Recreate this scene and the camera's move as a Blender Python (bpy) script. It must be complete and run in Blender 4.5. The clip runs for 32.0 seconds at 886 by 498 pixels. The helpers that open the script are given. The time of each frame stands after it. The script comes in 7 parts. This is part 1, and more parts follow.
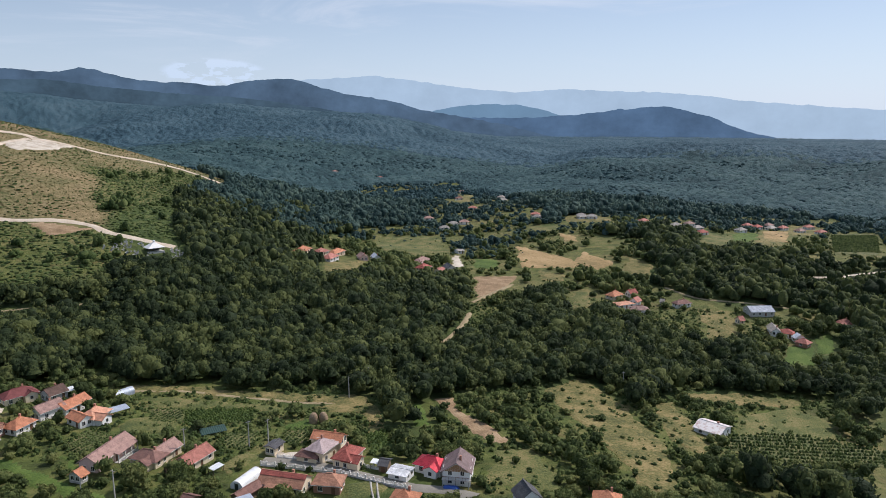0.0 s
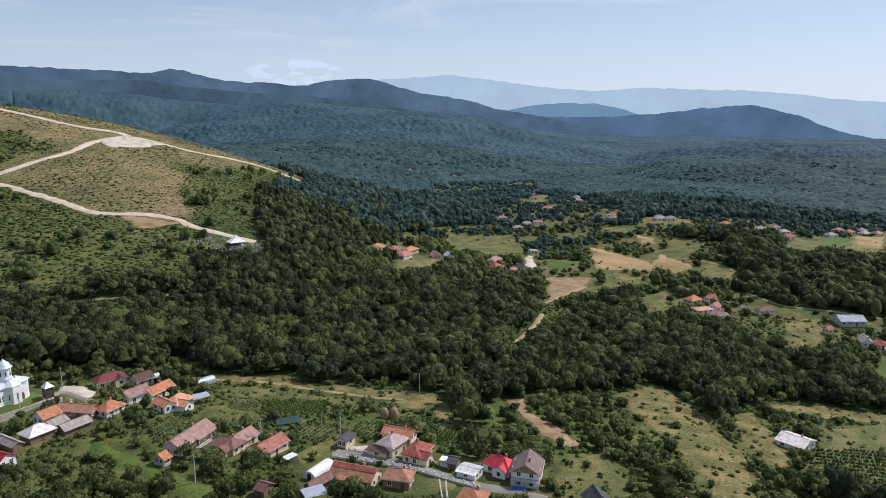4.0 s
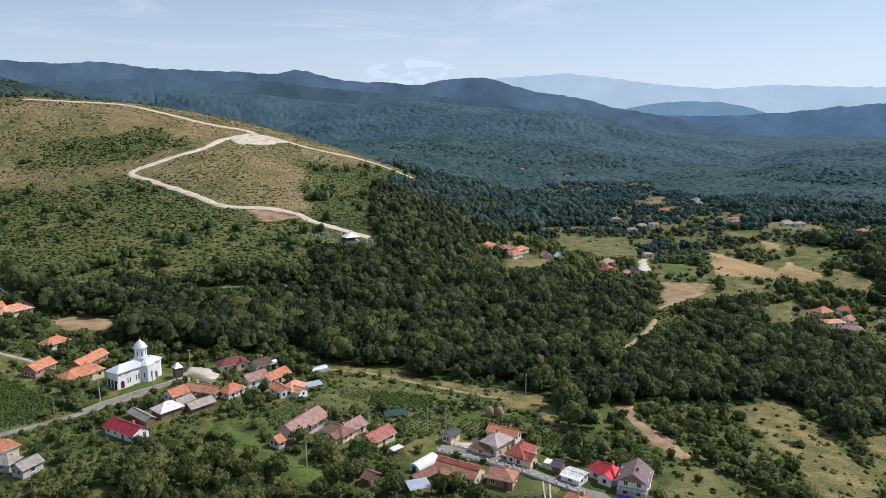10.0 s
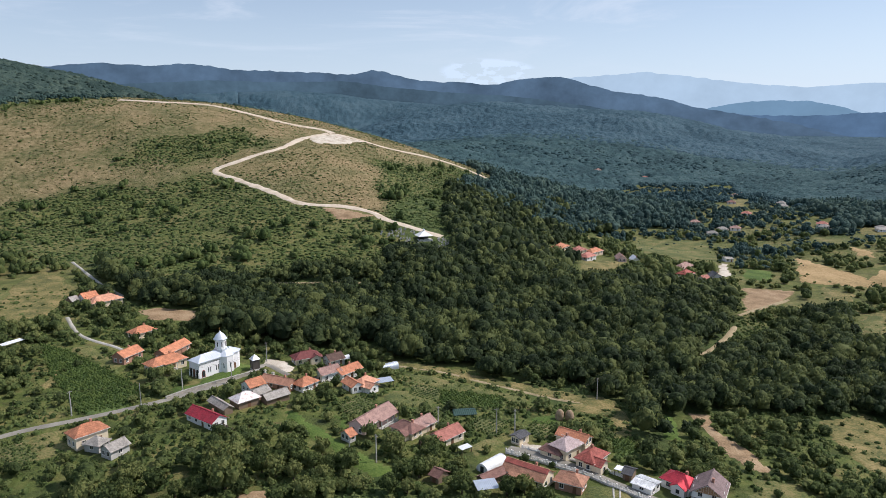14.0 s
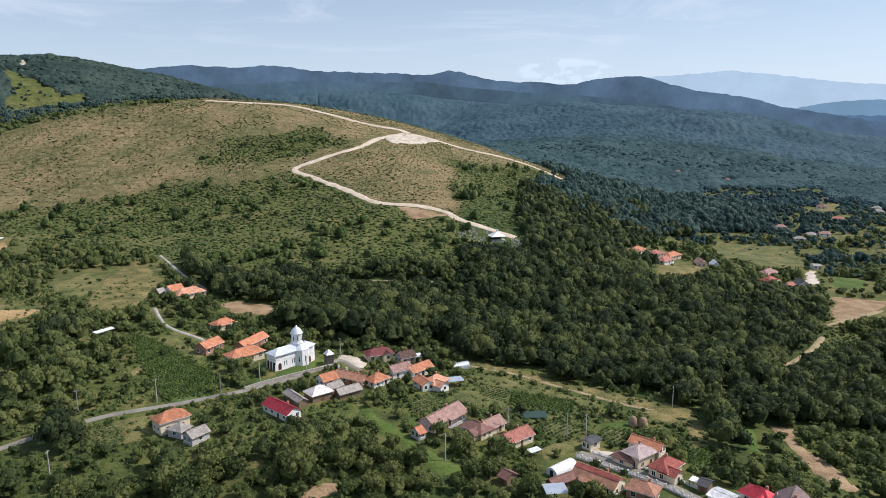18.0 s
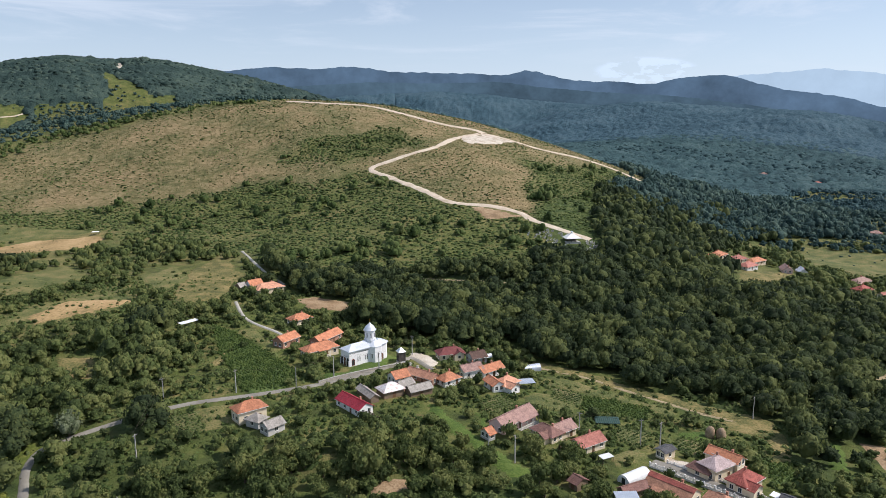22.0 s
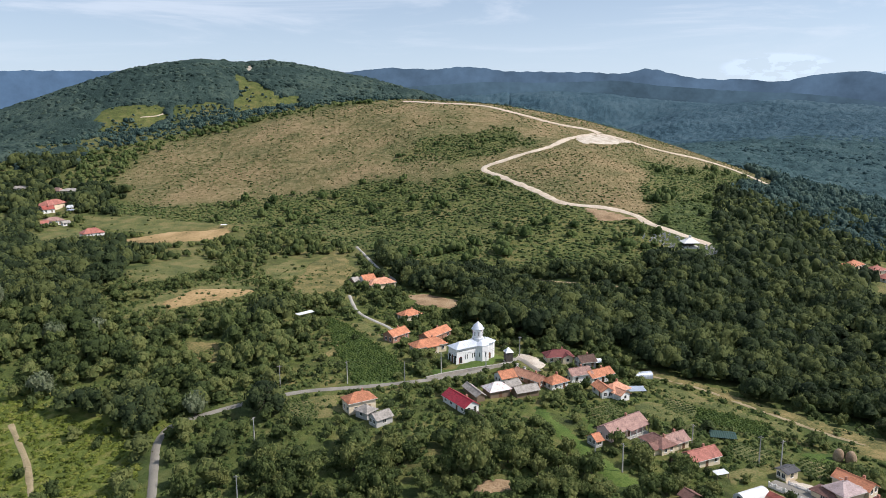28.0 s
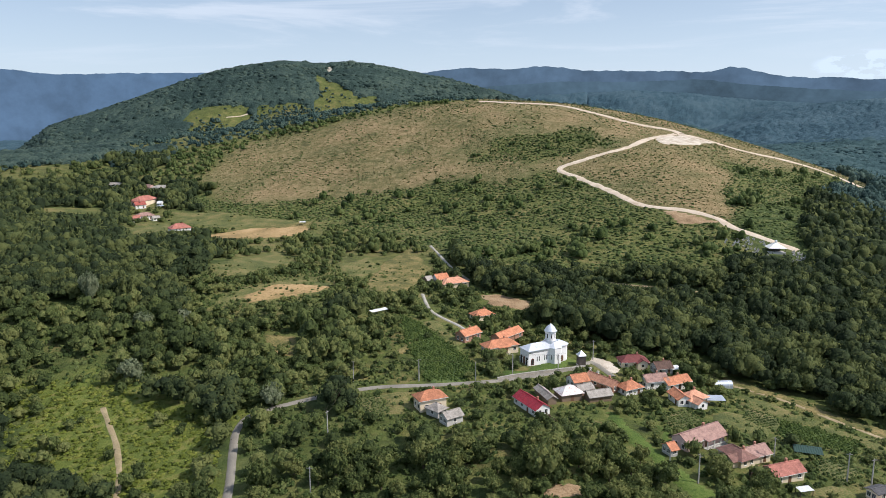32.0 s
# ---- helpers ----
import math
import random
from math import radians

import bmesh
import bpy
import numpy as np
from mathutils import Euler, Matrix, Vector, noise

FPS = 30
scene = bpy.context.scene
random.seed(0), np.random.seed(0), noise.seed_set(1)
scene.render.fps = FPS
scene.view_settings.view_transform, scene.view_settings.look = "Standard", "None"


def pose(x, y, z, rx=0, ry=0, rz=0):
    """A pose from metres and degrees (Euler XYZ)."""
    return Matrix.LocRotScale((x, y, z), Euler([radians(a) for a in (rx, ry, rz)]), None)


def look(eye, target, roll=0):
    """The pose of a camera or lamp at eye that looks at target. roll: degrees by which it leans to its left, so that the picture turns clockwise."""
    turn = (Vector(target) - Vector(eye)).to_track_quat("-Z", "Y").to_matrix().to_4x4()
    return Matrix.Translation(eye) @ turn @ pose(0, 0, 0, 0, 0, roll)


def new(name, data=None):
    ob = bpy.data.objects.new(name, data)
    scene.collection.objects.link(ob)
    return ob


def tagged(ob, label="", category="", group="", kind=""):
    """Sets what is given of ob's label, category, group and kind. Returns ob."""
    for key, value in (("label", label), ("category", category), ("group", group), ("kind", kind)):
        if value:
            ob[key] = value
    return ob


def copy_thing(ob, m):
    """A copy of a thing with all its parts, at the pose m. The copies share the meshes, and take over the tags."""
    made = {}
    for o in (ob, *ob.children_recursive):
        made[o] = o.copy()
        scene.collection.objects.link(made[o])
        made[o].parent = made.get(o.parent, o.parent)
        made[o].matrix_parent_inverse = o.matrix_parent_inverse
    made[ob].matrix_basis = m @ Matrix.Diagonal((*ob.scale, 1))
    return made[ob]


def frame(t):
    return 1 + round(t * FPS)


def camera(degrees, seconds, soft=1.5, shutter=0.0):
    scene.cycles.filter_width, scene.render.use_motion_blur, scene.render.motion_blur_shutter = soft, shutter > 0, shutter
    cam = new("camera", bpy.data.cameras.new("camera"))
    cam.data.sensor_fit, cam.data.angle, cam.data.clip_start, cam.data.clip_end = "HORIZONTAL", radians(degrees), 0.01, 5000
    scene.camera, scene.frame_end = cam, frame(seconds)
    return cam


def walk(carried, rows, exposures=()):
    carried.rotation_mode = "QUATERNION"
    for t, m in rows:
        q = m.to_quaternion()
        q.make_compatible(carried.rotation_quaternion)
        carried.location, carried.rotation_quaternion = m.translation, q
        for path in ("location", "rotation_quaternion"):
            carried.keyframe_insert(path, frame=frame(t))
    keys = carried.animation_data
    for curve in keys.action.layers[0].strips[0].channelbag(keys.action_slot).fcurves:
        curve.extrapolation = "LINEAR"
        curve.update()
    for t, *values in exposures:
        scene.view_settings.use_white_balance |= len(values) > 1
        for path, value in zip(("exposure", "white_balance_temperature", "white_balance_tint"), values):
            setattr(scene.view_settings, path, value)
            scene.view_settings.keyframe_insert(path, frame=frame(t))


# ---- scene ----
# camera: hovering high over the end of the village and turning slowly to its left
cam = camera(63.84, 32.0, soft=0.8)
PATH = [
    (0, 79.299, -0.018, -24.664), (1, 79.294, -0.022, -23.242), (2, 79.271, -0.027, -21.644), (3, 79.247, -0.031, -20.247),
    (3.5, 79.241, -0.034, -19.458), (5.5, 79.205, -0.045, -16.441), (6, 79.2, -0.047, -15.64), (7, 79.184, -0.053, -14.237),
    (8, 79.173, -0.06, -12.652), (9, 79.157, -0.066, -11.27), (10, 79.151, -0.073, -9.692), (11, 79.134, -0.08, -8.327),
    (12, 79.124, -0.088, -6.742), (13, 79.131, -0.096, -5.365), (14, 79.142, -0.104, -3.78), (14.5, 79.146, -0.108, -2.987),
    (16.5, 79.157, -0.125, 0.0), (17, 79.153, -0.13, 0.612), (18, 79.166, -0.139, 2.193), (19, 79.172, -0.149, 3.597),
    (20, 79.188, -0.159, 5.197), (21, 79.187, -0.169, 6.597), (22, 79.201, -0.18, 8.193), (23, 79.199, -0.191, 9.576),
    (24, 79.211, -0.202, 11.181), (25, 79.201, -0.214, 12.594), (25.5, 79.195, -0.22, 13.394), (27.5, 79.196, -0.244, 16.412),
    (28, 79.204, -0.25, 17.215), (29, 79.199, -0.263, 18.616), (30, 79.229, -0.276, 20.211), (31, 79.223, -0.29, 21.628),
    (32, 79.231, -0.303, 23.237)]
EYE = 95.0
walk(cam, [(t, pose(0, 0, EYE, 0, 0, turn) @ pose(0, 0, 0, tilt) @ pose(0, 0, 0, 0, 0, lean)) for t, tilt, lean, turn in PATH],
     exposures=[(0, -0.20, 6370, 17), (6, -0.15, 6370, 17), (13, -0.05, 6380, 16), (23, 0.01, 6450, 16), (32, 0.07, 6500, 15)])

# light: high summer sun from the east side, pale sky with thin cloud
SUN_AZ, SUN_EL = 80.0, 47.0
world = bpy.data.worlds.new("sky")
scene.world = world
world.use_nodes = True
wn, wl = world.node_tree.nodes, world.node_tree.links
wn.clear()
w_out, w_bg, w_sky = wn.new("ShaderNodeOutputWorld"), wn.new("ShaderNodeBackground"), wn.new("ShaderNodeTexSky")
w_sky.sky_type, w_sky.sun_disc = "NISHITA", False
w_sky.sun_elevation, w_sky.sun_rotation = radians(SUN_EL), radians(SUN_AZ)
w_sky.altitude, w_sky.air_density, w_sky.dust_density, w_sky.ozone_density = 300, 1.0, 0.6, 3.0


def sky_node(kind, **values):
    node = wn.new("ShaderNode" + kind)
    for key, value in values.items():
        node.inputs[key].default_value = value
    return node


# thin veils of cloud and a few low heaps over the mountains
w_co = wn.new("ShaderNodeTexCoord")
w_map = sky_node("Mapping", Scale=(1.0, 1.0, 7.0))
w_veil = sky_node("TexNoise", Scale=2.6, Detail=7.0, Roughness=0.62, Distortion=0.6)
w_heap_map = sky_node("Mapping", Scale=(1.0, 1.0, 2.6))
w_heap = sky_node("TexNoise", Scale=34.0, Detail=8.0, Roughness=0.6)
w_sep = wn.new("ShaderNodeSeparateXYZ")
wl.new(w_co.outputs["Generated"], w_map.inputs["Vector"])
wl.new(w_co.outputs["Generated"], w_heap_map.inputs["Vector"])
wl.new(w_map.outputs[0], w_veil.inputs["Vector"])
wl.new(w_heap_map.outputs[0], w_heap.inputs["Vector"])
wl.new(w_co.outputs["Generated"], w_sep.inputs[0])


def sky_range(source, a, b, c, d):
    r = sky_node("MapRange")
    r.interpolation_type = "SMOOTHSTEP"
    for k, v in zip((1, 2, 3, 4), (a, b, c, d)):
        r.inputs[k].default_value = v
    wl.new(source, r.inputs[0])
    return r.outputs[0]


def sky_maths(kind, a, b):
    q = wn.new("ShaderNodeMath")
    q.operation = kind
    for k, v in enumerate((a, b)):
        if isinstance(v, float):
            q.inputs[k].default_value = v
        else:
            wl.new(v, q.inputs[k])
    return q.outputs[0]


veil = sky_range(w_veil.outputs["Fac"], 0.42, 0.72, 0.0, 0.55)
low = sky_range(w_sep.outputs["Z"], -0.02, 0.20, 0.78, 0.36)
# one bank of small heaps stands over the middle of the range
across = sky_maths("MULTIPLY", sky_maths("SUBTRACT", w_sep.outputs["X"], sky_maths("MULTIPLY", w_sep.outputs["Y"], 0.128)), 17.0)
upward = sky_maths("MULTIPLY", sky_maths("SUBTRACT", w_sep.outputs["Z"], 0.054), 62.0)
bank = sky_maths("MULTIPLY", sky_range(sky_maths("ADD", sky_maths("MULTIPLY", across, across), sky_maths("MULTIPLY", upward, upward)), 0.25, 1.5, 1.0, 0.0), sky_range(w_sep.outputs["Y"], 0.0, 0.2, 0.0, 1.0))
heap = sky_maths("MULTIPLY", sky_range(w_heap.outputs["Fac"], 0.46, 0.56, 0.0, 0.9), bank)
w_mix = wn.new("ShaderNodeMix")
w_mix.data_type = "RGBA"
wl.new(sky_maths("MINIMUM", sky_maths("ADD", sky_maths("MAXIMUM", veil, low), heap), 1.0), w_mix.inputs["Factor"])
# the haze is brighter on the sunny side
w_glow = wn.new("ShaderNodeVectorMath")
w_glow.operation = "SCALE"
w_glow.inputs[0].default_value = (6.5, 8.1, 9.7)
wl.new(sky_range(w_sep.outputs["X"], -0.7, 0.9, 0.95, 1.13), w_glow.inputs["Scale"])
wl.new(w_glow.outputs[0], w_mix.inputs["B"])
wl.new(w_sky.outputs[0], w_mix.inputs["A"])
w_bg.inputs["Strength"].default_value = 0.101
# wisps of high cirrus
w_wisp = wn.new("ShaderNodeMix")
w_wisp.data_type = "RGBA"
w_wisp.inputs["B"].default_value = (8.0, 8.9, 9.9, 1)
wl.new(sky_maths("MULTIPLY", sky_range(w_veil.outputs["Fac"], 0.48, 0.66, 0.0, 0.42), sky_range(w_sep.outputs["Z"], 0.05, 0.12, 0.2, 1.0)), w_wisp.inputs["Factor"])
wl.new(w_mix.outputs["Result"], w_wisp.inputs["A"])
wl.new(w_wisp.outputs["Result"], w_bg.inputs["Color"])
wl.new(w_bg.outputs[0], w_out.inputs["Surface"])
sun = new("sun", bpy.data.lights.new("sun", "SUN"))
sun.data.energy, sun.data.angle, sun.data.color = 4.7, radians(0.5), (1.0, 0.95, 0.87)
sun.matrix_world = look((0, 0, 500), Vector((0, 0, 500)) - Vector((math.sin(radians(SUN_AZ)) * math.cos(radians(SUN_EL)), math.cos(radians(SUN_AZ)) * math.cos(radians(SUN_EL)), math.sin(radians(SUN_EL)))))

# ---- materials ----
def material(name, colours, size=4.0, fine=0.25, rough=0.85, metal=0.0, bump=0.3, spec=0.3, attr="", per_piece=0.0, island=0.0, stretch=(1, 1, 1), local=False, sharp=0.175):
    """A procedural surface: three base colours mixed by broad and fine noise, a roughness and a fine relief."""
    m = bpy.data.materials.new(name)
    m.use_nodes = True
    n, l = m.node_tree.nodes, m.node_tree.links
    b = n["Principled BSDF"]
    co = n.new("ShaderNodeTexCoord")
    mp = n.new("ShaderNodeMapping")
    mp.inputs["Scale"].default_value = stretch
    if local:
        l.new(co.outputs["Object"], mp.inputs["Vector"])
    else:
        geo = n.new("ShaderNodeNewGeometry")
        l.new(geo.outputs["Position"], mp.inputs["Vector"])
    broad, grain = n.new("ShaderNodeTexNoise"), n.new("ShaderNodeTexNoise")
    broad.inputs["Scale"].default_value, broad.inputs["Detail"].default_value = 1 / size, 6
    grain.inputs["Scale"].default_value, grain.inputs["Detail"].default_value = 1 / fine, 4
    for t in (broad, grain):
        l.new(mp.outputs[0], t.inputs["Vector"])
    ramp = n.new("ShaderNodeValToRGB")
    e = ramp.color_ramp.elements
    e[0].position, e[1].position = 0.5 - sharp, 0.5 + sharp
    e[0].color, e[1].color = (*colours[0], 1), (*colours[2], 1)
    mid = e.new(0.5)
    mid.color = (*colours[1], 1)
    mix = n.new("ShaderNodeMath")
    mix.operation = "MULTIPLY_ADD"
    mix.inputs[1].default_value = 0.45
    l.new(grain.outputs["Fac"], mix.inputs[0])
    half = n.new("ShaderNodeMath")
    half.operation = "MULTIPLY"
    half.inputs[1].default_value = 0.55
    l.new(broad.outputs["Fac"], half.inputs[0])
    l.new(half.outputs[0], mix.inputs[2])
    value = mix.outputs[0]
    if attr or per_piece or island:
        add = n.new("ShaderNodeMath")
        add.operation = "MULTIPLY_ADD"
        if attr:
            a = n.new("ShaderNodeAttribute")
            a.attribute_name = attr
            l.new(a.outputs["Fac"], add.inputs[0])
            add.inputs[1].default_value = 0.55
        elif per_piece:
            a = n.new("ShaderNodeObjectInfo")
            l.new(a.outputs["Random"], add.inputs[0])
            add.inputs[1].default_value = per_piece
        else:
            a = n.new("ShaderNodeNewGeometry")
            l.new(a.outputs["Random Per Island"], add.inputs[0])
            add.inputs[1].default_value = island
        off = n.new("ShaderNodeMath")
        off.operation = "SUBTRACT"
        off.inputs[1].default_value = add.inputs[1].default_value / 2
        l.new(value, add.inputs[2])
        l.new(add.outputs[0], off.inputs[0])
        value = off.outputs[0]
    l.new(value, ramp.inputs["Fac"])
    l.new(ramp.outputs[0], b.inputs["Base Color"])
    b.inputs["Roughness"].default_value, b.inputs["Metallic"].default_value = rough, metal
    b.inputs["Specular IOR Level"].default_value = spec
    if bump:
        bp = n.new("ShaderNodeBump")
        bp.inputs["Strength"].default_value, bp.inputs["Distance"].default_value = bump, fine
        l.new(grain.outputs["Fac"], bp.inputs["Height"])
        l.new(bp.outputs[0], b.inputs["Normal"])
    return m


def shades(c, spread=0.3, warm=0.0):
    """A darker and a lighter neighbour of a base colour."""
    return [tuple(v * (1 - spread) for v in c), c, tuple(min(0.9, v * (1 + spread) + warm) for v in c)]


def leafy(name, colours, attr="tint", size=9.0, fine=0.7):
    m = material(name, colours, size=size, fine=fine, rough=0.75, bump=0.9, spec=0.12, attr=attr)
    n, l = m.node_tree.nodes, m.node_tree.links
    b, out = n["Principled BSDF"], n["Material Output"]
    tr, mixer = n.new("ShaderNodeBsdfTranslucent"), n.new("ShaderNodeMixShader")
    mixer.inputs[0].default_value = 0.34
    l.new(b.inputs["Base Color"].links[0].from_socket, tr.inputs["Color"])
    l.new(b.outputs[0], mixer.inputs[1])
    l.new(tr.outputs[0], mixer.inputs[2])
    l.new(mixer.outputs[0], out.inputs["Surface"])
    return m


FOREST = leafy("forest_leaves", [(0.026, 0.041, 0.019), (0.053, 0.076, 0.030), (0.124, 0.145, 0.050)])
ORCHARD = leafy("orchard_leaves", [(0.048, 0.069, 0.024), (0.095, 0.127, 0.041), (0.178, 0.196, 0.068)], size=5)
SCRUB = leafy("scrub_leaves", [(0.046, 0.074, 0.024), (0.088, 0.128, 0.039), (0.152, 0.186, 0.066)], size=14)
# blue of the distance haze is mixed into the valley leaf colours
HAZY_VALLEY = leafy("haze_tinted_valley_leaves", [(0.030, 0.062, 0.058), (0.059, 0.108, 0.096), (0.102, 0.154, 0.122)], fine=1.4)
PALE = leafy("pale_willow_leaves", [(0.095, 0.125, 0.065), (0.155, 0.185, 0.105), (0.245, 0.275, 0.170)], size=4)
FERN = leafy("fern_fronds", [(0.095, 0.125, 0.022), (0.150, 0.188, 0.034), (0.220, 0.240, 0.055)], size=6)
MAIZE = leafy("maize_leaves", [(0.052, 0.088, 0.024), (0.082, 0.128, 0.034), (0.125, 0.170, 0.048)], size=6)
TUFTS = leafy("dry_tufts", [(0.085, 0.092, 0.033), (0.140, 0.128, 0.052), (0.200, 0.160, 0.078)], size=20)
# the haze of distance is put into these three bluish base colours
FAR_HAZE_LEAVES = leafy("haze_tinted_far_leaves", [(0.037, 0.079, 0.086), (0.058, 0.117, 0.126), (0.088, 0.152, 0.154)], size=48, fine=2.5)
HILL_HAZE_LEAVES = leafy("haze_tinted_hill_leaves", [(0.033, 0.061, 0.054), (0.054, 0.092, 0.078), (0.090, 0.132, 0.104)], size=60, fine=3)
DISTANT_HAZE_LEAVES = leafy("haze_tinted_distant_leaves", [(0.047, 0.099, 0.130), (0.067, 0.132, 0.170), (0.092, 0.160, 0.198)], size=90, fine=4)
BARK = material("bark", shades((0.11, 0.085, 0.06), 0.35), 1.0, 0.08, 0.9)

FIELD_MATS = {
    "stubble": material("stubble", [(0.20, 0.145, 0.060), (0.32, 0.220, 0.100), (0.42, 0.290, 0.145)], 14, 0.8, 0.95, bump=0.5, sharp=0.11, stretch=(1, 0.35, 1)),
    "dry_grass": material("dry_grass", [(0.070, 0.080, 0.024), (0.145, 0.131, 0.044), (0.255, 0.195, 0.082)], 8, 0.9, 0.95, bump=0.6, sharp=0.11),
    "grass": material("grass", [(0.058, 0.078, 0.022), (0.112, 0.120, 0.036), (0.190, 0.160, 0.064)], 10, 0.7, 0.95, bump=0.6, sharp=0.11),
    "pasture": material("pasture", [(0.070, 0.110, 0.048), (0.105, 0.150, 0.062), (0.150, 0.185, 0.080)], 30, 2.0, 0.95, bump=0.5, sharp=0.13),
    "lawn": material("lawn", [(0.042, 0.074, 0.013), (0.070, 0.116, 0.019), (0.112, 0.150, 0.034)], 12, 0.6, 0.95, bump=0.5, sharp=0.11),
    "maize": material("maize", [(0.045, 0.075, 0.020), (0.070, 0.112, 0.029), (0.110, 0.150, 0.042)], 5, 0.7, 0.9, bump=0.8, sharp=0.11),
    "vines": material("vines", [(0.055, 0.072, 0.023), (0.095, 0.108, 0.034), (0.165, 0.150, 0.060)], 5, 0.7, 0.9, bump=0.8, sharp=0.11),
    "beds": material("beds", [(0.06, 0.075, 0.026), (0.10, 0.115, 0.035), (0.19, 0.16, 0.075)], 5, 0.7, 0.95, bump=0.6, sharp=0.11),
    "earth": material("earth", [(0.18, 0.118, 0.064), (0.28, 0.188, 0.106), (0.36, 0.262, 0.160)], 8, 0.6, 0.95, bump=0.5, sharp=0.11),
    "gravel": material("gravel", [(0.36, 0.30, 0.23), (0.50, 0.44, 0.36), (0.60, 0.55, 0.47)], 7, 0.3, 0.95, bump=0.4, sharp=0.11),
}
ROAD_MATS = {
    "asphalt": material("asphalt", [(0.15, 0.14, 0.115), (0.215, 0.20, 0.17), (0.29, 0.27, 0.23)], 6, 0.2, 0.85, bump=0.2),
    "dirt": material("dirt_road", [(0.40, 0.32, 0.23), (0.54, 0.45, 0.35), (0.64, 0.56, 0.46)], 7, 0.5, 0.95, bump=0.4),
    "track": material("earth_track", [(0.20, 0.165, 0.09), (0.30, 0.24, 0.14), (0.40, 0.32, 0.20)], 5, 0.5, 0.95, bump=0.4),
    "concrete": material("concrete", [(0.28, 0.26, 0.23), (0.38, 0.36, 0.32), (0.48, 0.46, 0.42)], 4, 0.3, 0.9, bump=0.2),
}


def ground_material():
    """Meadow, undergrowth and bare ground, shared out by the zones of the plan."""
    m = bpy.data.materials.new("ground")
    m.use_nodes = True
    n, l = m.node_tree.nodes, m.node_tree.links
    b = n["Principled BSDF"]
    geo = n.new("ShaderNodeNewGeometry")

    def noise(size, detail=6, rough=0.6):
        t = n.new("ShaderNodeTexNoise")
        t.inputs["Scale"].default_value, t.inputs["Detail"].default_value, t.inputs["Roughness"].default_value = 1 / size, detail, rough
        l.new(geo.outputs["Position"], t.inputs["Vector"])
        return t.outputs["Fac"]

    def ramp(fac, stops):
        r = n.new("ShaderNodeValToRGB")
        e = r.color_ramp.elements
        e[0].position, e[0].color = stops[0][0], (*stops[0][1], 1)
        e[1].position, e[1].color = stops[-1][0], (*stops[-1][1], 1)
        for p, c in stops[1:-1]:
            e.new(p).color = (*c, 1)
        l.new(fac, r.inputs["Fac"])
        return r.outputs[0]

    def blend(fac, a, c):
        x = n.new("ShaderNodeMix")
        x.data_type = "RGBA"
        l.new(fac, x.inputs["Factor"])
        l.new(a, x.inputs["A"])
        l.new(c, x.inputs["B"])
        return x.outputs["Result"]

    under = ramp(noise(7), [(0.3, (0.028, 0.042, 0.014)), (0.5, (0.052, 0.078, 0.021)), (0.72, (0.12, 0.13, 0.045))])
    grassy = blend(noise(2.4, 5, 0.7), ramp(noise(13), [(0.37, (0.042, 0.052, 0.017)), (0.5, (0.086, 0.110, 0.027)), (0.64, (0.205, 0.165, 0.068))]),
                   ramp(noise(5), [(0.37, (0.040, 0.053, 0.016)), (0.5, (0.088, 0.115, 0.027)), (0.64, (0.165, 0.158, 0.054))]))
    dry = blend(noise(3.2, 6, 0.8), ramp(noise(52), [(0.36, (0.075, 0.090, 0.030)), (0.49, (0.180, 0.148, 0.066)), (0.64, (0.290, 0.204, 0.108))]),
                ramp(noise(6, 6, 0.75), [(0.39, (0.062, 0.072, 0.025)), (0.5, (0.178, 0.148, 0.066)), (0.61, (0.325, 0.255, 0.140))]))
    fern = ramp(noise(4), [(0.3, (0.060, 0.082, 0.017)), (0.5, (0.112, 0.142, 0.029)), (0.68, (0.20, 0.19, 0.058))])
    at = n.new("ShaderNodeAttribute")
    at.attribute_name = "zone"
    sep = n.new("ShaderNodeSeparateColor")
    l.new(at.outputs["Color"], sep.inputs[0])
    c = blend(sep.outputs["Green"], under, grassy)
    c = blend(sep.outputs["Blue"], c, fern)
    c = blend(sep.outputs["Red"], c, dry)
    l.new(c, b.inputs["Base Color"])
    b.inputs["Roughness"].default_value, b.inputs["Specular IOR Level"].default_value = 0.95, 0.2
    bp = n.new("ShaderNodeBump")
    bp.inputs["Strength"].default_value, bp.inputs["Distance"].default_value = 0.7, 1.2
    l.new(noise(1.6, 5, 0.7), bp.inputs["Height"])
    l.new(bp.outputs[0], b.inputs["Normal"])
    return m


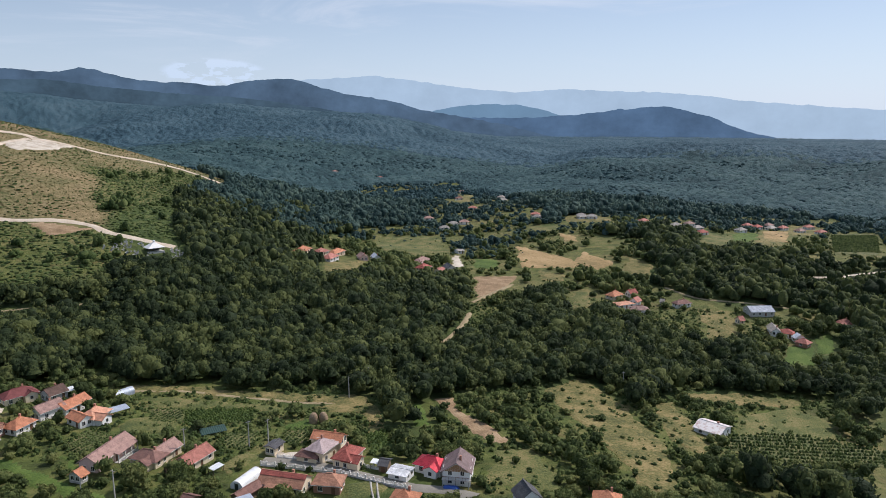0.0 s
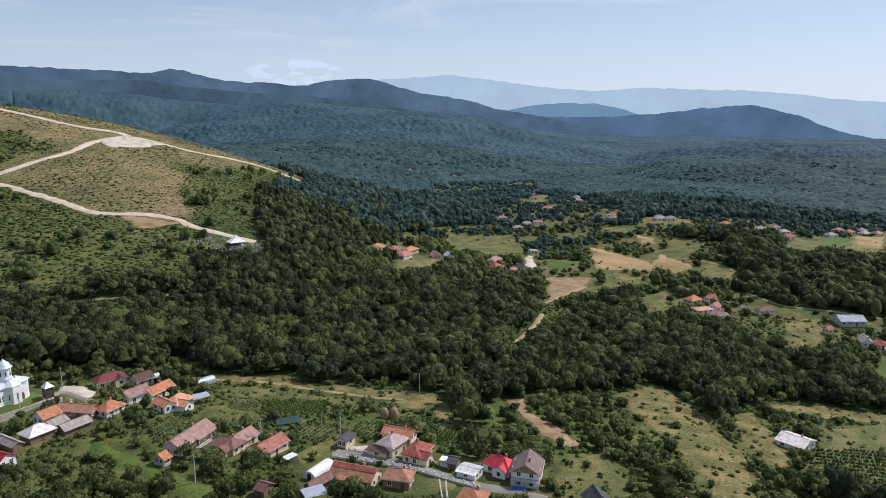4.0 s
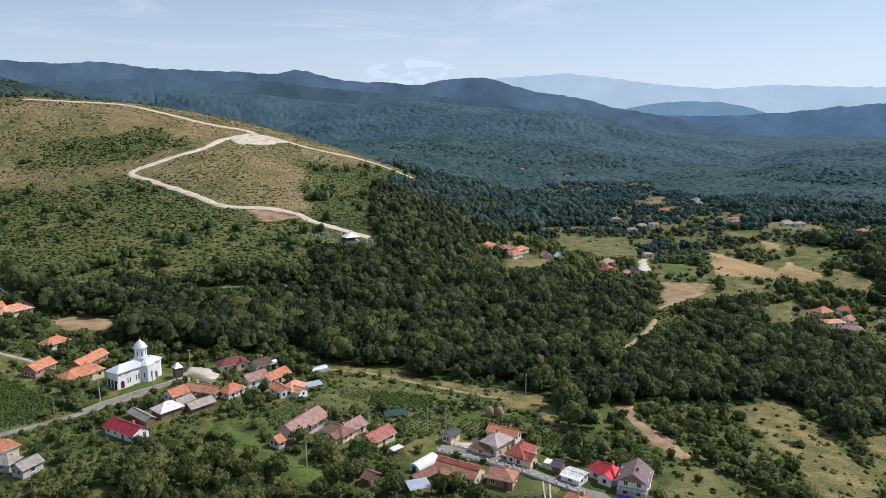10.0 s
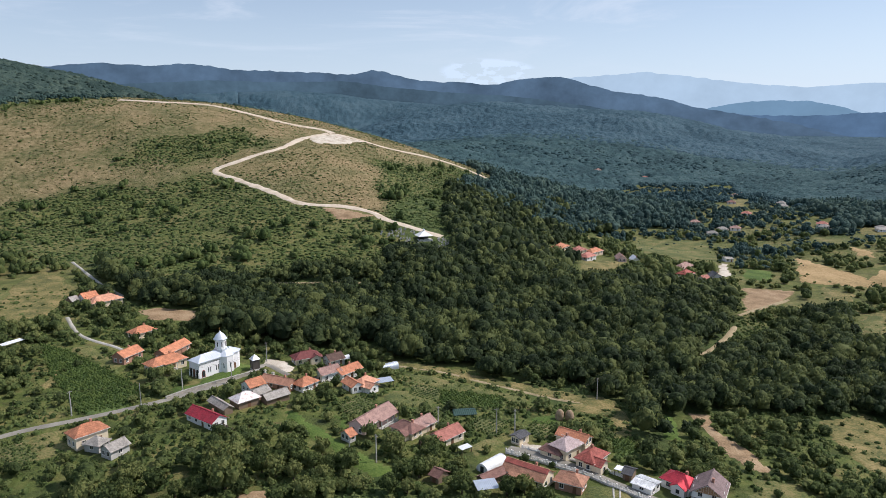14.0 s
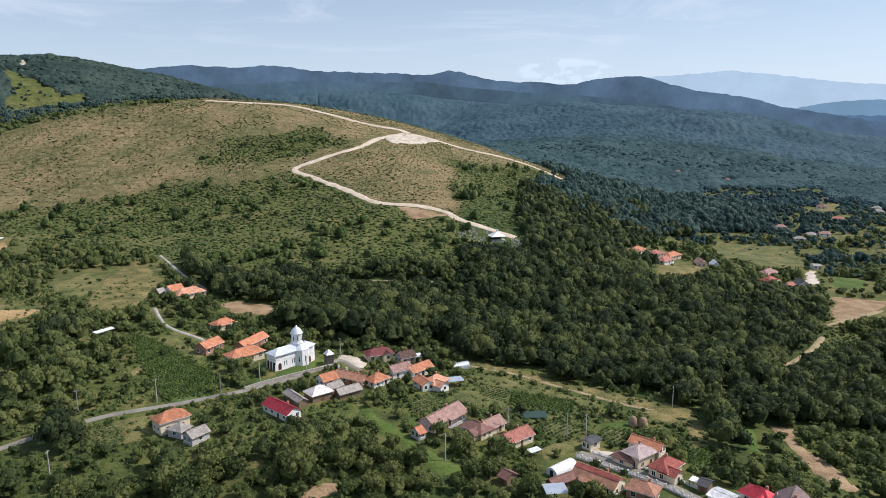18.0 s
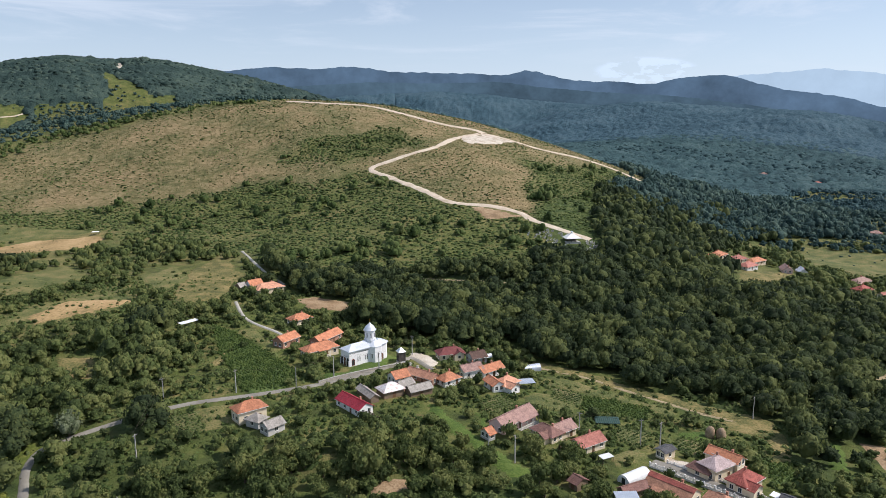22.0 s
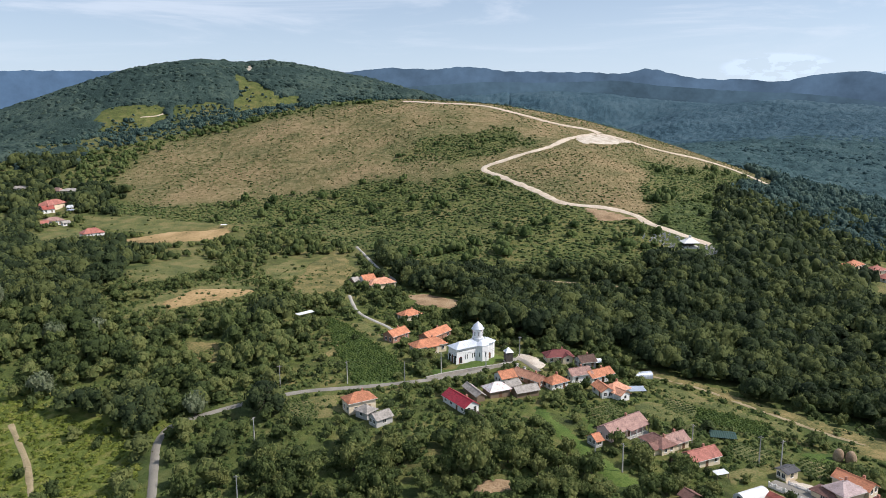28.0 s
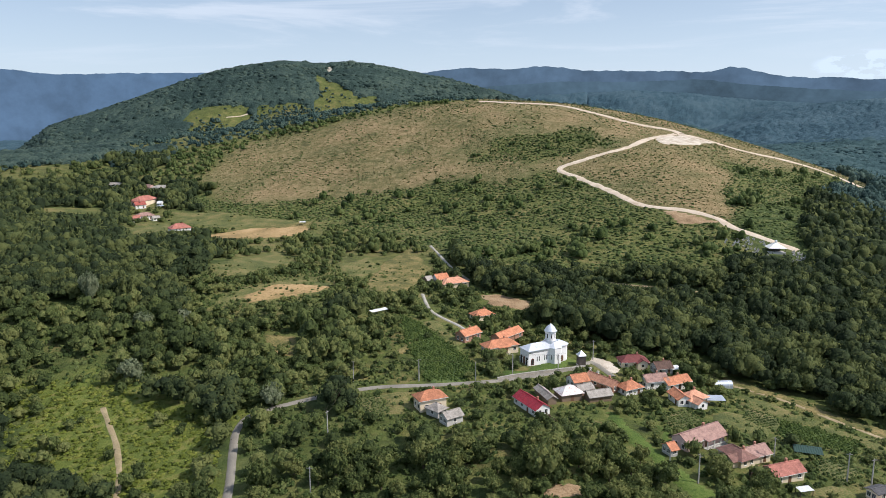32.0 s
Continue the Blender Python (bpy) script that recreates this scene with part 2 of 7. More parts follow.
def haze_glow_material(name, colour, relief=0.2):
    """Ranges many kilometres off: plain blue distance, its haze put into a glow."""
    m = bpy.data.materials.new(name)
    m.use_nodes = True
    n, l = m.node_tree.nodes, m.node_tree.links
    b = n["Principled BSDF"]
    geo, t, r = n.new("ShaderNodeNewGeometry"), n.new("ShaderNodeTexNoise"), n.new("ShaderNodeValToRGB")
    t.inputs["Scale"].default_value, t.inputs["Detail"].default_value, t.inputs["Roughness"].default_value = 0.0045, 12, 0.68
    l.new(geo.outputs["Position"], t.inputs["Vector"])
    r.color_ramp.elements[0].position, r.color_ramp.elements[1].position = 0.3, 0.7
    # noise in the glow stands in for lit and shaded slopes
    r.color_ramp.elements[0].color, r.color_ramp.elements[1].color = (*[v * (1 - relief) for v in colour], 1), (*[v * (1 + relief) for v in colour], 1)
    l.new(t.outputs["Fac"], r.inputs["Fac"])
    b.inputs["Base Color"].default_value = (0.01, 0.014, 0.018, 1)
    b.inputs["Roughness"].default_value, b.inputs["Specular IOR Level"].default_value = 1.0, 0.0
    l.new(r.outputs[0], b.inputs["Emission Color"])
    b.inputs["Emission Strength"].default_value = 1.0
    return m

# ---- the lie of the land ----
# rises and hollows of the ground: x, y, height; one list for each breadth
SWELLS_NEAR = [
    (-237, 178, -9.4), (-181, 132, -32.9), (-106, 156, -3.7), (-89, 188, 35.3), (-67, 253, 9.1), (-36, 212,
    3.2), (-4, 180, -21.2), (38, 193, 6.7), (41, 244, -15.7), (78, 244, -1.7), (81, 232, 11.5), (82, 168, 15),
    (92, 156, 8.5), (160, 193, 2.4), (187, 174, -11.8), (198, 136, -0.9)]
SWELLS_MIDDLE = [
    (-325, 296, 14.8), (-295, 452, -15.1), (-210, 280, 31.6), (-154, 280, 15.4), (-152, 354, -26.6), (-120,
    485, -2), (-54, 353, -34.8), (-32, 399, -5), (-3, 490, 61.4), (18, 455, 37.9), (36, 332, -23.2), (164,
    335, 20), (201, 458, -4.5), (233, 285, -2.3), (333, 287, 21.9), (346, 239, -42.5)]
SWELLS_HILL = [
    (-523, 369, 20.4), (-521, 497, -20.7), (-506, 567, -39.6), (-426, 630, -10.8), (-416, 433, -7.8), (-409,
    687, 18.5), (-198, 556, -12.4), (-154, 621, -8.8), (-146, 868, -20.9), (-69, 757, 25), (-51, 838, 12.4),
    (8, 860, 16.4), (81, 756, 33.6), (86, 846, -9.5), (95, 734, 13.3), (135, 564, -100.1), (148, 786, -24.9),
    (300, 520, 19.9), (306, 652, 11.1), (458, 322, 16), (615, 511, -34.3)]
SWELLS_FAR = [
    (-845, 623, 50.5), (-764, 791, -8.8), (-610, 1148, -36.9), (-475, 834, 32.1), (-423, 862, 46.1), (-314,
    1261, -3.5), (-312, 908, 66.8), (-80, 1147, 43.7), (57, 1079, -20.8), (153, 968, -43.5), (218, 873, 0.2),
    (388, 1449, 117.4), (401, 861, 63.4), (420, 1177, -94.1), (707, 843, -9.3), (766, 643, 9.2)]
# hill ranges: distance, depth in front, depth behind, and the crest as bearing and angle over the level, degrees
RANGES = []
RANGES.append((1750, 480, 400, [(-58, -3), (-51.3, -0.4), (-47.6, 0.8), (-43.7, 2.2), (-39.7, 3.5), (-35.5, 4.1), (-32.1, 3.9), (-30.4, 4.1), (-26.9, 3.6), (-22.5, 2.7), (-19.8, 2.0), (-14, 0.5), (-8, -2)]))
RANGES.append((1950, 520, 500, [(-12, -2), (-2.8, -1.2), (0.7, 0.0), (4.3, 0.6), (7.9, 0.9), (11.4, 0.6), (14.9, 0.3), (19.2, 0.1), (23.4, -0.7), (27.0, -1.7), (31.2, -2.3), (37.1, -3.2), (44, -4)]))
RANGES.append((1600, 380, 500, [(24, -5), (31.7, -3.6), (36.9, -2.6), (42.0, -2.1), (46.8, -2.0), (52.3, -2.3), (58, -2.5), (75, -2.5), (95, -5)]))
RANGES.append((2600, 330, 300, [(-26, -1), (-16, 1.3), (-9, 1.7), (-5, 1.5), (-1, 1.0), (4, 0.6), (10, 0.5), (16, 0.1), (24, -1.1), (32, -2.0), (40, -2.6), (50, -3), (60, -3)]))
GROUND = -12.0


def lattice(seed, size=64):
    return np.random.RandomState(seed).rand(size, size)


def rough(x, y, cell, seed):
    """Smooth random relief between 0 and 1."""
    g = lattice(seed)
    u, v = np.asarray(x, float) / cell + 1000.3, np.asarray(y, float) / cell + 1000.7
    i, j = np.floor(u).astype(int), np.floor(v).astype(int)
    a, b = u - i, v - j
    a, b = a * a * (3 - 2 * a), b * b * (3 - 2 * b)
    i0, i1, j0, j1 = i % 64, (i + 1) % 64, j % 64, (j + 1) % 64
    return (g[i0, j0] * (1 - a) + g[i1, j0] * a) * (1 - b) + (g[i0, j1] * (1 - a) + g[i1, j1] * a) * b


def height(x, y):
    x, y = np.asarray(x, float), np.asarray(y, float)
    z = np.full(x.shape, GROUND)
    for rises, breadth in ((SWELLS_NEAR, 120), (SWELLS_MIDDLE, 150), (SWELLS_HILL, 190), (SWELLS_FAR, 300)):
        for cx, cy, h in rises:
            z = z + h * np.exp(-((x - cx) ** 2 + (y - cy) ** 2) / (2 * breadth ** 2))
    r, az = np.hypot(x, y), np.degrees(np.arctan2(x, y))
    lumps = (np.abs(rough(x, y, 300, 5) - 0.5) - 0.2) * 150 + (rough(x, y, 120, 6) - 0.5) * 36
    for far, front, back, crest in RANGES:
        el = np.interp(az, [c[0] for c in crest], [c[1] for c in crest])
        top = EYE + far * np.tan(np.radians(el)) - 7
        inside = np.clip((az - crest[0][0]) / 6, 0, 1) * np.clip((crest[-1][0] - az) / 6, 0, 1)
        d = (r - far) / np.where(r < far, front, back)
        bell = np.exp(-d * d) * inside
        z = np.maximum(z, -40 + (top + 40) * bell + lumps * bell * (1 - np.exp(-3 * d * d)))
    # the plain beyond the ranges falls away to the rivers
    return z + (rough(x, y, 45, 7) - 0.5) * 2.4 * np.clip((r - 300) / 300, 0, 1) - 70 * np.clip((r - 3300) / 1000, 0, 9) ** 2

# ---- plan of the ground cover: outlines in metres ----
ZONES = []


def growth(*about):
    ZONES.append((*about[:-1], list(about[-1])))


growth('heath', [(-500, 560), (-600, 560), (-620, 720), (-560, 790), (-480, 840), (-400, 880), (-330, 915), (-250,
    940), (-250, 850), (-317, 825), (-376, 785), (-434, 755), (-486, 710), (-535, 680)])
growth('heath', [(-654, 668), (-863, 1128), (-676, 1274), (-452, 792), (-501, 736), (-555, 704), (-529, 591), (-570,
    579)])
growth('meadow', [(-512, 564), (-539, 684), (-486, 714), (-434, 760), (-376, 791), (-317, 832), (-253, 858), (-173,
    813), (-105, 775), (-69, 768), (-19, 770), (92, 1204), (103, 798), (62, 808), (-11, 671), (-6, 551), (-10, 504),
    (-69, 526), (-121, 577), (-154, 593), (-195, 580), (-274, 576), (-324, 563), (-386, 546), (-429, 536)])
growth('bushes', [(-247, 632), (-234, 661), (-216, 676), (-147, 718), (-119, 692), (-126, 648), (-180, 614)])
growth('scrub', [(-512, 555), (-429, 536), (-324, 563), (-195, 580), (-154, 593), (-67, 517), (-13, 498), (21, 467),
    (5, 437), (-21, 411), (-76, 398), (-116, 397), (-152, 399), (-183, 438), (-261, 451), (-322, 485), (-396, 478)])
growth('scrub', [(-11, 671), (63, 819), (95, 766), (44, 658), (4, 558), (-7, 557)])
growth('farm', [(-529, 521), (-401, 486), (-321, 483), (-261, 451), (-199, 435), (-141, 368), (-155, 287), (-188,
    271), (-226, 239), (-270, 267), (-281, 313), (-310, 396), (-372, 417), (-425, 388), (-569, 525)])
growth('wood', [(-317, 210), (-274, 247), (-226, 239), (-188, 271), (-151, 279), (-105, 218), (-139, 190), (-147,
    171), (-177, 193), (-261, 169)])
growth('fern', [(-261, 169), (-228, 186), (-198, 187), (-159, 171), (-131, 144), (-201, 127)])
growth('gardens', [(-168, 338), (-169, 381), (-93, 342), (-94, 316), (-51, 296), (-47, 301), (-8, 297), (7, 283), (42,
    268), (71, 254), (83, 238), (75, 195), (102, 196), (104, 177), (100, 166), (-109, 183), (-190, 337)])
growth('wood', [(-145, 168), (-138, 189), (-94, 194), (-55, 191), (-33, 169), (-126, 145)])
growth('gardens', [(108, 234), (144, 231), (159, 229), (178, 233), (177, 201), (210, 212), (272, 189), (191, 130),
    (63, 160), (88, 214)])
growth('farm', [(126, 538), (210, 620), (278, 604), (330, 558), (361, 498), (329, 393), (307, 298), (282, 247), (254,
    259), (242, 320), (231, 368), (156, 304), (149, 315), (187, 372), (211, 430), (175, 469), (114, 425)])
growth('farm', [(130, 137), (192, 173), (232, 175), (273, 162), (212, 116)])
growth('farm', [(143, 556), (219, 654), (328, 690), (390, 568), (394, 465), (347, 390), (301, 370), (279, 441), (244, 399), (231, 439), (164, 434), (125, 433), (106, 443)])
growth('farm', [(568, 534), (649, 525), (735, 479), (512, 317), (464, 335), (453, 374), (438, 404)])
growth('farm', [(423, 615), (579, 576), (496, 492), (361, 525)])
growth('farm', [(281, 381), (320, 359), (332, 307), (325, 284), (288, 254), (266, 279), (236, 319)])
growth('farm', [(567, 592), (742, 543), (463, 334), (475, 384), (471, 434)])
growth('farm', [(341, 306), (380, 271), (290, 203), (265, 216), (301, 265)])
growth('farm', [(346, 1108), (531, 1103), (419, 659), (376, 607), (288, 678)])
growth('farm', [(-718, 669), (-943, 1036), (-879, 1115), (-866, 1081), (-647, 660)])
growth('farm', [(-744, 526), (-680, 585), (-621, 561), (-627, 498), (-677, 477)])
growth('pasture', [(-875, 1318), (-814, 1301), (-743, 1270), (-688, 1296), (-666, 1254), (-725, 1216), (-784, 1189),
    (-792, 1237)])
growth('pasture', [(-988, 1088), (-940, 1103), (-881, 1118), (-857, 1077), (-912, 1044), (-973, 1056)])
FIELDS = []


def plot(*about):
    FIELDS.append((*about[:-1], list(about[-1])))


plot('stubble', [(-359, 423), (-326, 451), (-319, 480), (-358, 459), (-374, 442)])
plot('grass', [(-228, 256), (-228, 280), (-221, 271), (-198, 308), (-206, 326), (-228, 319), (-241, 293), (-236,
    265)])
plot('stubble', [(-231, 280), (-221, 272), (-199, 307), (-204, 320), (-231, 308)])
plot('dry_grass', [(-192, 340), (-210, 390), (-207, 426), (-185, 395), (-164, 335), (-182, 315)])
plot('maize', [(-148, 292), (-135, 286), (-91, 247), (-90, 231), (-104, 225), (-129, 259)])
plot('grass', [(-136, 288), (-129, 295), (-108, 271), (-100, 256)])
plot('lawn', [(-42, 227), (-35, 228), (-19, 206), (2, 182), (-8, 178), (-22, 199)])
plot('dry_grass', [(-5, 288), (3, 285), (21, 278), (37, 268), (61, 255), (75, 249), (80, 244), (76, 234), (59, 243), (43, 253), (23, 269), (5, 278), (-4, 281)])
plot('grass', [(3, 273), (22, 262), (39, 252), (49, 242), (46, 237), (33, 246), (15, 253), (3, 259)])
plot('earth', [(-44, 165), (-44, 171), (-36, 176), (-32, 170)])
plot('lawn', [(-82, 247), (-72, 253), (-67, 281), (-57, 274), (-65, 255), (-78, 239)])
plot('dry_grass', [(65, 244), (79, 246), (82, 234), (76, 209), (69, 207), (72, 224)])
plot('earth', [(101, 232), (110, 232), (105, 215), (110, 198), (108, 183), (101, 185), (99, 197), (102, 218)])
plot('dry_grass', [(148, 231), (175, 237), (172, 206), (158, 167), (138, 140), (127, 142), (139, 178), (143, 211)])
plot('dry_grass', [(183, 202), (195, 204), (174, 165), (163, 158), (162, 171)])
plot('dry_grass', [(208, 213), (236, 204), (252, 191), (240, 184), (201, 203)])
plot('grass', [(207, 186), (241, 187), (243, 168), (206, 141), (185, 163)])
plot('vines', [(183, 171), (215, 167), (237, 145), (223, 136), (190, 145), (178, 160)])
plot('earth', [(219, 428), (251, 417), (225, 389), (192, 369), (208, 405)])
plot('stubble', [(312, 531), (312, 445), (298, 414), (265, 439)])
plot('stubble', [(336, 463), (330, 410), (305, 403), (299, 431)])
plot('lawn', [(254, 496), (269, 479), (247, 443), (232, 453)])
plot('dry_grass', [(123, 470), (167, 492), (148, 453), (117, 439)])
plot('dry_grass', [(300, 299), (322, 297), (298, 266), (271, 264)])
plot('lawn', [(309, 246), (318, 239), (296, 220), (282, 226)])
plot('lawn', [(339, 251), (345, 245), (322, 227), (314, 235)])
plot('dry_grass', [(367, 541), (377, 523), (358, 502), (355, 519)])
plot('dry_grass', [(-209, 405), (-198, 422), (-169, 381), (-166, 338), (-171, 328)])
plot('earth', [(-127, 345), (-120, 352), (-98, 349), (-95, 332), (-119, 330)])
plot('gravel', [(-92, 732), (-66, 760), (-31, 772), (-49, 731), (-76, 704)])
plot('earth', [(-56, 521), (-36, 517), (-13, 506), (-41, 493)])
plot('gravel', [(-55, 277), (-53, 284), (-46, 279), (-41, 269), (-47, 264)])
plot('gravel', [(-852, 1349), (-887, 1411), (-881, 1425), (-852, 1374)])
plot('lawn', [(516, 476), (537, 467), (489, 427), (479, 443)])
plot('stubble', [(560, 487), (595, 481), (511, 415), (487, 420)])
plot('vines', [(627, 462), (672, 446), (524, 344), (499, 364)])
plot('lawn', [(330, 249), (339, 240), (320, 227), (310, 233)])
plot('grass', [(210, 612), (268, 614), (248, 557), (194, 538)])
plot('dry_grass', [(348, 422), (351, 395), (334, 381), (332, 406)])
plot('grass', [(259, 368), (268, 359), (246, 332), (236, 336)])
plot('gravel', [(218, 461), (247, 520), (254, 516), (228, 459)])
plot('lawn', [(90, 228), (97, 229), (92, 206), (85, 205)])
plot('grass', [(84, 161), (99, 180), (113, 177), (110, 157), (101, 148)])
plot('grass', [(-3, 251), (14, 246), (9, 228), (-7, 238)])
plot('maize', [(16, 251), (39, 245), (35, 232), (14, 237)])
plot('maize', [(67, 206), (74, 207), (71, 193), (64, 192)])
plot('lawn', [(44, 225), (54, 229), (54, 220), (45, 217)])
plot('grass', [(19, 199), (31, 207), (33, 199), (21, 190)])
plot('grass', [(49, 173), (61, 174), (62, 166), (48, 164)])
plot('beds', [(42.9, 219.2), (52.0, 220.7), (51.9, 207.0), (42.0, 205.7)])
plot('dry_grass', [(56.4, 239.2), (70.4, 239.1), (75.9, 232.2), (71.4, 225.0), (59.6, 230.9)])
plot('beds', [(24, 225), (37, 220), (31, 206), (21, 213)])
plot('beds', [(-22, 233), (-13, 245), (-6, 233), (-16, 222)])
plot('grass', [(-114, 210), (-105, 215), (-95, 200), (-104, 194)])
plot('beds', [(-123, 205), (-114, 210), (-103, 196), (-110, 190)])
plot('beds', [(6, 258), (16, 252), (12, 238), (3, 245)])
plot('lawn', [(-24, 225), (-22, 228), (-13, 207), (-14, 201)])
plot('dry_grass', [(-68, 187), (-59, 188), (-56, 182), (-64, 180)])
plot('dry_grass', [(-127, 238), (-130, 264), (-127, 274), (-122, 253)])
plot('gravel', [(35, 200), (40, 202), (45, 201), (48, 194), (46, 192), (36, 196)])
plot('dry_grass', [(642, 522), (662, 499), (582, 449), (568, 467)])
plot('grass', [(487, 485), (492, 454), (433, 408), (430, 434)])
plot('dry_grass', [(511, 447), (527, 432), (476, 395), (463, 407)])
plot('grass', [(366, 598), (386, 569), (366, 549), (351, 572)])
plot('dry_grass', [(453, 947), (458, 892), (396, 777), (383, 794)])
plot('grass', [(-291, 324), (-292, 397), (-253, 354), (-254, 314), (-266, 300)])
plot('stubble', [(-377.0, 418.0), (-372.0, 463.0), (-331.0, 482.0), (-317.0, 474.0), (-321.0, 445.0), (-345.0, 416.0), (-364.0, 406.0)])
plot('grass', [(-478.0, 490.0), (-431.0, 500.0), (-352.0, 497.0), (-332.0, 487.0), (-401.0, 450.0), (-446.0, 460.0)])
plot('grass', [(-447, 482), (-399, 490), (-386, 477), (-424, 450)])
plot('dry_grass', [(-378, 485), (-329, 496), (-323, 482), (-361, 467)])
plot('grass', [(-230, 369), (-225, 403), (-199, 368), (-199, 336)])
plot('stubble', [(366, 545), (372, 523), (359, 497), (353, 516)])
plot('dry_grass', [(335, 412), (347, 393), (330, 370), (317, 385)])
plot('dry_grass', [(259, 367), (278, 371), (240, 321), (234, 334)])
plot('grass', [(219, 631), (272, 604), (254, 529), (216, 524), (202, 567)])
plot('dry_grass', [(424, 618), (458, 589), (442, 560), (401, 583)])
plot('lawn', [(505, 471), (526, 469), (474, 416), (458, 426)])
plot('dry_grass', [(516, 453), (552, 470), (547, 444), (499, 409), (476, 415)])
plot('dry_grass', [(272, 428), (280, 404), (268, 390), (256, 399)])
plot('grass', [(344, 288), (348, 273), (338, 268), (334, 275)])
plot('dry_grass', [(-192, 246), (-173, 248), (-162, 226), (-177, 229)])
plot('grass', [(-446, 408), (-443, 452), (-408, 424), (-418, 393)])
plot('grass', [(-580, 436), (-531, 464), (-514, 451), (-552, 420)])
ROADS = []


def lane(*about):
    ROADS.append((*about[:-1], list(about[-1])))


lane('asphalt', 2.7, [(-126, 141), (-132, 150), (-143, 165), (-149, 174), (-151, 183), (-146, 190), (-136, 200),
    (-127, 208), (-117, 215), (-102, 222), (-90, 229), (-78, 238), (-66, 251), (-57, 266), (-53, 275), (-47, 269),
    (-42, 263)])
lane('asphalt', 4.6, [(33, 198), (47, 188), (58, 175), (67, 165), (73.7, 161.1), (80.8, 153.9)])
lane('concrete', 0.8, [(57.1, 172.2), (55.7, 167.1), (54.4, 161.6)])
lane('concrete', 0.8, [(58.7, 171.3), (57.2, 166.7), (55.7, 161.3)])
lane('dirt', 10, [(-306, 831), (-257, 824), (-211, 833), (-173, 813), (-130, 784), (-82, 781), (-66, 768)])
lane('dirt', 8, [(-69, 763), (-36, 773), (8, 784), (63, 814), (103, 794)])
lane('dirt', 6, [(-71, 761), (-91, 719), (-109, 665), (-133, 633), (-151, 610), (-131, 589), (-93, 550), (-69, 526),
    (-37, 521), (-17, 512), (-8, 500), (12, 486), (31, 475)])
lane('track', 2.2, [(-68, 391), (-52, 391), (-34, 393), (-14, 393)])
lane('track', 1.8, [(-208, 173), (-196, 165), (-183, 156), (-168, 143), (-159, 133)])
lane('concrete', 1.9, [(-199, 442), (-180, 416), (-163, 394), (-143, 371)])
lane('concrete', 1.6, [(-154, 331), (-137, 305), (-116, 290), (-108, 282)])
lane('track', 2.8, [(233, 397), (203, 377), (186, 364)])
lane('track', 2.6, [(175, 345), (161, 326), (138, 301)])
lane('track', 2.2, [(-3, 280), (18, 273), (34, 261), (45, 253), (57, 244), (68, 240)])
lane('track', 2.0, [(355, 284), (340, 301), (320, 320), (317, 346)])
lane('dirt', 4, [(421, 320), (439, 313), (468, 312), (498, 308)])
lane('dirt', 3, [(-897, 1074), (-881, 1092), (-873, 1107)])

def inside(x, y, outline):
    """Which of the points lie in an outline."""
    hit = np.zeros(np.shape(x), bool)
    px, py = outline[-1]
    for qx, qy in outline:
        cross = (py > y) != (qy > y)
        hit ^= cross & (x < (qx - px) * (y - py) / (qy - py + 1e-9) + px)
        px, py = qx, qy
    return hit


def near_line(x, y, line, width):
    """Which of the points lie within width of a polyline."""
    hit = np.zeros(np.shape(x), bool)
    for (ax, ay), (bx, by) in zip(line, line[1:]):
        dx, dy = bx - ax, by - ay
        u = np.clip(((x - ax) * dx + (y - ay) * dy) / (dx * dx + dy * dy + 1e-9), 0, 1)
        hit |= np.hypot(x - ax - u * dx, y - ay - u * dy) < width
    return hit


def sheet(name, co, faces, mat, smooth=True):
    """A mesh from arrays: points (n, 3) and faces (m, 3 or 4)."""
    me = bpy.data.meshes.new(name)
    k = faces.shape[1]
    me.vertices.add(len(co))
    me.vertices.foreach_set("co", np.ascontiguousarray(co, np.float32).ravel())
    me.loops.add(faces.size)
    me.loops.foreach_set("vertex_index", np.ascontiguousarray(faces, np.int32).ravel())
    me.polygons.add(len(faces))
    me.polygons.foreach_set("loop_start", np.arange(0, faces.size, k, dtype=np.int32))
    me.polygons.foreach_set("use_smooth", np.full(len(faces), smooth))
    me.update(calc_edges=True)
    me.materials.append(mat)
    return me


def grid_faces(rows, cols):
    i = (np.arange(rows - 1)[:, None] * cols + np.arange(cols - 1)[None]).ravel()
    return np.stack([i, i + 1, i + cols + 1, i + cols], 1)


# the ground: one sheet from below the camera to the horizon, finer where the view goes
bearings = np.radians(np.r_[-180:-66:4, -62:62.1:0.36, 66:181:4])
reach = np.r_[0.0, 30, 60, 90, np.exp(np.linspace(np.log(110), np.log(4850), 330))]
A, R = np.meshgrid(bearings, reach)
gx, gy = R * np.sin(A), R * np.cos(A)
gz = height(gx, gy)
ground_mesh = sheet("ground", np.stack([gx, gy, gz], -1).reshape(-1, 3), grid_faces(len(reach), len(bearings)), ground_material())
wx = (gx + (rough(gx, gy, 16, 11) - 0.5) * 18 + (rough(gx, gy, 45, 16) - 0.5) * 34).ravel()
wy = (gy + (rough(gx, gy, 16, 12) - 0.5) * 18 + (rough(gx, gy, 45, 17) - 0.5) * 34).ravel()
zone = np.zeros((len(wx), 4), np.float32)
zone[:, 3] = 1
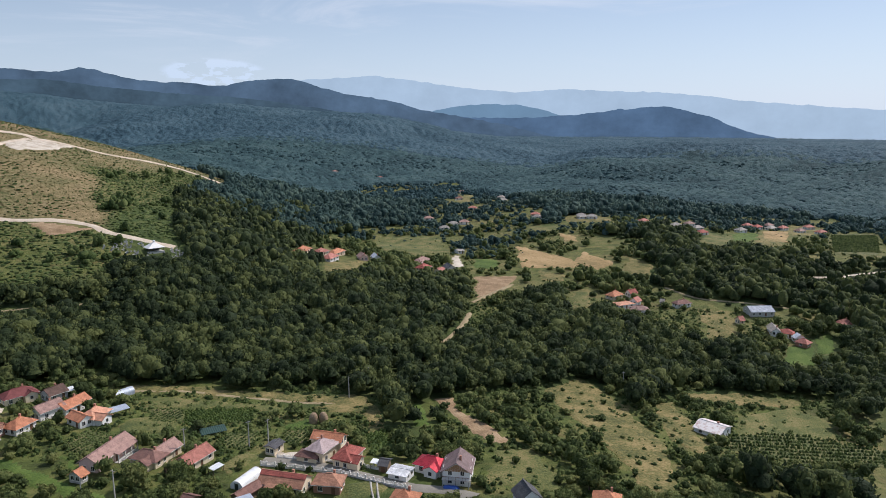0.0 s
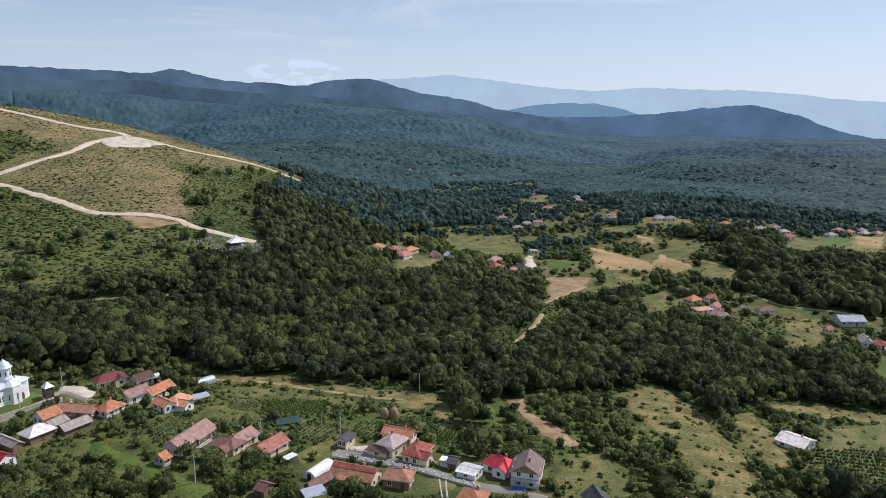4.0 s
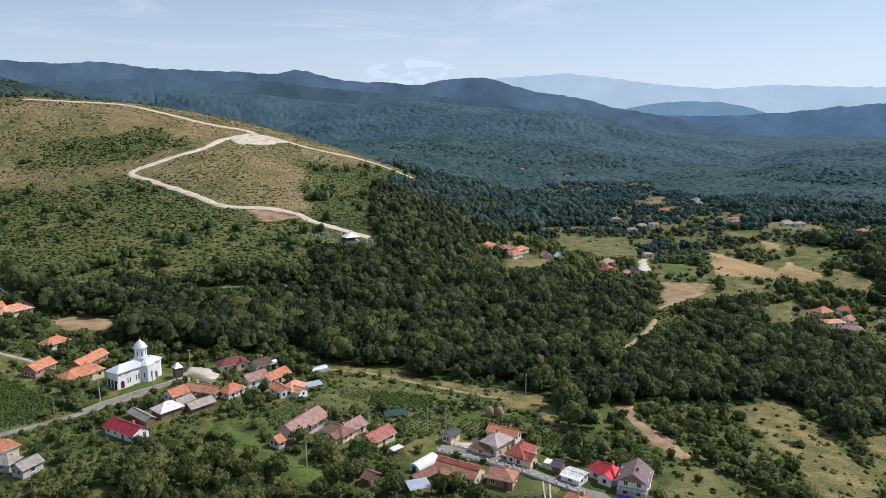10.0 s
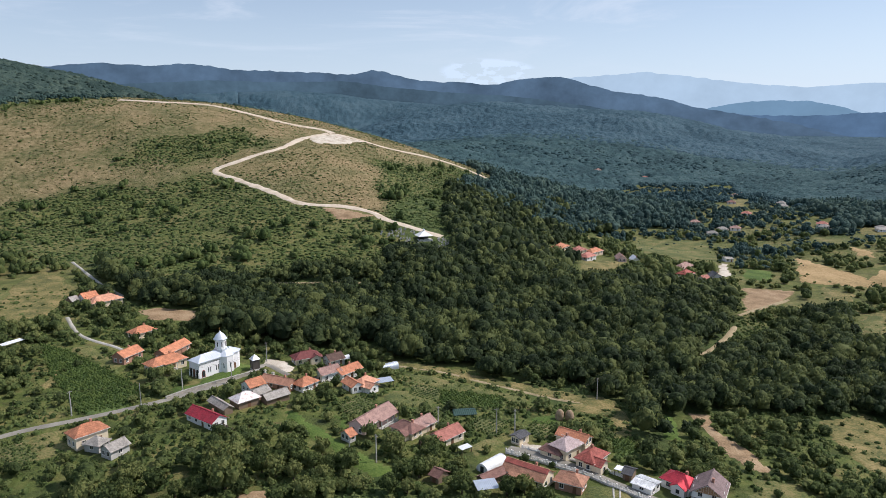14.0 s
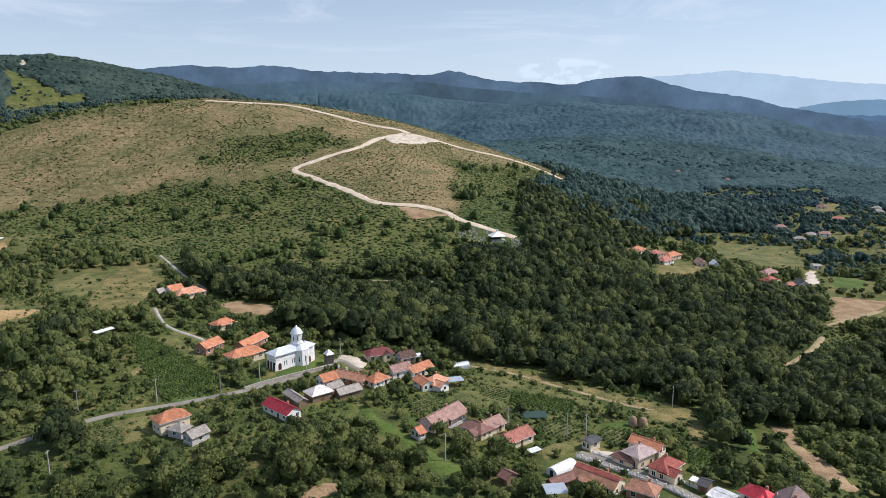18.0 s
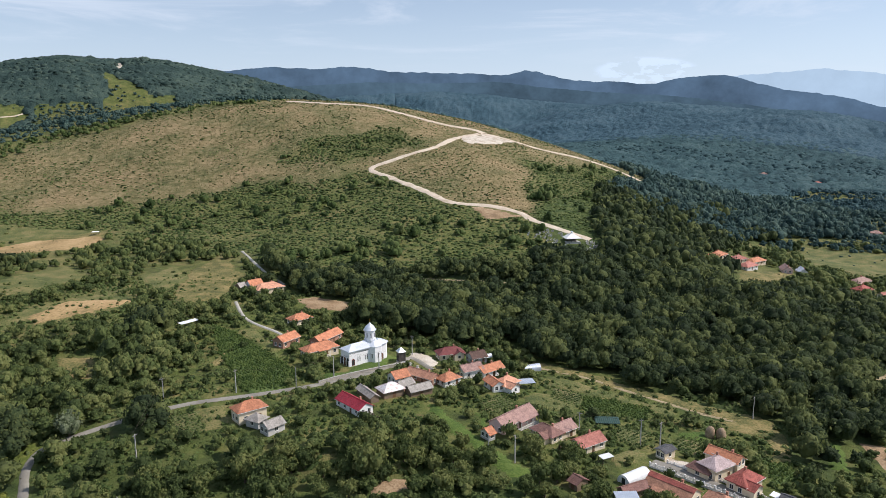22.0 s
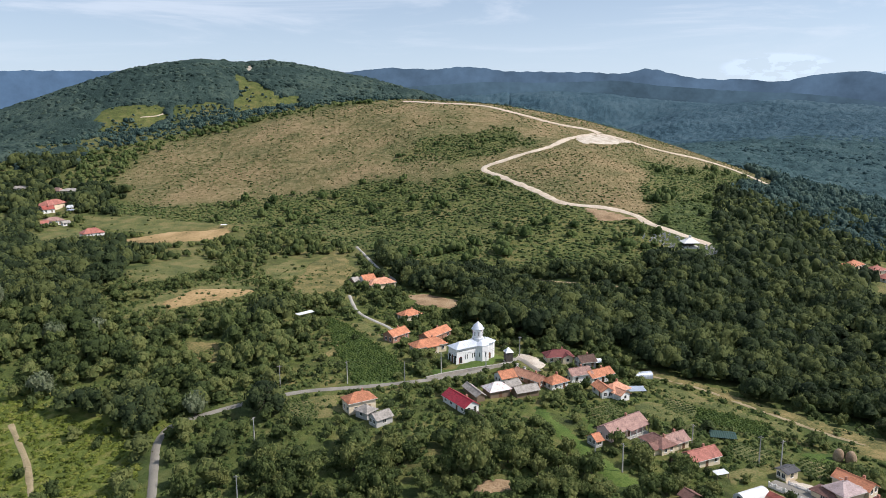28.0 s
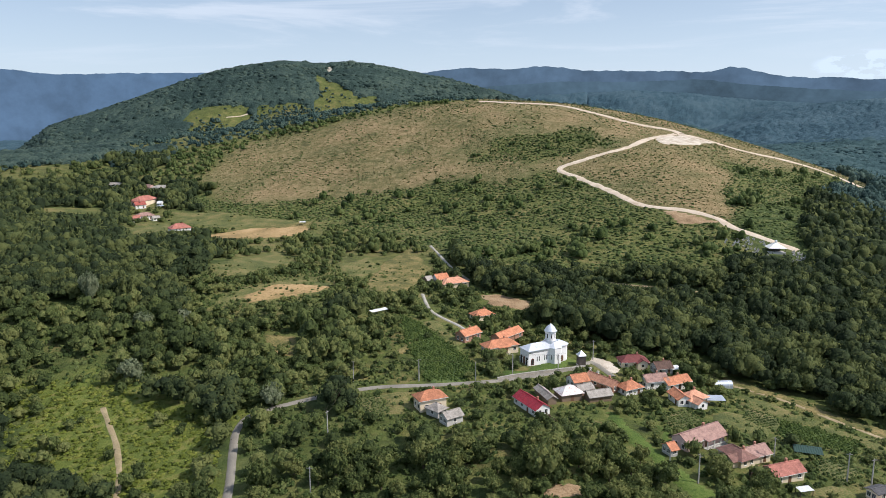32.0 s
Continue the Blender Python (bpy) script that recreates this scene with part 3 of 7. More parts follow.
for kind, outline in ZONES:
    here = inside(wx, wy, outline)
    if kind == "meadow":
        zone[here, 0] = 1
    elif kind in ("scrub", "gardens", "farm", "bushes", "pasture", "heath"):
        zone[here, 1] = 1
        zone[here & (kind == "bushes"), 0] = 0.2
        zone[here & (kind == "farm"), 0] = 0.38 * rough(wx, wy, 24, 14)[here & (kind == "farm")]
        zone[here & (kind == "pasture"), 2] = 0.15
        zone[here & (kind == "pasture"), 0] = 0.05
        zone[here & (kind == "heath"), 0] = 0.3 * rough(wx, wy, 40, 15)[here & (kind == "heath")]
        zone[here & (kind == "scrub"), 0] = 0.3 * rough(wx, wy, 30, 13)[here & (kind == "scrub")]
    elif kind == "fern":
        zone[here, 2] = 1
    elif kind == "wood":
        zone[here, 1] = 0.6
# crest strip beyond the hill track
fa, fr = np.degrees(A).ravel(), R.ravel()
zone[(fa > -20) & (fa < 4.5) & (fr > 780) & (fr < 1000), 0] = 1
zone = zone.reshape(len(reach), len(bearings), 4)
for axis in (0, 1, 0, 1):
    zone = (np.roll(zone, 1, axis) + 2 * zone + np.roll(zone, -1, axis)) / 4
attribute = ground_mesh.color_attributes.new("zone", "FLOAT_COLOR", "POINT")
attribute.data.foreach_set("color", zone.ravel())
tagged(new("ground", ground_mesh), "hilly grass and woodland ground reaching the horizon", "ground", kind="structure")


def backdrop_range(name, far, crest, mat, label, foot=-220):
    """A far mountain range: a sloping face, rough along its crest."""
    az = np.arange(crest[0][0], crest[-1][0] + 0.01, 0.1)
    el = np.interp(az, [c[0] for c in crest], [c[1] for c in crest])
    el = np.convolve(np.pad(el, 4, mode="edge"), np.ones(9) / 9, "valid") + (rough(az * 40, az * 0 + far, 22, 3) - 0.5) * 0.1 + (rough(az * 40, az * 0 + far, 7, 4) - 0.5) * 0.04
    ups = np.linspace(0, 1, 14)
    top = EYE + far * np.tan(np.radians(el))
    d = far - 420 * (1 - ups[:, None]) 
    z = foot + (top[None] - foot) * (ups[:, None] ** 1.3)
    a = np.radians(az)[None]
    co = np.stack([d * np.sin(a), d * np.cos(a), z + 0 * d], -1).reshape(-1, 3)
    return tagged(new(name, sheet(name, co, grid_faces(len(ups), len(az)), mat)), label, "mountains", kind="structure")


# each range emits its haze colour; the surface under it is nearly black
MIST_NEAR = haze_glow_material("haze_glow_ridge", (0.080, 0.138, 0.212), 0.34)
MIST_HILL = haze_glow_material("haze_glow_hill", (0.090, 0.165, 0.275), 0.26)
MIST_MID = haze_glow_material("haze_glow_hills", (0.17, 0.30, 0.44), 0.1)
MIST_SPUR = haze_glow_material("haze_glow_spur", (0.062, 0.112, 0.156), 0.45)
MIST_FAR = haze_glow_material("haze_glow_mountains", (0.44, 0.60, 0.76), 0.07)
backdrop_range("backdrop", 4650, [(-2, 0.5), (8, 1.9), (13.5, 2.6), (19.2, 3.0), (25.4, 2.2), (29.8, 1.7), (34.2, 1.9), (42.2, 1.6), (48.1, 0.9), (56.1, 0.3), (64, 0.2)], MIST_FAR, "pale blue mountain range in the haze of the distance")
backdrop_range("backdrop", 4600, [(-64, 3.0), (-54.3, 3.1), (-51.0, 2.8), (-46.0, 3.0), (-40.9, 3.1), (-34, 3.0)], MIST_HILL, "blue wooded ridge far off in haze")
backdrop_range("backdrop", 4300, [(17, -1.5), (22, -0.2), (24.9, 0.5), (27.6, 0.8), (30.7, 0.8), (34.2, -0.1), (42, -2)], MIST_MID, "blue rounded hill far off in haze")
backdrop_range("backdrop", 3700, [(-42, 0.5), (-30, 2.9), (-24.2, 3.2), (-21.6, 3.5), (-18.0, 3.4), (-15.4, 3.6), (-12.0, 3.2), (-8.2, 3.1), (-5.4, 3.0), (-3.4, 2.9), (-1.5, 3.3), (1.2, 2.6), (3.7, 2.3), (4.9, 2.4), (7.2, 2.1), (7.7, 2.1), (10.2, 2.6), (13.1, 2.7), (16.5, 1.7), (20.4, 1.1), (22.9, 0.4), (25.8, -0.1), (30, -0.9), (37, -2.6), (46, -4)], MIST_NEAR, "wooded mountain ridge with rounded summits, dark blue-green from painted haze")
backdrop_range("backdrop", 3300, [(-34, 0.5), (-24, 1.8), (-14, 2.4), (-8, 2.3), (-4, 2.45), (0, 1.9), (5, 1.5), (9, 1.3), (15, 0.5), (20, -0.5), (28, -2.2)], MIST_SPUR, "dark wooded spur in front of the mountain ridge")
backdrop_range("backdrop", 3900, [(12, -2), (19, -0.3), (24.5, -0.1), (29.8, -0.3), (34.2, -0.1), (38.5, 0.4), (41.8, 0.6), (44.7, -0.1), (47.5, -1.2), (51.2, -2.1), (58, -2.4)], MIST_HILL, "wooded hill rising from the plain, dark blue from painted haze")


def drape(name, outline, mat, lift, step=3.0):
    """A patch of ground cover laid on the land inside an outline."""
    xs, ys = [p[0] for p in outline], [p[1] for p in outline]
    nx, ny = int((max(xs) - min(xs)) / step) + 2, int((max(ys) - min(ys)) / step) + 2
    X, Y = np.meshgrid(np.linspace(min(xs), max(xs), nx), np.linspace(min(ys), max(ys), ny))
    X, Y = X + (rough(X, Y, 6, 21) - 0.5) * 1.5, Y + (rough(X, Y, 6, 22) - 0.5) * 1.5
    f = grid_faces(ny, nx)
    cx, cy = X.ravel()[f].mean(1), Y.ravel()[f].mean(1)
    f = f[inside(cx + (rough(cx, cy, 9, 23) - 0.5) * 4, cy + (rough(cx, cy, 9, 24) - 0.5) * 4, outline)]
    used, back = np.unique(f, return_inverse=True)
    edge = np.bincount(f.ravel(), minlength=nx * ny)[used] < 4
    co = np.stack([X, Y, height(X, Y) + lift], -1).reshape(-1, 3)[used]
    co[edge, 2] -= lift + 0.22
    return new(name, sheet(name, co, back.reshape(-1, 4), mat))


WORDS = {"stubble": "harvested pale stubble field on the slope", "dry_grass": "sunburnt yellow grass field among trees", "grass": "rough green grass plot beside the village",
         "pasture": "light green hill pasture among woods", "lawn": "mown bright green grass plot", "maize": "dense dark green maize plot in rows", "vines": "rows of green vines on a slope",
         "beds": "garden beds with rows of vegetables", "earth": "bare brown earth patch with tracks", "gravel": "pale gravel yard"}
for count, (kind, outline) in enumerate(FIELDS):
    tagged(drape(kind + "_field", outline, FIELD_MATS[kind], 0.28 + 0.03 * (count % 4), 1.3 if math.hypot(*outline[0]) < 420 else 2.2), WORDS[kind], "field", kind="structure")


def spline(points, step):
    """Evenly spaced points along a smooth line through the given ones."""
    p = np.array([points[0], *points, points[-1]], float)
    out = []
    for a, b, c, d in zip(p, p[1:], p[2:], p[3:]):
        n = max(2, int(np.hypot(*(c - b)) / step))
        for t in np.linspace(0, 1, n, endpoint=False):
            out.append(0.5 * (2 * b + (c - a) * t + (2 * a - 5 * b + 4 * c - d) * t * t + (3 * b - a - 3 * c + d) * t ** 3))
    return np.array(out + [p[-1]])


def lay_road(name, line, width, mat, lift=0.4):
    p = spline(line, 3.0)
    t = np.gradient(p, axis=0)
    t /= np.linalg.norm(t, axis=1)[:, None] + 1e-9
    side = np.stack([-t[:, 1], t[:, 0]], 1)
    across = np.linspace(-0.5, 0.5, 5)
    ragged = 1 + (rough(p[:, 0], p[:, 1], 5, 31) - 0.5) * (0.1 if "asphalt" in name else 0.6)
    q = p[:, None] + side[:, None] * (across[None, :, None] * width * ragged[:, None, None])
    z = height(q[..., 0], q[..., 1]) + lift + 0.05 * (1 - 4 * across[None] ** 2)
    z[:, (0, -1)] -= lift * 0.9
    co = np.concatenate([q, z[..., None]], -1).reshape(-1, 3)
    return new(name, sheet(name, co, grid_faces(len(p), 5)[:, ::-1], mat))


ROAD_WORDS = {"asphalt": "narrow grey asphalt village road", "dirt": "pale dusty dirt track", "concrete": "pale concrete lane up the slope", "track": "worn earth path through the grass"}
for kind, width, line in ROADS:
    tagged(lay_road(kind + "_road", line, width, ROAD_MATS[kind], 0.12 if kind == "track" and math.hypot(*line[0]) < 300 else 0.4), ROAD_WORDS[kind], "road", kind="structure")


def in_rows(outline, gap, along, angle, seed):
    """Points in straight rows inside an outline."""
    a = radians(angle)
    cx, cy = np.mean([p[0] for p in outline]), np.mean([p[1] for p in outline])
    U, V = np.meshgrid(np.arange(-60, 60, along), np.arange(-60, 60, gap))
    rng = np.random.RandomState(seed)
    U, V = U + rng.uniform(-0.3, 0.3, U.shape) * along, V + rng.uniform(-0.12, 0.12, V.shape) * gap
    x, y = cx + U * math.cos(a) - V * math.sin(a), cy + U * math.sin(a) + V * math.cos(a)
    ok = inside(x, y, outline)
    return x[ok], y[ok]

# ---- the village: place, turn, length, width, wall height, roof rise, roof shape, roof and wall ----
HOUSES_CHURCH_END = [
    (-37.6, 280.3, 26, 10.7, 6.0, 3.0, 1.8, 'hip', 'maroon', 'cream'),
    (-26.4, 279.4, 36, 6.8, 5.6, 2.8, 1.7, 'gable', 'brown', 'grey'),
    (-27.1, 261.0, 38, 8.8, 5.4, 3.4, 1.6, 'gable', 'rose', 'white'),
    (-19.9, 264.9, 47, 10.8, 5.2, 2.8, 1.6, 'gable', 'orange', 'white'),
    (-12.7, 251.6, 51, 8.4, 6.0, 2.8, 1.8, 'hip', 'salmon', 'white'),
    (-17.0, 249.3, -57, 7.6, 4.4, 2.8, 1.3, 'gable', 'orange', 'white'),
    (-52.3, 246.3, 43, 6.2, 5.6, 2.8, 1.7, 'gable', 'orange', 'white'),
    (-43.9, 250.6, -30, 13.1, 4.8, 2.5, 1.4, 'gable', 'rust', 'brick'),
    (-34.2, 249.5, 49, 7.6, 5.6, 2.8, 1.7, 'hip', 'orange', 'white'),
    (-52.6, 232.9, 41, 7.8, 6.0, 2.8, 1.8, 'hip', 'rusty', 'wood'),
    (-48.6, 239.5, 49, 5.9, 3.6, 2.5, 1.1, 'gable', 'ash', 'brick'),
    (-43.0, 236.6, 40, 8.8, 4.4, 2.3, 1.3, 'gable', 'ash', 'wood'),
    (-61.6, 218.0, -40, 13.5, 5.4, 2.7, 1.6, 'gable', 'crimson', 'white'),
    (-59.7, 228.7, -49, 11.1, 3.0, 2.1, 0.9, 'gable', 'ash', 'wood'),
]
HOUSES_STREET = [
    (-8.5, 216.0, 54, 16.5, 6.0, 3.2, 1.8, 'gable', 'rose', 'pink'),
    (2.4, 208.7, -42, 8.7, 5.4, 2.7, 1.6, 'hip', 'umber', 'cream'),
    (6.6, 211.7, 46, 8.8, 5.2, 2.7, 1.6, 'gable', 'rose', 'cream'),
    (14.3, 203.3, 42, 10.0, 5.4, 2.8, 1.6, 'gable', 'salmonred', 'cream'),
    (37.1, 202.6, 44, 4.8, 3.2, 2.7, 0.5, 'gable', 'slate', 'cream'),
    (52.7, 197.8, -41, 9.6, 4.4, 4.6, 1.3, 'gable', 'orange', 'cream'),
    (49.2, 192.9, 39, 7.6, 5.6, 4.2, 1.7, 'hip', 'lilac', 'cream'),
    (45.2, 192.4, -43, 6.3, 4.0, 2.5, 1.2, 'hip', 'umber', 'cream'),
    (55.2, 186.6, 45, 8.5, 5.4, 3.4, 1.6, 'hip', 'brickred', 'cream'),
    (34.8, 177.3, -39, 12.5, 6.4, 3.0, 1.9, 'gable', 'rust', 'cream'),
    (24.7, 176.5, 35, 8.0, 3.0, 2.3, 0.9, 'gable', 'umber', 'wood'),
    (45.7, 172.7, -32, 7.2, 5.4, 3.0, 1.6, 'hip', 'rust', 'brick'),
    (66.1, 172.2, -47, 5.6, 5.1, 2.1, 0.5, 'gable', 'tin', 'white'),
    (75.7, 172.8, -50, 8.0, 5.4, 3.0, 1.6, 'hip', 'crimson', 'white'),
]
HOUSES_STREET_END = [
    (80.8, 165.8, -123, 9.2, 7.6, 4.4, 2.6, 'gable', 'plum', 'white'),
    (91.3, 146.2, -100, 5.8, 5.6, 3.2, 2.3, 'gable', 'slate', 'white'),
    (110.6, 137.8, -41, 6.6, 6, 2.8, 2.1, 'hip', 'orange', 'white'),
    (60.9, 156.4, -41, 6.4, 6, 2.7, 2.0, 'hip', 'orange', 'white'),
    (184.3, 173.7, -69, 9.3, 9, 2.4, 1.4, 'gable', 'rusty', 'white'),
    (63.6, 178.5, -37, 2.5, 4, 2.4, 0.8, 'gable', 'slate', 'wood'),
    (10.6, 177.9, -46, 3.1, 4, 2.2, 1, 'gable', 'umber', 'wood'),
    (-15.6, 204.2, 46, 2.5, 4, 2.4, 1.2, 'gable', 'orange', 'grey'),
]
HOUSES_CHURCH_HILL = [
    (-111.9, 307.0, 52, 9.8, 6.0, 2.8, 1.8, 'hip', 'orange', 'cream'),
    (-106.6, 275.5, 66, 9.9, 5.6, 3.2, 1.7, 'gable', 'orange', 'brick'),
    (-89.6, 267.5, 47, 14.0, 6.4, 3.4, 1.9, 'hip', 'orange', 'cream'),
    (-91.5, 283.0, 70, 15.7, 5.2, 3.2, 1.6, 'gable', 'orange', 'brick'),
    (-93.8, 206.6, 47, 9.5, 6.0, 4.2, 1.8, 'hip', 'orange', 'cream'),
    (-89.4, 202.2, -20, 5.2, 4.4, 2.6, 1.4, 'hip', 'ash', 'grey'),
    (-82.8, 198.7, 57, 6.2, 4.4, 2.7, 1.3, 'gable', 'ash', 'grey'),
    (-156.1, 359.9, 50, 7.4, 7, 3, 2.2, 'gable', 'orange', 'white'),
    (-146.6, 355.6, 47, 15.0, 8, 3, 2.2, 'hip', 'salmon', 'cream'),
    (-161.8, 355.4, 54, 3.8, 5, 2.4, 1.6, 'gable', 'ash', 'wood'),
]
HOUSES_WEST = [
    (-398.0, 415.4, 60, 14.7, 9, 5, 3, 'hip', 'salmonred', 'white'),
    (-515.7, 495.8, 98, 25.4, 12, 4.5, 3.5, 'hip', 'salmonred', 'cream'),
    (-509.5, 484.4, 59, 9.3, 9, 3.2, 2.4, 'gable', 'brickred', 'white'),
    (-475.6, 456.6, 60, 14.9, 9, 3.2, 2.4, 'hip', 'rose', 'white'),
    (-472.8, 445.5, 40, 5.4, 6, 3, 1.6, 'gable', 'salmonred', 'white'),
    (-536.4, 540.8, 10, 19.6, 9, 3.2, 2, 'hip', 'ash', 'cream'),
    (-585.5, 529.0, 25, 13.3, 8, 3, 1.8, 'gable', 'ash', 'white'),
    (-550.5, 537.6, -9, 11.7, 6, 3, 2.4, 'hip', 'rose', 'pink'),
    (-463.5, 456.9, 64, 5.8, 5, 2.6, 1.4, 'gable', 'ash', 'white'),
    (-498.8, 498.6, 26, 4.2, 5, 2.8, 1.6, 'gable', 'tin', 'white'),
]
HOUSES_EAST = [
    (331.7, 285.0, -21, 13.7, 10.0, 2.8, 2.0, 'gable', 'steel', 'grey'),
    (315.4, 260.2, -127, 11.3, 4.7, 2.6, 1.6, 'gable', 'ash', 'white'),
    (318.0, 254.2, -51, 6.8, 5.5, 2.6, 1.7, 'hip', 'brickred', 'white'),
    (317.7, 246.6, -114, 3.7, 4.7, 2.6, 1.6, 'gable', 'tin', 'white'),
    (314.5, 241.1, -76, 5.9, 4.7, 2.6, 1.6, 'hip', 'salmonred', 'brick'),
    (309.2, 277.7, -4, 3.1, 3.9, 2.6, 1.6, 'gable', 'salmonred', 'cream'),
    (272.9, 341.8, 13, 9.0, 6.2, 2.6, 2.0, 'hip', 'orange', 'cream'),
    (265.8, 324.2, 0, 10.6, 6.2, 2.6, 0.9, 'hip', 'salmon', 'white'),
    (285.2, 340.8, 1, 5.5, 4.7, 2.6, 1.9, 'gable', 'brickred', 'white'),
    (276.5, 326.5, 24, 5.6, 4.7, 2.6, 1.9, 'gable', 'salmonred', 'white'),
    (268.3, 313.2, -27, 9.9, 6.2, 2.6, 1.6, 'hip', 'rose', 'white'),
    (290.8, 319.4, -51, 2.1, 3.9, 2.6, 1.2, 'gable', 'ash', 'white'),
    (299.8, 312.9, -6, 9.8, 4.7, 2.6, 1.6, 'hip', 'umber', 'white'),
]
HOUSES_EAST.append((359, 251, -20, 8.0, 6.0, 2.8, 1.8, 'hip', 'salmonred', 'white'))
HOUSES_MIDDLE = [
    (204.1, 484.4, 40, 15.5, 7.7, 2.6, 2.2, 'hip', 'rose', 'cream'),
    (193.1, 454.1, 38, 10.3, 7.7, 2.6, 2.2, 'hip', 'brickred', 'cream'),
    (201.0, 442.7, 25, 5.8, 5.2, 2.6, 1.5, 'gable', 'salmonred', 'cream'),
    (211.2, 449.2, -95, 9.4, 6.9, 2.6, 2.6, 'gable', 'slate', 'grey'),
    (257.2, 527.1, -6, 5.5, 8.6, 2.6, 0.7, 'gable', 'ash', 'white'),
    (117.2, 497.5, 51, 14.0, 8.6, 2.6, 2.1, 'hip', 'orange', 'cream'),
    (130.8, 499.0, 35, 11.5, 7.7, 2.6, 1.9, 'hip', 'salmonred', 'cream'),
    (132.7, 480.4, 44, 12.1, 7.7, 2.6, 2.2, 'hip', 'salmonred', 'white'),
    (143.6, 502.6, 42, 14.7, 6.9, 2.6, 1.9, 'hip', 'orange', 'cream'),
    (160.0, 489.7, -97, 11.4, 6.0, 2.6, 2.1, 'gable', 'rose', 'pink'),
    (170.1, 489.8, -96, 9.8, 5.2, 2.6, 2.2, 'gable', 'tin', 'white'),
]
HOUSES_FAR = [
    (416.8, 1169.3, 1, 9.3, 6.8, 2.6, 1.9, 'hip', 'salmonred', 'white'),
    (349.7, 1215.7, 8, 9.3, 6.8, 2.6, 1.9, 'hip', 'rose', 'white'),
    (299.8, 689.7, -15, 9.3, 6.8, 2.6, 1.9, 'hip', 'rose', 'white'),
    (294.6, 638.0, -16, 9.3, 6.8, 2.6, 1.9, 'hip', 'ash', 'white'),
    (310.8, 651.6, -21, 9.3, 6.8, 2.6, 1.9, 'hip', 'ash', 'white'),
    (323.3, 651.8, -26, 9.3, 6.8, 2.6, 1.9, 'hip', 'rose', 'white'),
    (367.1, 718.3, -32, 9.3, 6.8, 2.6, 1.9, 'hip', 'salmonred', 'white'),
    (427.5, 755.1, -20, 9.3, 6.8, 2.6, 1.9, 'hip', 'ash', 'white'),
    (402.8, 641.6, -32, 9.3, 6.8, 2.6, 1.9, 'hip', 'salmonred', 'white'),
    (426.8, 590.9, -15, 9.3, 6.8, 2.6, 1.9, 'hip', 'ash', 'white'),
    (504.6, 1010.5, -22, 9.3, 6.8, 2.6, 1.9, 'hip', 'rose', 'white'),
    (396.6, 814.0, -21, 9.3, 6.8, 2.6, 1.9, 'hip', 'umber', 'white'),
]
HOUSES_DISTANT = [
    (392.6, 621.4, -51, 9, 7, 3, 2, 'hip', 'ash', 'white'),
    (428.8, 595.7, -31, 9, 7, 3, 2, 'hip', 'ash', 'white'),
    (434.6, 585.2, -27, 9, 7, 3, 2, 'hip', 'ash', 'white'),
    (466.4, 545.0, -1, 9, 7, 3, 2, 'hip', 'salmonred', 'white'),
    (479.9, 975.2, -81, 9, 7, 3, 2, 'hip', 'rose', 'white'),
    (499.8, 518.7, 5, 9, 7, 3, 2, 'hip', 'rose', 'white'),
    (598.8, 511.8, 9, 9, 7, 3, 2, 'hip', 'rose', 'white'),
    (637.6, 495.4, -14, 9, 7, 3, 2, 'hip', 'salmonred', 'white'),
    (437.2, 777.4, -39, 9, 7, 3, 2, 'hip', 'ash', 'white'),
]
HOUSES_FAR_EAST = [
    (470.5, 472.2, -1, 9.3, 6.8, 2.6, 2.0, 'hip', 'brickred', 'white'),
    (569.7, 512.0, 7, 9.3, 6.8, 2.6, 2.0, 'hip', 'salmonred', 'white'),
    (569.9, 500.2, 6, 9.3, 6.8, 2.6, 2.0, 'hip', 'brickred', 'white'),
    (581.5, 493.7, 7, 9.3, 6.8, 2.6, 2.0, 'hip', 'ash', 'white'),
    (601.0, 496.2, 6, 9.3, 6.8, 2.6, 2.0, 'hip', 'salmonred', 'white'),
    (600.8, 476.3, 8, 9.3, 6.8, 2.6, 2.0, 'hip', 'rose', 'white'),
    (487.2, 494.7, -3, 9.3, 6.8, 2.6, 2.0, 'hip', 'ash', 'white'),
    (523.0, 477.0, 0, 9.3, 6.8, 2.6, 2.0, 'hip', 'ash', 'white'),
    (616.5, 465.1, -2, 9.3, 6.8, 2.6, 2.0, 'hip', 'salmonred', 'white'),
    (477.6, 512.8, -7, 9.3, 6.8, 2.6, 2.0, 'hip', 'ash', 'white'),
]

# ---- woods ----
ALL_HOUSES = HOUSES_CHURCH_END + HOUSES_STREET + HOUSES_STREET_END + HOUSES_CHURCH_HILL + HOUSES_WEST + HOUSES_EAST + HOUSES_MIDDLE + HOUSES_FAR + HOUSES_DISTANT + HOUSES_FAR_EAST


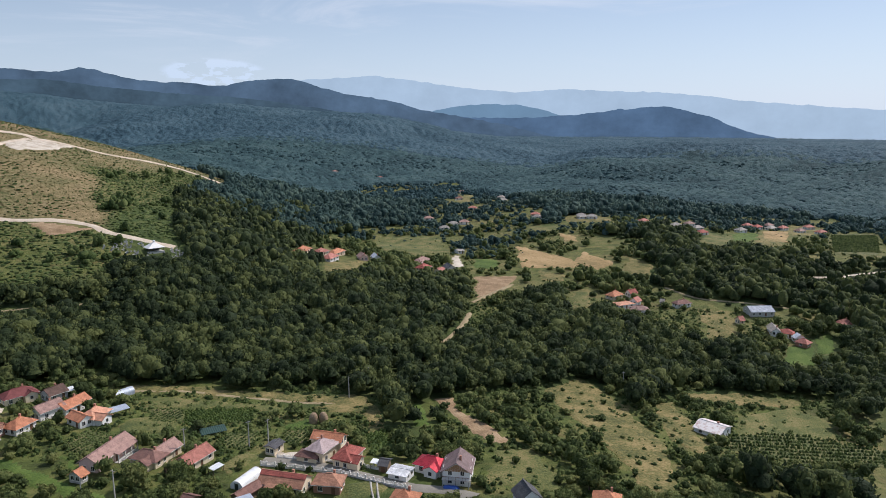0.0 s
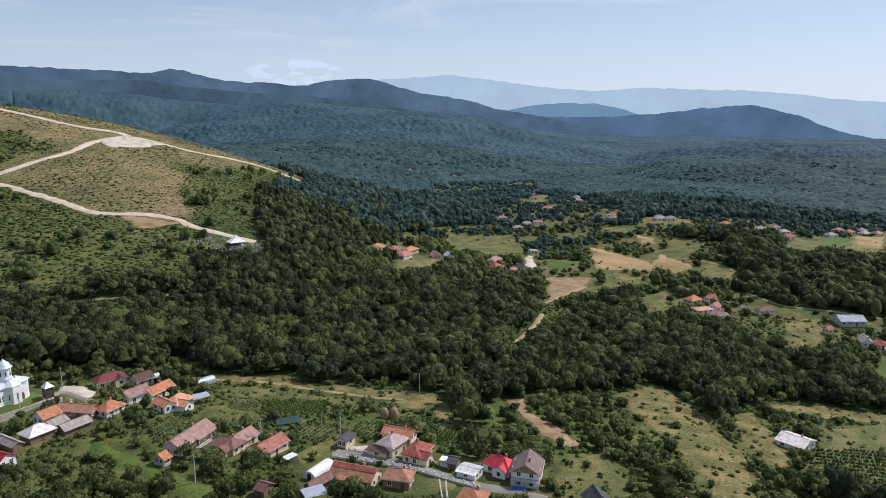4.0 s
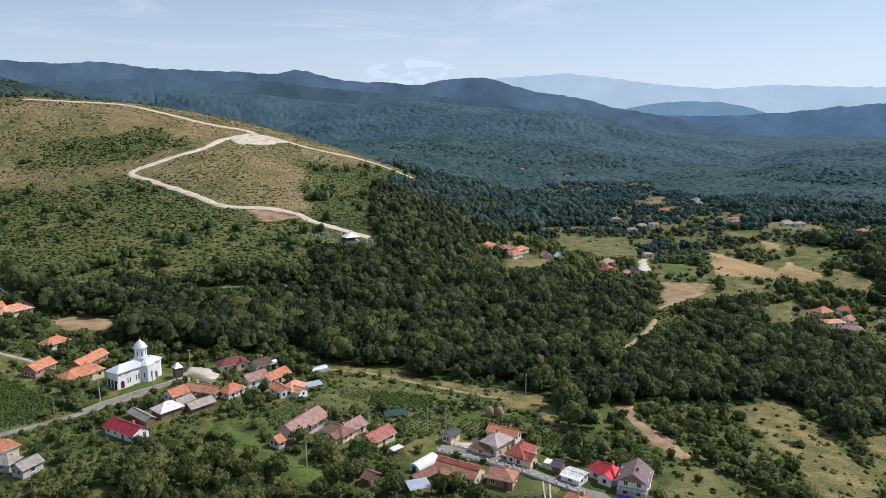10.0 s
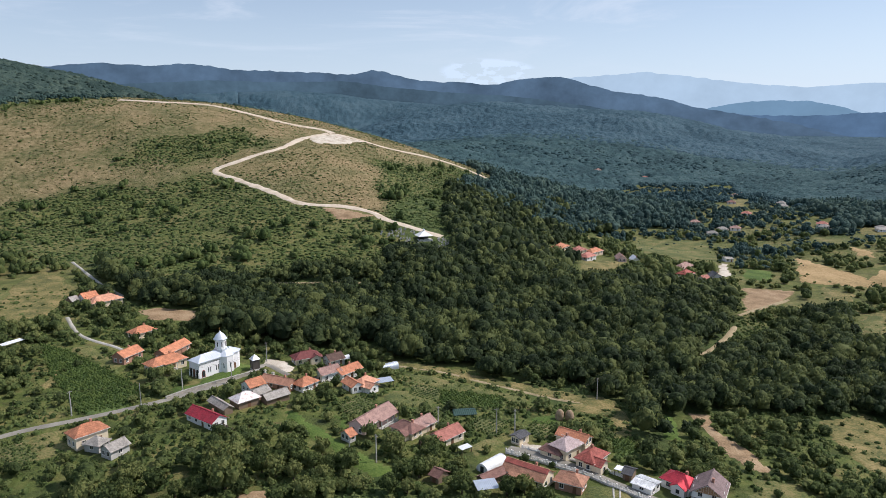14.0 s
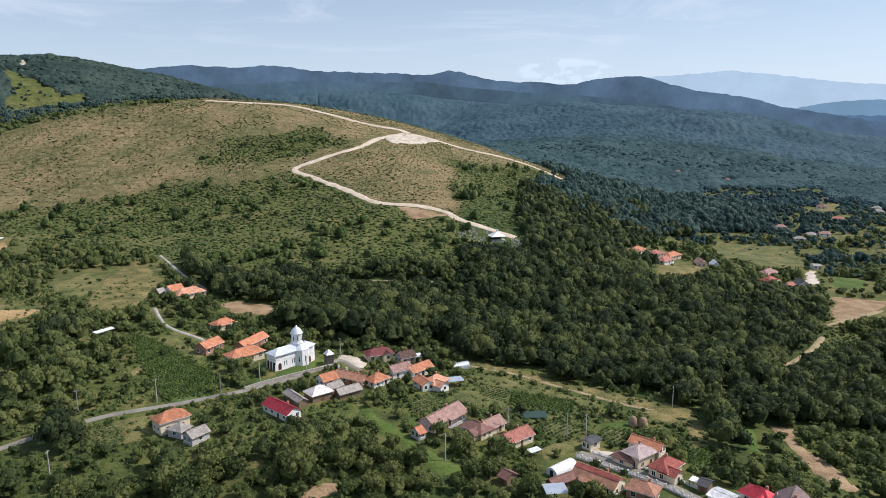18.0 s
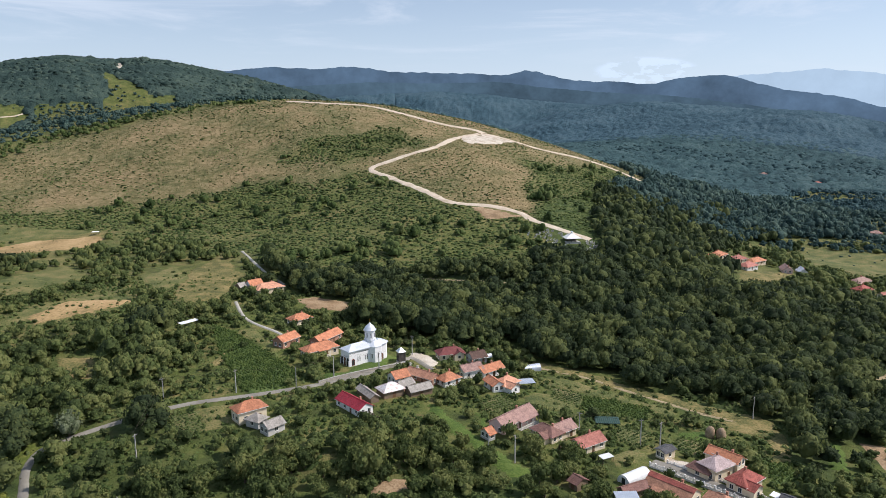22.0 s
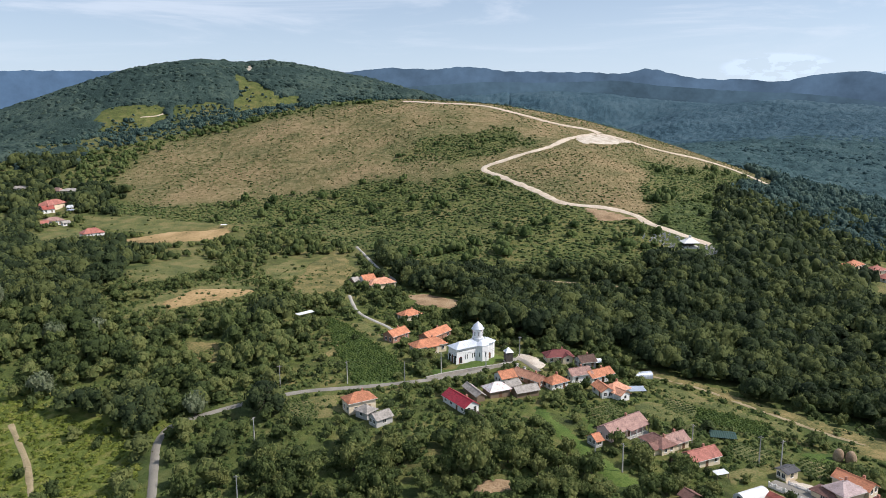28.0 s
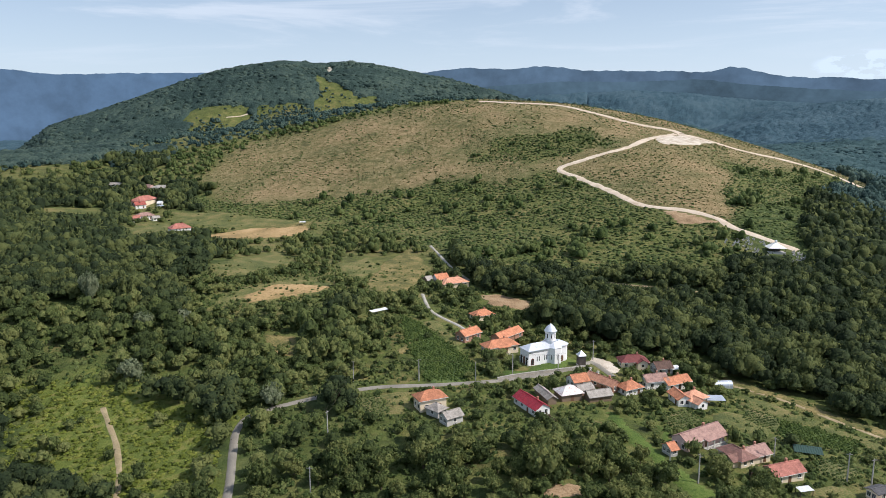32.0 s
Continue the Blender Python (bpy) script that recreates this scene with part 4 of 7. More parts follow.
def quads_about(rng, centres, normals, size):
    """Small leaf sprays: quads at centres, facing roughly along normals."""
    n = normals + rng.normal(0, 0.7, normals.shape)
    n /= np.linalg.norm(n, axis=1)[:, None] + 1e-9
    u = np.cross(n, rng.normal(0, 1, n.shape))
    u /= np.linalg.norm(u, axis=1)[:, None] + 1e-9
    v = np.cross(n, u)
    s = size * rng.uniform(0.6, 1.3, (len(n), 1))
    w = s * rng.uniform(0.55, 1.0, (len(n), 1))
    co = np.stack([centres - u * s - v * w * 0.4, centres + u * s * 0.2 - v * w, centres + u * s + v * w * 0.3, centres - u * s * 0.1 + v * w], 1)
    k = np.arange(len(n))[:, None] * 4
    return co.reshape(-1, 3), np.concatenate([k + [0, 1, 2], k + [0, 2, 3]])


def join_shapes(shapes):
    base, co, f = 0, [], []
    for c, g in shapes:
        co.append(c)
        f.append(g + base)
        base += len(c)
    return np.concatenate(co), np.concatenate(f)


def lump_shape(seed, wide=1.0, tall=1.0, rings=((0.0, 0.66), (0.36, 1.0), (0.74, 0.78)), spokes=6, at=(0, 0, 0), uneven=0.24):
    """A rough rounded clump of few triangles."""
    rng = np.random.RandomState(seed)
    co, f = [], []
    for h, w in rings:
        for s in range(spokes):
            a = 2 * math.pi * (s + rng.uniform(-0.3, 0.3)) / spokes
            q = w * wide * rng.uniform(1 - uneven * 1.3, 1 + uneven)
            co.append((at[0] + q * math.cos(a), at[1] + q * math.sin(a), at[2] + tall * (h + rng.uniform(-0.07, 0.07))))
    co.append((at[0] + rng.uniform(-0.2, 0.2) * wide, at[1] + rng.uniform(-0.2, 0.2) * wide, at[2] + tall * rng.uniform(0.92, 1.05)))
    for k in range(len(rings) - 1):
        for s in range(spokes):
            a, b = k * spokes + s, k * spokes + (s + 1) % spokes
            f += [(a, b, b + spokes), (a, b + spokes, a + spokes)]
    last = (len(rings) - 1) * spokes
    f += [(last + s, last + (s + 1) % spokes, len(co) - 1) for s in range(spokes)]
    return np.array(co), np.array(f)


def crown_shape(seed, leaves, size, lobes=6, core=0.86, spokes=6):
    """A rounded crown of radius 1 and height 1: lobes of foliage with sprays of leaves round them."""
    rng = np.random.RandomState(seed)
    shapes, c, r = [], [(0, 0, 0.46)], [0.72]
    for k in range(lobes):
        a = 2 * math.pi * (k + rng.uniform(-0.3, 0.3)) / lobes
        d = rng.uniform(0.34, 0.66)
        c.append((d * math.cos(a), d * math.sin(a), rng.uniform(0.24, 0.74)))
        r.append(rng.uniform(0.28, 0.48))
    c, r = np.array(c), np.array(r)
    for k in range(len(c)):
        q, rings = r[k] * core, ((0.12, 0.74), (0.5, 1.0), (0.84, 0.66))
        shapes.append(lump_shape(seed * 31 + k, q, q * 1.5, rings if k == 0 or spokes > 5 else rings[1:], spokes, (c[k][0], c[k][1], max(0.02, c[k][2] - q * 0.75))))
    k = rng.choice(len(c), leaves, p=r ** 2 / (r ** 2).sum())
    d = rng.normal(0, 1, (leaves, 3))
    d /= np.linalg.norm(d, axis=1)[:, None]
    d[:, 2] = np.where(d[:, 2] < -0.3, -d[:, 2], d[:, 2])
    at = c[k] + d * r[k][:, None] * np.array([1, 1, 0.78]) * rng.uniform(0.80, 1.16, (leaves, 1))
    at[:, 2] = np.maximum(at[:, 2], 0.04)
    shapes.append(quads_about(rng, at, d, size))
    return join_shapes(shapes)


def wood(name, shapes, x, y, z, r, h, mat, label, category, seed=1):
    """Many trees or bushes, joined into one object."""
    rng = np.random.RandomState(seed)
    pick, turn, tint = rng.randint(0, len(shapes), len(x)), rng.uniform(0, 2 * math.pi, len(x)), rng.rand(len(x))
    cos, sin = np.cos(turn), np.sin(turn)
    shade = [np.repeat(rng.rand(len(co) // 4 + 1), 4)[:len(co)] for co, f in shapes]
    all_co, all_f, all_t, base = [], [], [], 0
    for k, (co, f) in enumerate(shapes):
        s = np.where(pick == k)[0]
        if not len(s):
            continue
        px = (co[None, :, 0] * cos[s, None] - co[None, :, 1] * sin[s, None]) * r[s, None] + x[s, None]
        py = (co[None, :, 0] * sin[s, None] + co[None, :, 1] * cos[s, None]) * r[s, None] + y[s, None]
        pz = co[None, :, 2] * h[s, None] + z[s, None]
        all_co.append(np.stack([px, py, pz], -1).reshape(-1, 3))
        all_f.append((f[None] + (base + np.arange(len(s)) * len(co))[:, None, None]).reshape(-1, f.shape[1]))
        all_t.append((0.66 * np.repeat(tint[s], len(co)).reshape(len(s), -1) + 0.34 * shade[k][None]).ravel())
        base += len(s) * len(co)
    me = sheet(name, np.concatenate(all_co), np.concatenate(all_f), mat, smooth=True)
    at = me.attributes.new("tint", "FLOAT", "POINT")
    at.data.foreach_set("value", np.concatenate(all_t).astype(np.float32))
    return tagged(new(name, me), label, category, kind="stuff")


def scatter(r0, r1, step, seed, half=58.0):
    """Uneven points over the sector of land in view."""
    rng = np.random.RandomState(seed)
    n = int(2 * r1 / step) + 2
    X, Y = np.meshgrid(np.arange(n) * step - r1, np.arange(n) * step - r1)
    x, y = (X + rng.uniform(-0.5, 0.5, X.shape) * step * 0.9).ravel(), (Y + rng.uniform(-0.5, 0.5, Y.shape) * step * 0.9).ravel()
    r, az = np.hypot(x, y), np.degrees(np.arctan2(x, y))
    ok = (r >= r0) & (r < r1) & (np.abs(az) < half)
    return x[ok], y[ok], rng


def cover(x, y):
    """Name of the ground cover at each point."""
    kind = np.full(len(x), "forest", dtype=object)
    az, r = np.degrees(np.arctan2(x, y)), np.hypot(x, y)
    kind[(az > -36) & (az < 4) & (r > 455) & (r < 780)] = "scrub"
    kind[r < 205] = "gardens"
    wild = np.clip((r - 330) / 150, 0, 1)
    wx = x + (rough(x, y, 14, 41) - 0.5) * 12 + (rough(x, y, 45, 16) - 0.5) * 34 * wild
    wy = y + (rough(x, y, 14, 42) - 0.5) * 12 + (rough(x, y, 45, 17) - 0.5) * 34 * wild
    for name, outline in ZONES:
        kind[inside(wx, wy, outline)] = name
    kind[(az > -20) & (az < 4.5) & (r > 775) & (r < 960)] = "meadow"
    for name, outline in FIELDS:
        kind[inside(x, y, outline)] = "plot" if name in ("grass", "dry_grass", "stubble") else "field"
    for name, width, line in ROADS:
        kind[near_line(x, y, line, width / 2 + (0.3 if name == "track" else 1.6))] = "road"
    for hx, hy, turn, long, wide, *rest in ALL_HOUSES:
        a = radians(turn)
        u, v = (x - hx) * math.cos(a) + (y - hy) * math.sin(a), -(x - hx) * math.sin(a) + (y - hy) * math.cos(a)
        kind[(np.abs(u) < long / 2 + 2.6) & (np.abs(v) < wide / 2 + 2.6)] = "house"
    kind[np.hypot(x + 70, y - 266) < 16] = "house"
    for px, py, clear in ((27, 185, 7.5), (24, 181, 5), (-3.8, 276, 4.5), (22.2, 226.5, 4.5), (55.5, 222.6, 5), (22.5, 170.8, 4), (-56, 269, 4.5), (-157.3, 288.5, 4.5)):
        kind[np.hypot(x - px, y - py) < clear] = "house"
    kind[np.hypot(x - 20, y - 468) < 22] = "house"
    return kind


# the village, its lanes and plots lie open to the south: only low growth stands close before them
OPEN = [(hx, hy, wide / 2 + 1.0, 1.2 if math.hypot(hx, hy) < 300 else 2.3) for hx, hy, turn, long, wide, *rest in ALL_HOUSES]
for name, width, line in ROADS:
    OPEN += [(px, py, 2.5, 0.2) for k, (px, py) in enumerate(spline(line, 7.0)) if px > -110 or name in ("dirt",) or (name == "asphalt" and k % 5 < 2) or (name == "concrete" and k % 5 < 3)]
for name, outline in FIELDS:
    FX, FY = np.meshgrid(np.arange(min(p[0] for p in outline), max(p[0] for p in outline), 8.0) + 2, np.arange(min(p[1] for p in outline), max(p[1] for p in outline), 8.0) + 2)
    ok = inside(FX, FY, outline)
    OPEN += [(px, py, 4.0, 0.5) for px, py in zip(FX[ok], FY[ok])]
OPEN += [(27.0, 185.0, 5.0, 0.5), (55.5, 222.6, 4.0, 0.5), (-157.3, 288.5, 4.0, 0.8), (-56.0, 269.0, 3.0, 0.5), (5.0, 472.0, 10.0, 0.2), (30.0, 465.0, 8.0, 0.2)]
OPEN += [(-70.0, 266.0, 11.0, 0.5), (18.0, 467.0, 9.0, 0.5), (-30.0, 478.0, 12.0, 0.5)]


def open_height(x, y, z):
    """How high growth may stand at each point."""
    cap = np.full(len(x), 99.0)
    r = np.hypot(x, y)
    for px, py, half, above in OPEN:
        d = math.hypot(px, py)
        ahead, off = d - (x * px + y * py) / d, np.abs(x * py - y * px) / d
        s = (ahead > 0) & (ahead < 130) & (off < half + 1.5)
        pz = float(height(px, py)) + above
        cap[s] = np.minimum(cap[s], pz + ahead[s] * (EYE - pz) / d - z[s])
    return cap


CHANCE = {"forest": 0.98, "wood": 0.66, "scrub": 0.17, "bushes": 0.42, "gardens": 0.86, "farm": 0.54, "heath": 0.85, "plot": 0.15, "fern": 0.48, "meadow": 0.16, "field": 0.025, "pasture": 0.10}
TALL = {"pasture": (2, 6), "forest": (6.5, 12.5), "wood": (3.5, 9.5), "scrub": (1.6, 8.0), "bushes": (1.2, 3.6), "heath": (1.8, 6), "plot": (1.0, 3.4), "gardens": (2.0, 5.6), "farm": (2.5, 7), "fern": (3, 8), "meadow": (0.6, 1.8), "field": (1.5, 4)}


def planted(x, y, rng, scale=1.0):
    """Chooses the points that bear a tree: place, radius and height."""
    kind = cover(x, y)
    p = np.array([CHANCE.get(k, 0) for k in kind])
    patchy = rough(x, y, 30, 51)
    p = np.where((kind == "gardens") | (kind == "farm"), p * np.clip(patchy * 3.2 - 0.4, 0.25, 2.2), p)
    p = np.where((kind == "wood") | (kind == "fern"), p * np.clip(patchy * 2.4 + 0.1, 0.25, 1.3), p)
    p = np.where(kind == "scrub", p * np.clip(patchy * 2.6 - 0.35, 0.1, 1.3), p)
    p = np.where((kind == "meadow") | (kind == "bushes"), p * np.clip(rough(x, y, 60, 55) * 3.4 - 1.3, 0.12, 1.4), p)
    ok = rng.rand(len(x)) < p
    x, y, kind, patchy = x[ok], y[ok], kind[ok], patchy[ok]
    lo, hi = np.array([TALL[k][0] for k in kind]), np.array([TALL[k][1] for k in kind])
    h = (lo + (hi - lo) * rng.rand(len(x)) ** 1.4) * scale * (0.72 + 0.56 * patchy)
    z = height(x, y)
    cap = open_height(x, y, z) if len(x) and np.hypot(x, y).min() < 800 else np.full(len(x), 99.0)
    h = np.minimum(h, np.maximum(cap, 0))
    r = np.where(h < 4.5, h * rng.uniform(0.55, 0.85, len(x)), h * rng.uniform(0.38, 0.54, len(x)) + 0.4)
    ok = h > 0.55
    return x[ok], y[ok], z[ok], r[ok], h[ok], kind[ok]


def seen_over(x, y, z):
    """Which of the far points rise over the land before them."""
    el = (gz - EYE) / np.maximum(R, 1)
    top = np.maximum.accumulate(el, axis=0)
    b = np.clip(np.searchsorted(bearings, np.arctan2(x, y)), 0, len(bearings) - 1)
    k = np.clip(np.searchsorted(reach, np.hypot(x, y)) - 2, 0, len(reach) - 1)
    return (z - EYE) / np.hypot(x, y) > top[k, b] - 0.004


MID_CROWNS = [crown_shape(100 + k, 104, 0.082, 7, 0.9, spokes=5) for k in range(10)]
FAR_CROWNS = []
for k in range(8):
    q = np.random.RandomState(k)
    lobes = [lump_shape(240 + 5 * k + j, q.uniform(0.5, 0.68), q.uniform(0.55, 0.8), ((0.05, 0.9), (0.5, 1.0), (0.84, 0.6)), 6, (0.42 * math.cos(2.1 * j + k), 0.42 * math.sin(2.1 * j + k), q.uniform(0.0, 0.34)), 0.36) for j in range(3)]
    FAR_CROWNS.append(join_shapes(lobes + [quads_about(q, q.normal(0, 0.42, (20, 3)) * [1, 1, 0.5] + [0, 0, 0.62], q.normal(0, 1, (20, 3)), 0.15)]))
BUSHES = [join_shapes([lump_shape(360 + k, 0.9, 0.85, ((0.0, 0.95), (0.55, 0.8)), 5, (0, 0, 0), 0.3), quads_about(np.random.RandomState(k), np.random.RandomState(k + 9).normal(0, 0.5, (11, 3)) * [1, 1, 0.35] + [0, 0, 0.55], np.tile([0, 0, 1.0], (11, 1)), 0.3)]) for k in range(8)]
SMALL_LUMPS = [lump_shape(330 + k, 1.0, 1.0, ((0.05, 0.95), (0.6, 0.85)), 5, (0, 0, 0), 0.34) for k in range(8)]

x, y, rng = scatter(140, 430, 5.2, 61)
x, y, z, r, h, kind = planted(x, y, rng)
near_order = np.argsort(np.hypot(x, y))
single = np.zeros(len(x), bool)
single[[i for i in near_order if kind[i] in ("gardens", "wood", "fern", "field") and h[i] > 3.4][:290]] = True
KINDS = ((("forest",), FOREST, "forest", "dense dark green deciduous forest in the ravine"), (("wood", "gardens", "farm", "fern", "field", "plot", "pasture"), ORCHARD, "orchard_trees", "green orchard and garden trees between the plots"), (("scrub", "bushes", "meadow", "heath"), SCRUB, "scrub", "green bushes and saplings on the grassy slope"))
for names, mat, thing, label in KINDS:
    s = np.isin(kind, names) & ~single
    stem = np.where(h[s] > 5, h[s] * 0.12, 0)
    wood(thing, MID_CROWNS, x[s], y[s], z[s] + stem, r[s] * 1.08, h[s] - stem, mat, label, "trees", 71)

x2, y2, rng = scatter(430, 900, 6.9, 62)
x2, y2, z2, r2, h2, kind2 = planted(x2, y2, rng)
keep = seen_over(x2, y2, z2 + h2 + 2)
x2, y2, z2, r2, h2, kind2 = x2[keep], y2[keep], z2[keep], r2[keep], h2[keep], kind2[keep]
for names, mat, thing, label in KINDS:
    # farther trees, scrub apart, take the haze-tinted leaf colour
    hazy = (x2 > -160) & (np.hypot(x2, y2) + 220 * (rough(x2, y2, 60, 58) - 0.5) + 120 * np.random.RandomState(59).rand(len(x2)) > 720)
    for side, leaves in ((~hazy, mat), (hazy, HAZY_VALLEY if mat is not SCRUB else mat)):
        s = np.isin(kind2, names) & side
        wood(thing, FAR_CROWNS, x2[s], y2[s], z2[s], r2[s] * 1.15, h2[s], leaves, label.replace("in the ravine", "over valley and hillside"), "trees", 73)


def crowns(x, y, cell, seed):
    """Relief of a closed canopy: rounded crowns of uneven size, 0 to 1."""
    jx, jy, js = lattice(seed), lattice(seed + 1), lattice(seed + 2)
    i, j = np.floor(x / cell).astype(int), np.floor(y / cell).astype(int)
    best = np.zeros(np.shape(x))
    for di in (-1, 0, 1):
        for dj in (-1, 0, 1):
            a, b = (i + di) % 64, (j + dj) % 64
            d2 = ((i + di + jx[a, b]) * cell - x) ** 2 + ((j + dj + jy[a, b]) * cell - y) ** 2
            size = cell * (0.44 + 0.36 * js[a, b])
            best = np.maximum(best, (0.5 + 0.5 * js[b, a]) * np.sqrt(np.clip(1 - d2 / size ** 2, 0, 1)))
    return best


def canopy(r0, r1, turn, grow, cell, tall, mat, label, seed, lo=-60.5, hi=60.6):
    """Closed forest far off: one surface of crowns over the hills, open where the plan has clearings."""
    az = np.radians(np.arange(lo, hi, turn))
    far = np.exp(np.arange(math.log(r0), math.log(r1), grow))
    CA, CR = np.meshgrid(az, far)
    X, Y = CR * np.sin(CA), CR * np.cos(CA)
    Z = height(X, Y)
    stand = rough(X, Y, 55, seed + 7)
    bare = Z - 1.5
    Z = Z + tall * (0.1 + 0.9 * crowns(X, Y, cell, seed) + 0.5 * stand)
    f = grid_faces(len(far), len(az))
    cx, cy, cz = X.ravel()[f].mean(1), Y.ravel()[f].mean(1), Z.ravel()[f].mean(1)
    k = cover(cx, cy)
    f = f[((k == "forest") | (k == "scrub") | (k == "wood")) & seen_over(cx, cy, cz + 6)]
    used, back = np.unique(f, return_inverse=True)
    rim = np.bincount(f.ravel(), minlength=X.size)[used] < 4
    co = np.stack([X, Y, Z], -1).reshape(-1, 3)[used]
    co[rim, 2] = bare.ravel()[used][rim]
    me = sheet("forest", co, back.reshape(-1, 4), mat)
    at = me.attributes.new("tint", "FLOAT", "POINT")
    at.data.foreach_set("value", (0.55 * rough(X, Y, cell * 1.1, seed + 3) + 0.45 * rough(X, Y, 70, seed + 4)).ravel()[used].astype(np.float32))
    return tagged(new("forest", me), label, "trees", kind="stuff")


# far canopies wear leaf colours with the haze blue mixed in
canopy(850, 1500, 0.14, 0.0040, 8.5, 5.5, FAR_HAZE_LEAVES, "dense green forest covering the far hills", 63, -12.0, 60.6)
canopy(850, 1500, 0.14, 0.0040, 8.5, 4.5, HILL_HAZE_LEAVES, "dense green forest at the foot of the western hill", 63, -60.5, -11.8)
canopy(1440, 2250, 0.11, 0.0036, 8.5, 4.6, HILL_HAZE_LEAVES, "dense dark green forest covering the long western hill", 65, -60.5, -11.8)
canopy(1440, 3500, 0.12, 0.0042, 11.0, 6.5, DISTANT_HAZE_LEAVES, "dense green forest covering the distant ridges, tinted with haze blue", 64, -12.0, 60.6)
canopy(2200, 3500, 0.16, 0.0060, 12.0, 9.0, DISTANT_HAZE_LEAVES, "dense green forest on ridges behind the hill, tinted with haze blue", 64, -60.5, -11.8)
# crowns standing out of the closed canopy
fx, fy, rng = scatter(850, 1420, 7.8, 63)
fx, fy, fz, fr_, fh, fk = planted(fx, fy, rng)
s = seen_over(fx, fy, fz + fh) & np.isin(fk, ("forest", "wood", "scrub"))
for side, leaves in ((s & (fx < -200), HILL_HAZE_LEAVES), (s & (fx >= -200), FAR_HAZE_LEAVES)):
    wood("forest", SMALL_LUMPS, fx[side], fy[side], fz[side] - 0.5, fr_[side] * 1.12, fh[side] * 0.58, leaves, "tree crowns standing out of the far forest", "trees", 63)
fx, fy, rng = scatter(1430, 2150, 11.0, 64)
west = (np.degrees(np.arctan2(fx, fy)) < -12) & (rng.rand(len(fx)) < 0.8)
fx, fy, fz, fr_, fh, fk = planted(fx[west], fy[west], rng)
s = seen_over(fx, fy, fz + fh) & np.isin(fk, ("forest", "wood", "scrub"))
wood("forest", SMALL_LUMPS, fx[s], fy[s], fz[s] - 0.4, fr_[s] * 1.3, fh[s] * 0.62, HILL_HAZE_LEAVES, "tree crowns standing out on the western hill", "trees", 66)
# lone trees in the far clearings
fx, fy, rng = scatter(900, 1500, 7.5, 68)
fx, fy, fz, fr_, fh, fk = planted(fx, fy, rng)
s = seen_over(fx, fy, fz + fh) & np.isin(fk, ("farm", "field", "plot", "meadow", "gardens", "pasture", "heath"))
for side, leaves in ((fx < -250, HAZY_VALLEY), (fx >= -250, FAR_HAZE_LEAVES)):
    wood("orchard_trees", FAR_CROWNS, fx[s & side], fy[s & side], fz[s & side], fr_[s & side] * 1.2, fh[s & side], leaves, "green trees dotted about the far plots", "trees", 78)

# rows of maize, vines and garden crops
for count, (name, outline) in enumerate(FIELDS):
    if name in ("maize", "vines", "beds"):
        gap, tall, turn = {"maize": (1.3, 1.1, 55), "vines": (2.9, 1.5, -20), "beds": (1.6, 0.8, 50)}[name]
        cx, cy = in_rows(outline, gap, 1.3, turn, 80 + count)
        if len(cx):
            rng = np.random.RandomState(count)
            wood("crop_rows", BUSHES, cx, cy, height(cx, cy) + 0.1, rng.uniform(0.55, 0.85, len(cx)), rng.uniform(0.7, 1.1, len(cx)) * tall, {"maize": MAIZE, "vines": SCRUB, "beds": SCRUB}[name], {"maize": "rows of tall green maize", "vines": "rows of green vines", "beds": "rows of low green vegetables"}[name], "crops", 81)

# bracken on the open slope at the edge of the wood
fx, fy, rng = scatter(140, 330, 2.3, 65)
s = (cover(fx, fy) == "fern") & (rng.rand(len(fx)) < 0.8)
fx, fy = fx[s], fy[s]
wood("bracken", BUSHES, fx, fy, height(fx, fy), rng.uniform(0.9, 1.6, len(fx)), rng.uniform(0.4, 1.0, len(fx)), FERN, "bright green bracken covering the slope", "ferns", 82)

# weeds, currants and low growth between the plots
fx, fy, rng = scatter(140, 430, 2.7, 66)
fk = cover(fx, fy)
s = np.isin(fk, ("gardens", "farm", "wood", "plot")) & (rng.rand(len(fx)) < np.where(fk == "plot", 0.3, 1.0) * np.clip(rough(fx, fy, 18, 52) * 2.6 + 0.1, 0.30, 0.98))
fx, fy = fx[s], fy[s]
fz = height(fx, fy)
fh = np.minimum(rng.uniform(0.4, 1.7, len(fx)), np.maximum(open_height(fx, fy, fz), 0))
s = fh > 0.3
wood("low_growth", BUSHES, fx[s], fy[s], fz[s], fh[s] * rng.uniform(0.7, 1.2, s.sum()), fh[s], SCRUB, "low green bushes and weeds between the gardens", "bushes", 83)

# low thicket between the bushes of the slope
fx, fy, rng = scatter(400, 790, 2.9, 69)
s = np.isin(cover(fx, fy), ("scrub", "bushes")) & (rng.rand(len(fx)) < np.clip(rough(fx, fy, 26, 54) * 2.2 + 0.25, 0.55, 0.99))
fx, fy = fx[s], fy[s]
wood("scrub", SMALL_LUMPS, fx, fy, height(fx, fy) - 0.2, rng.uniform(1.0, 2.3, len(fx)), rng.uniform(0.5, 1.0, len(fx)) ** 2 * 1.4, SCRUB, "low green thicket covering the slope below the meadow", "bushes", 85)

# dry tufts and dwarf shrubs on the meadow
fx, fy, rng = scatter(480, 960, 3.8, 67)
s = (cover(fx, fy) == "meadow") & (rng.rand(len(fx)) < np.clip(rough(fx, fy, 40, 53) * 1.6 + 0.05, 0.2, 0.95))
fx, fy = fx[s], fy[s]
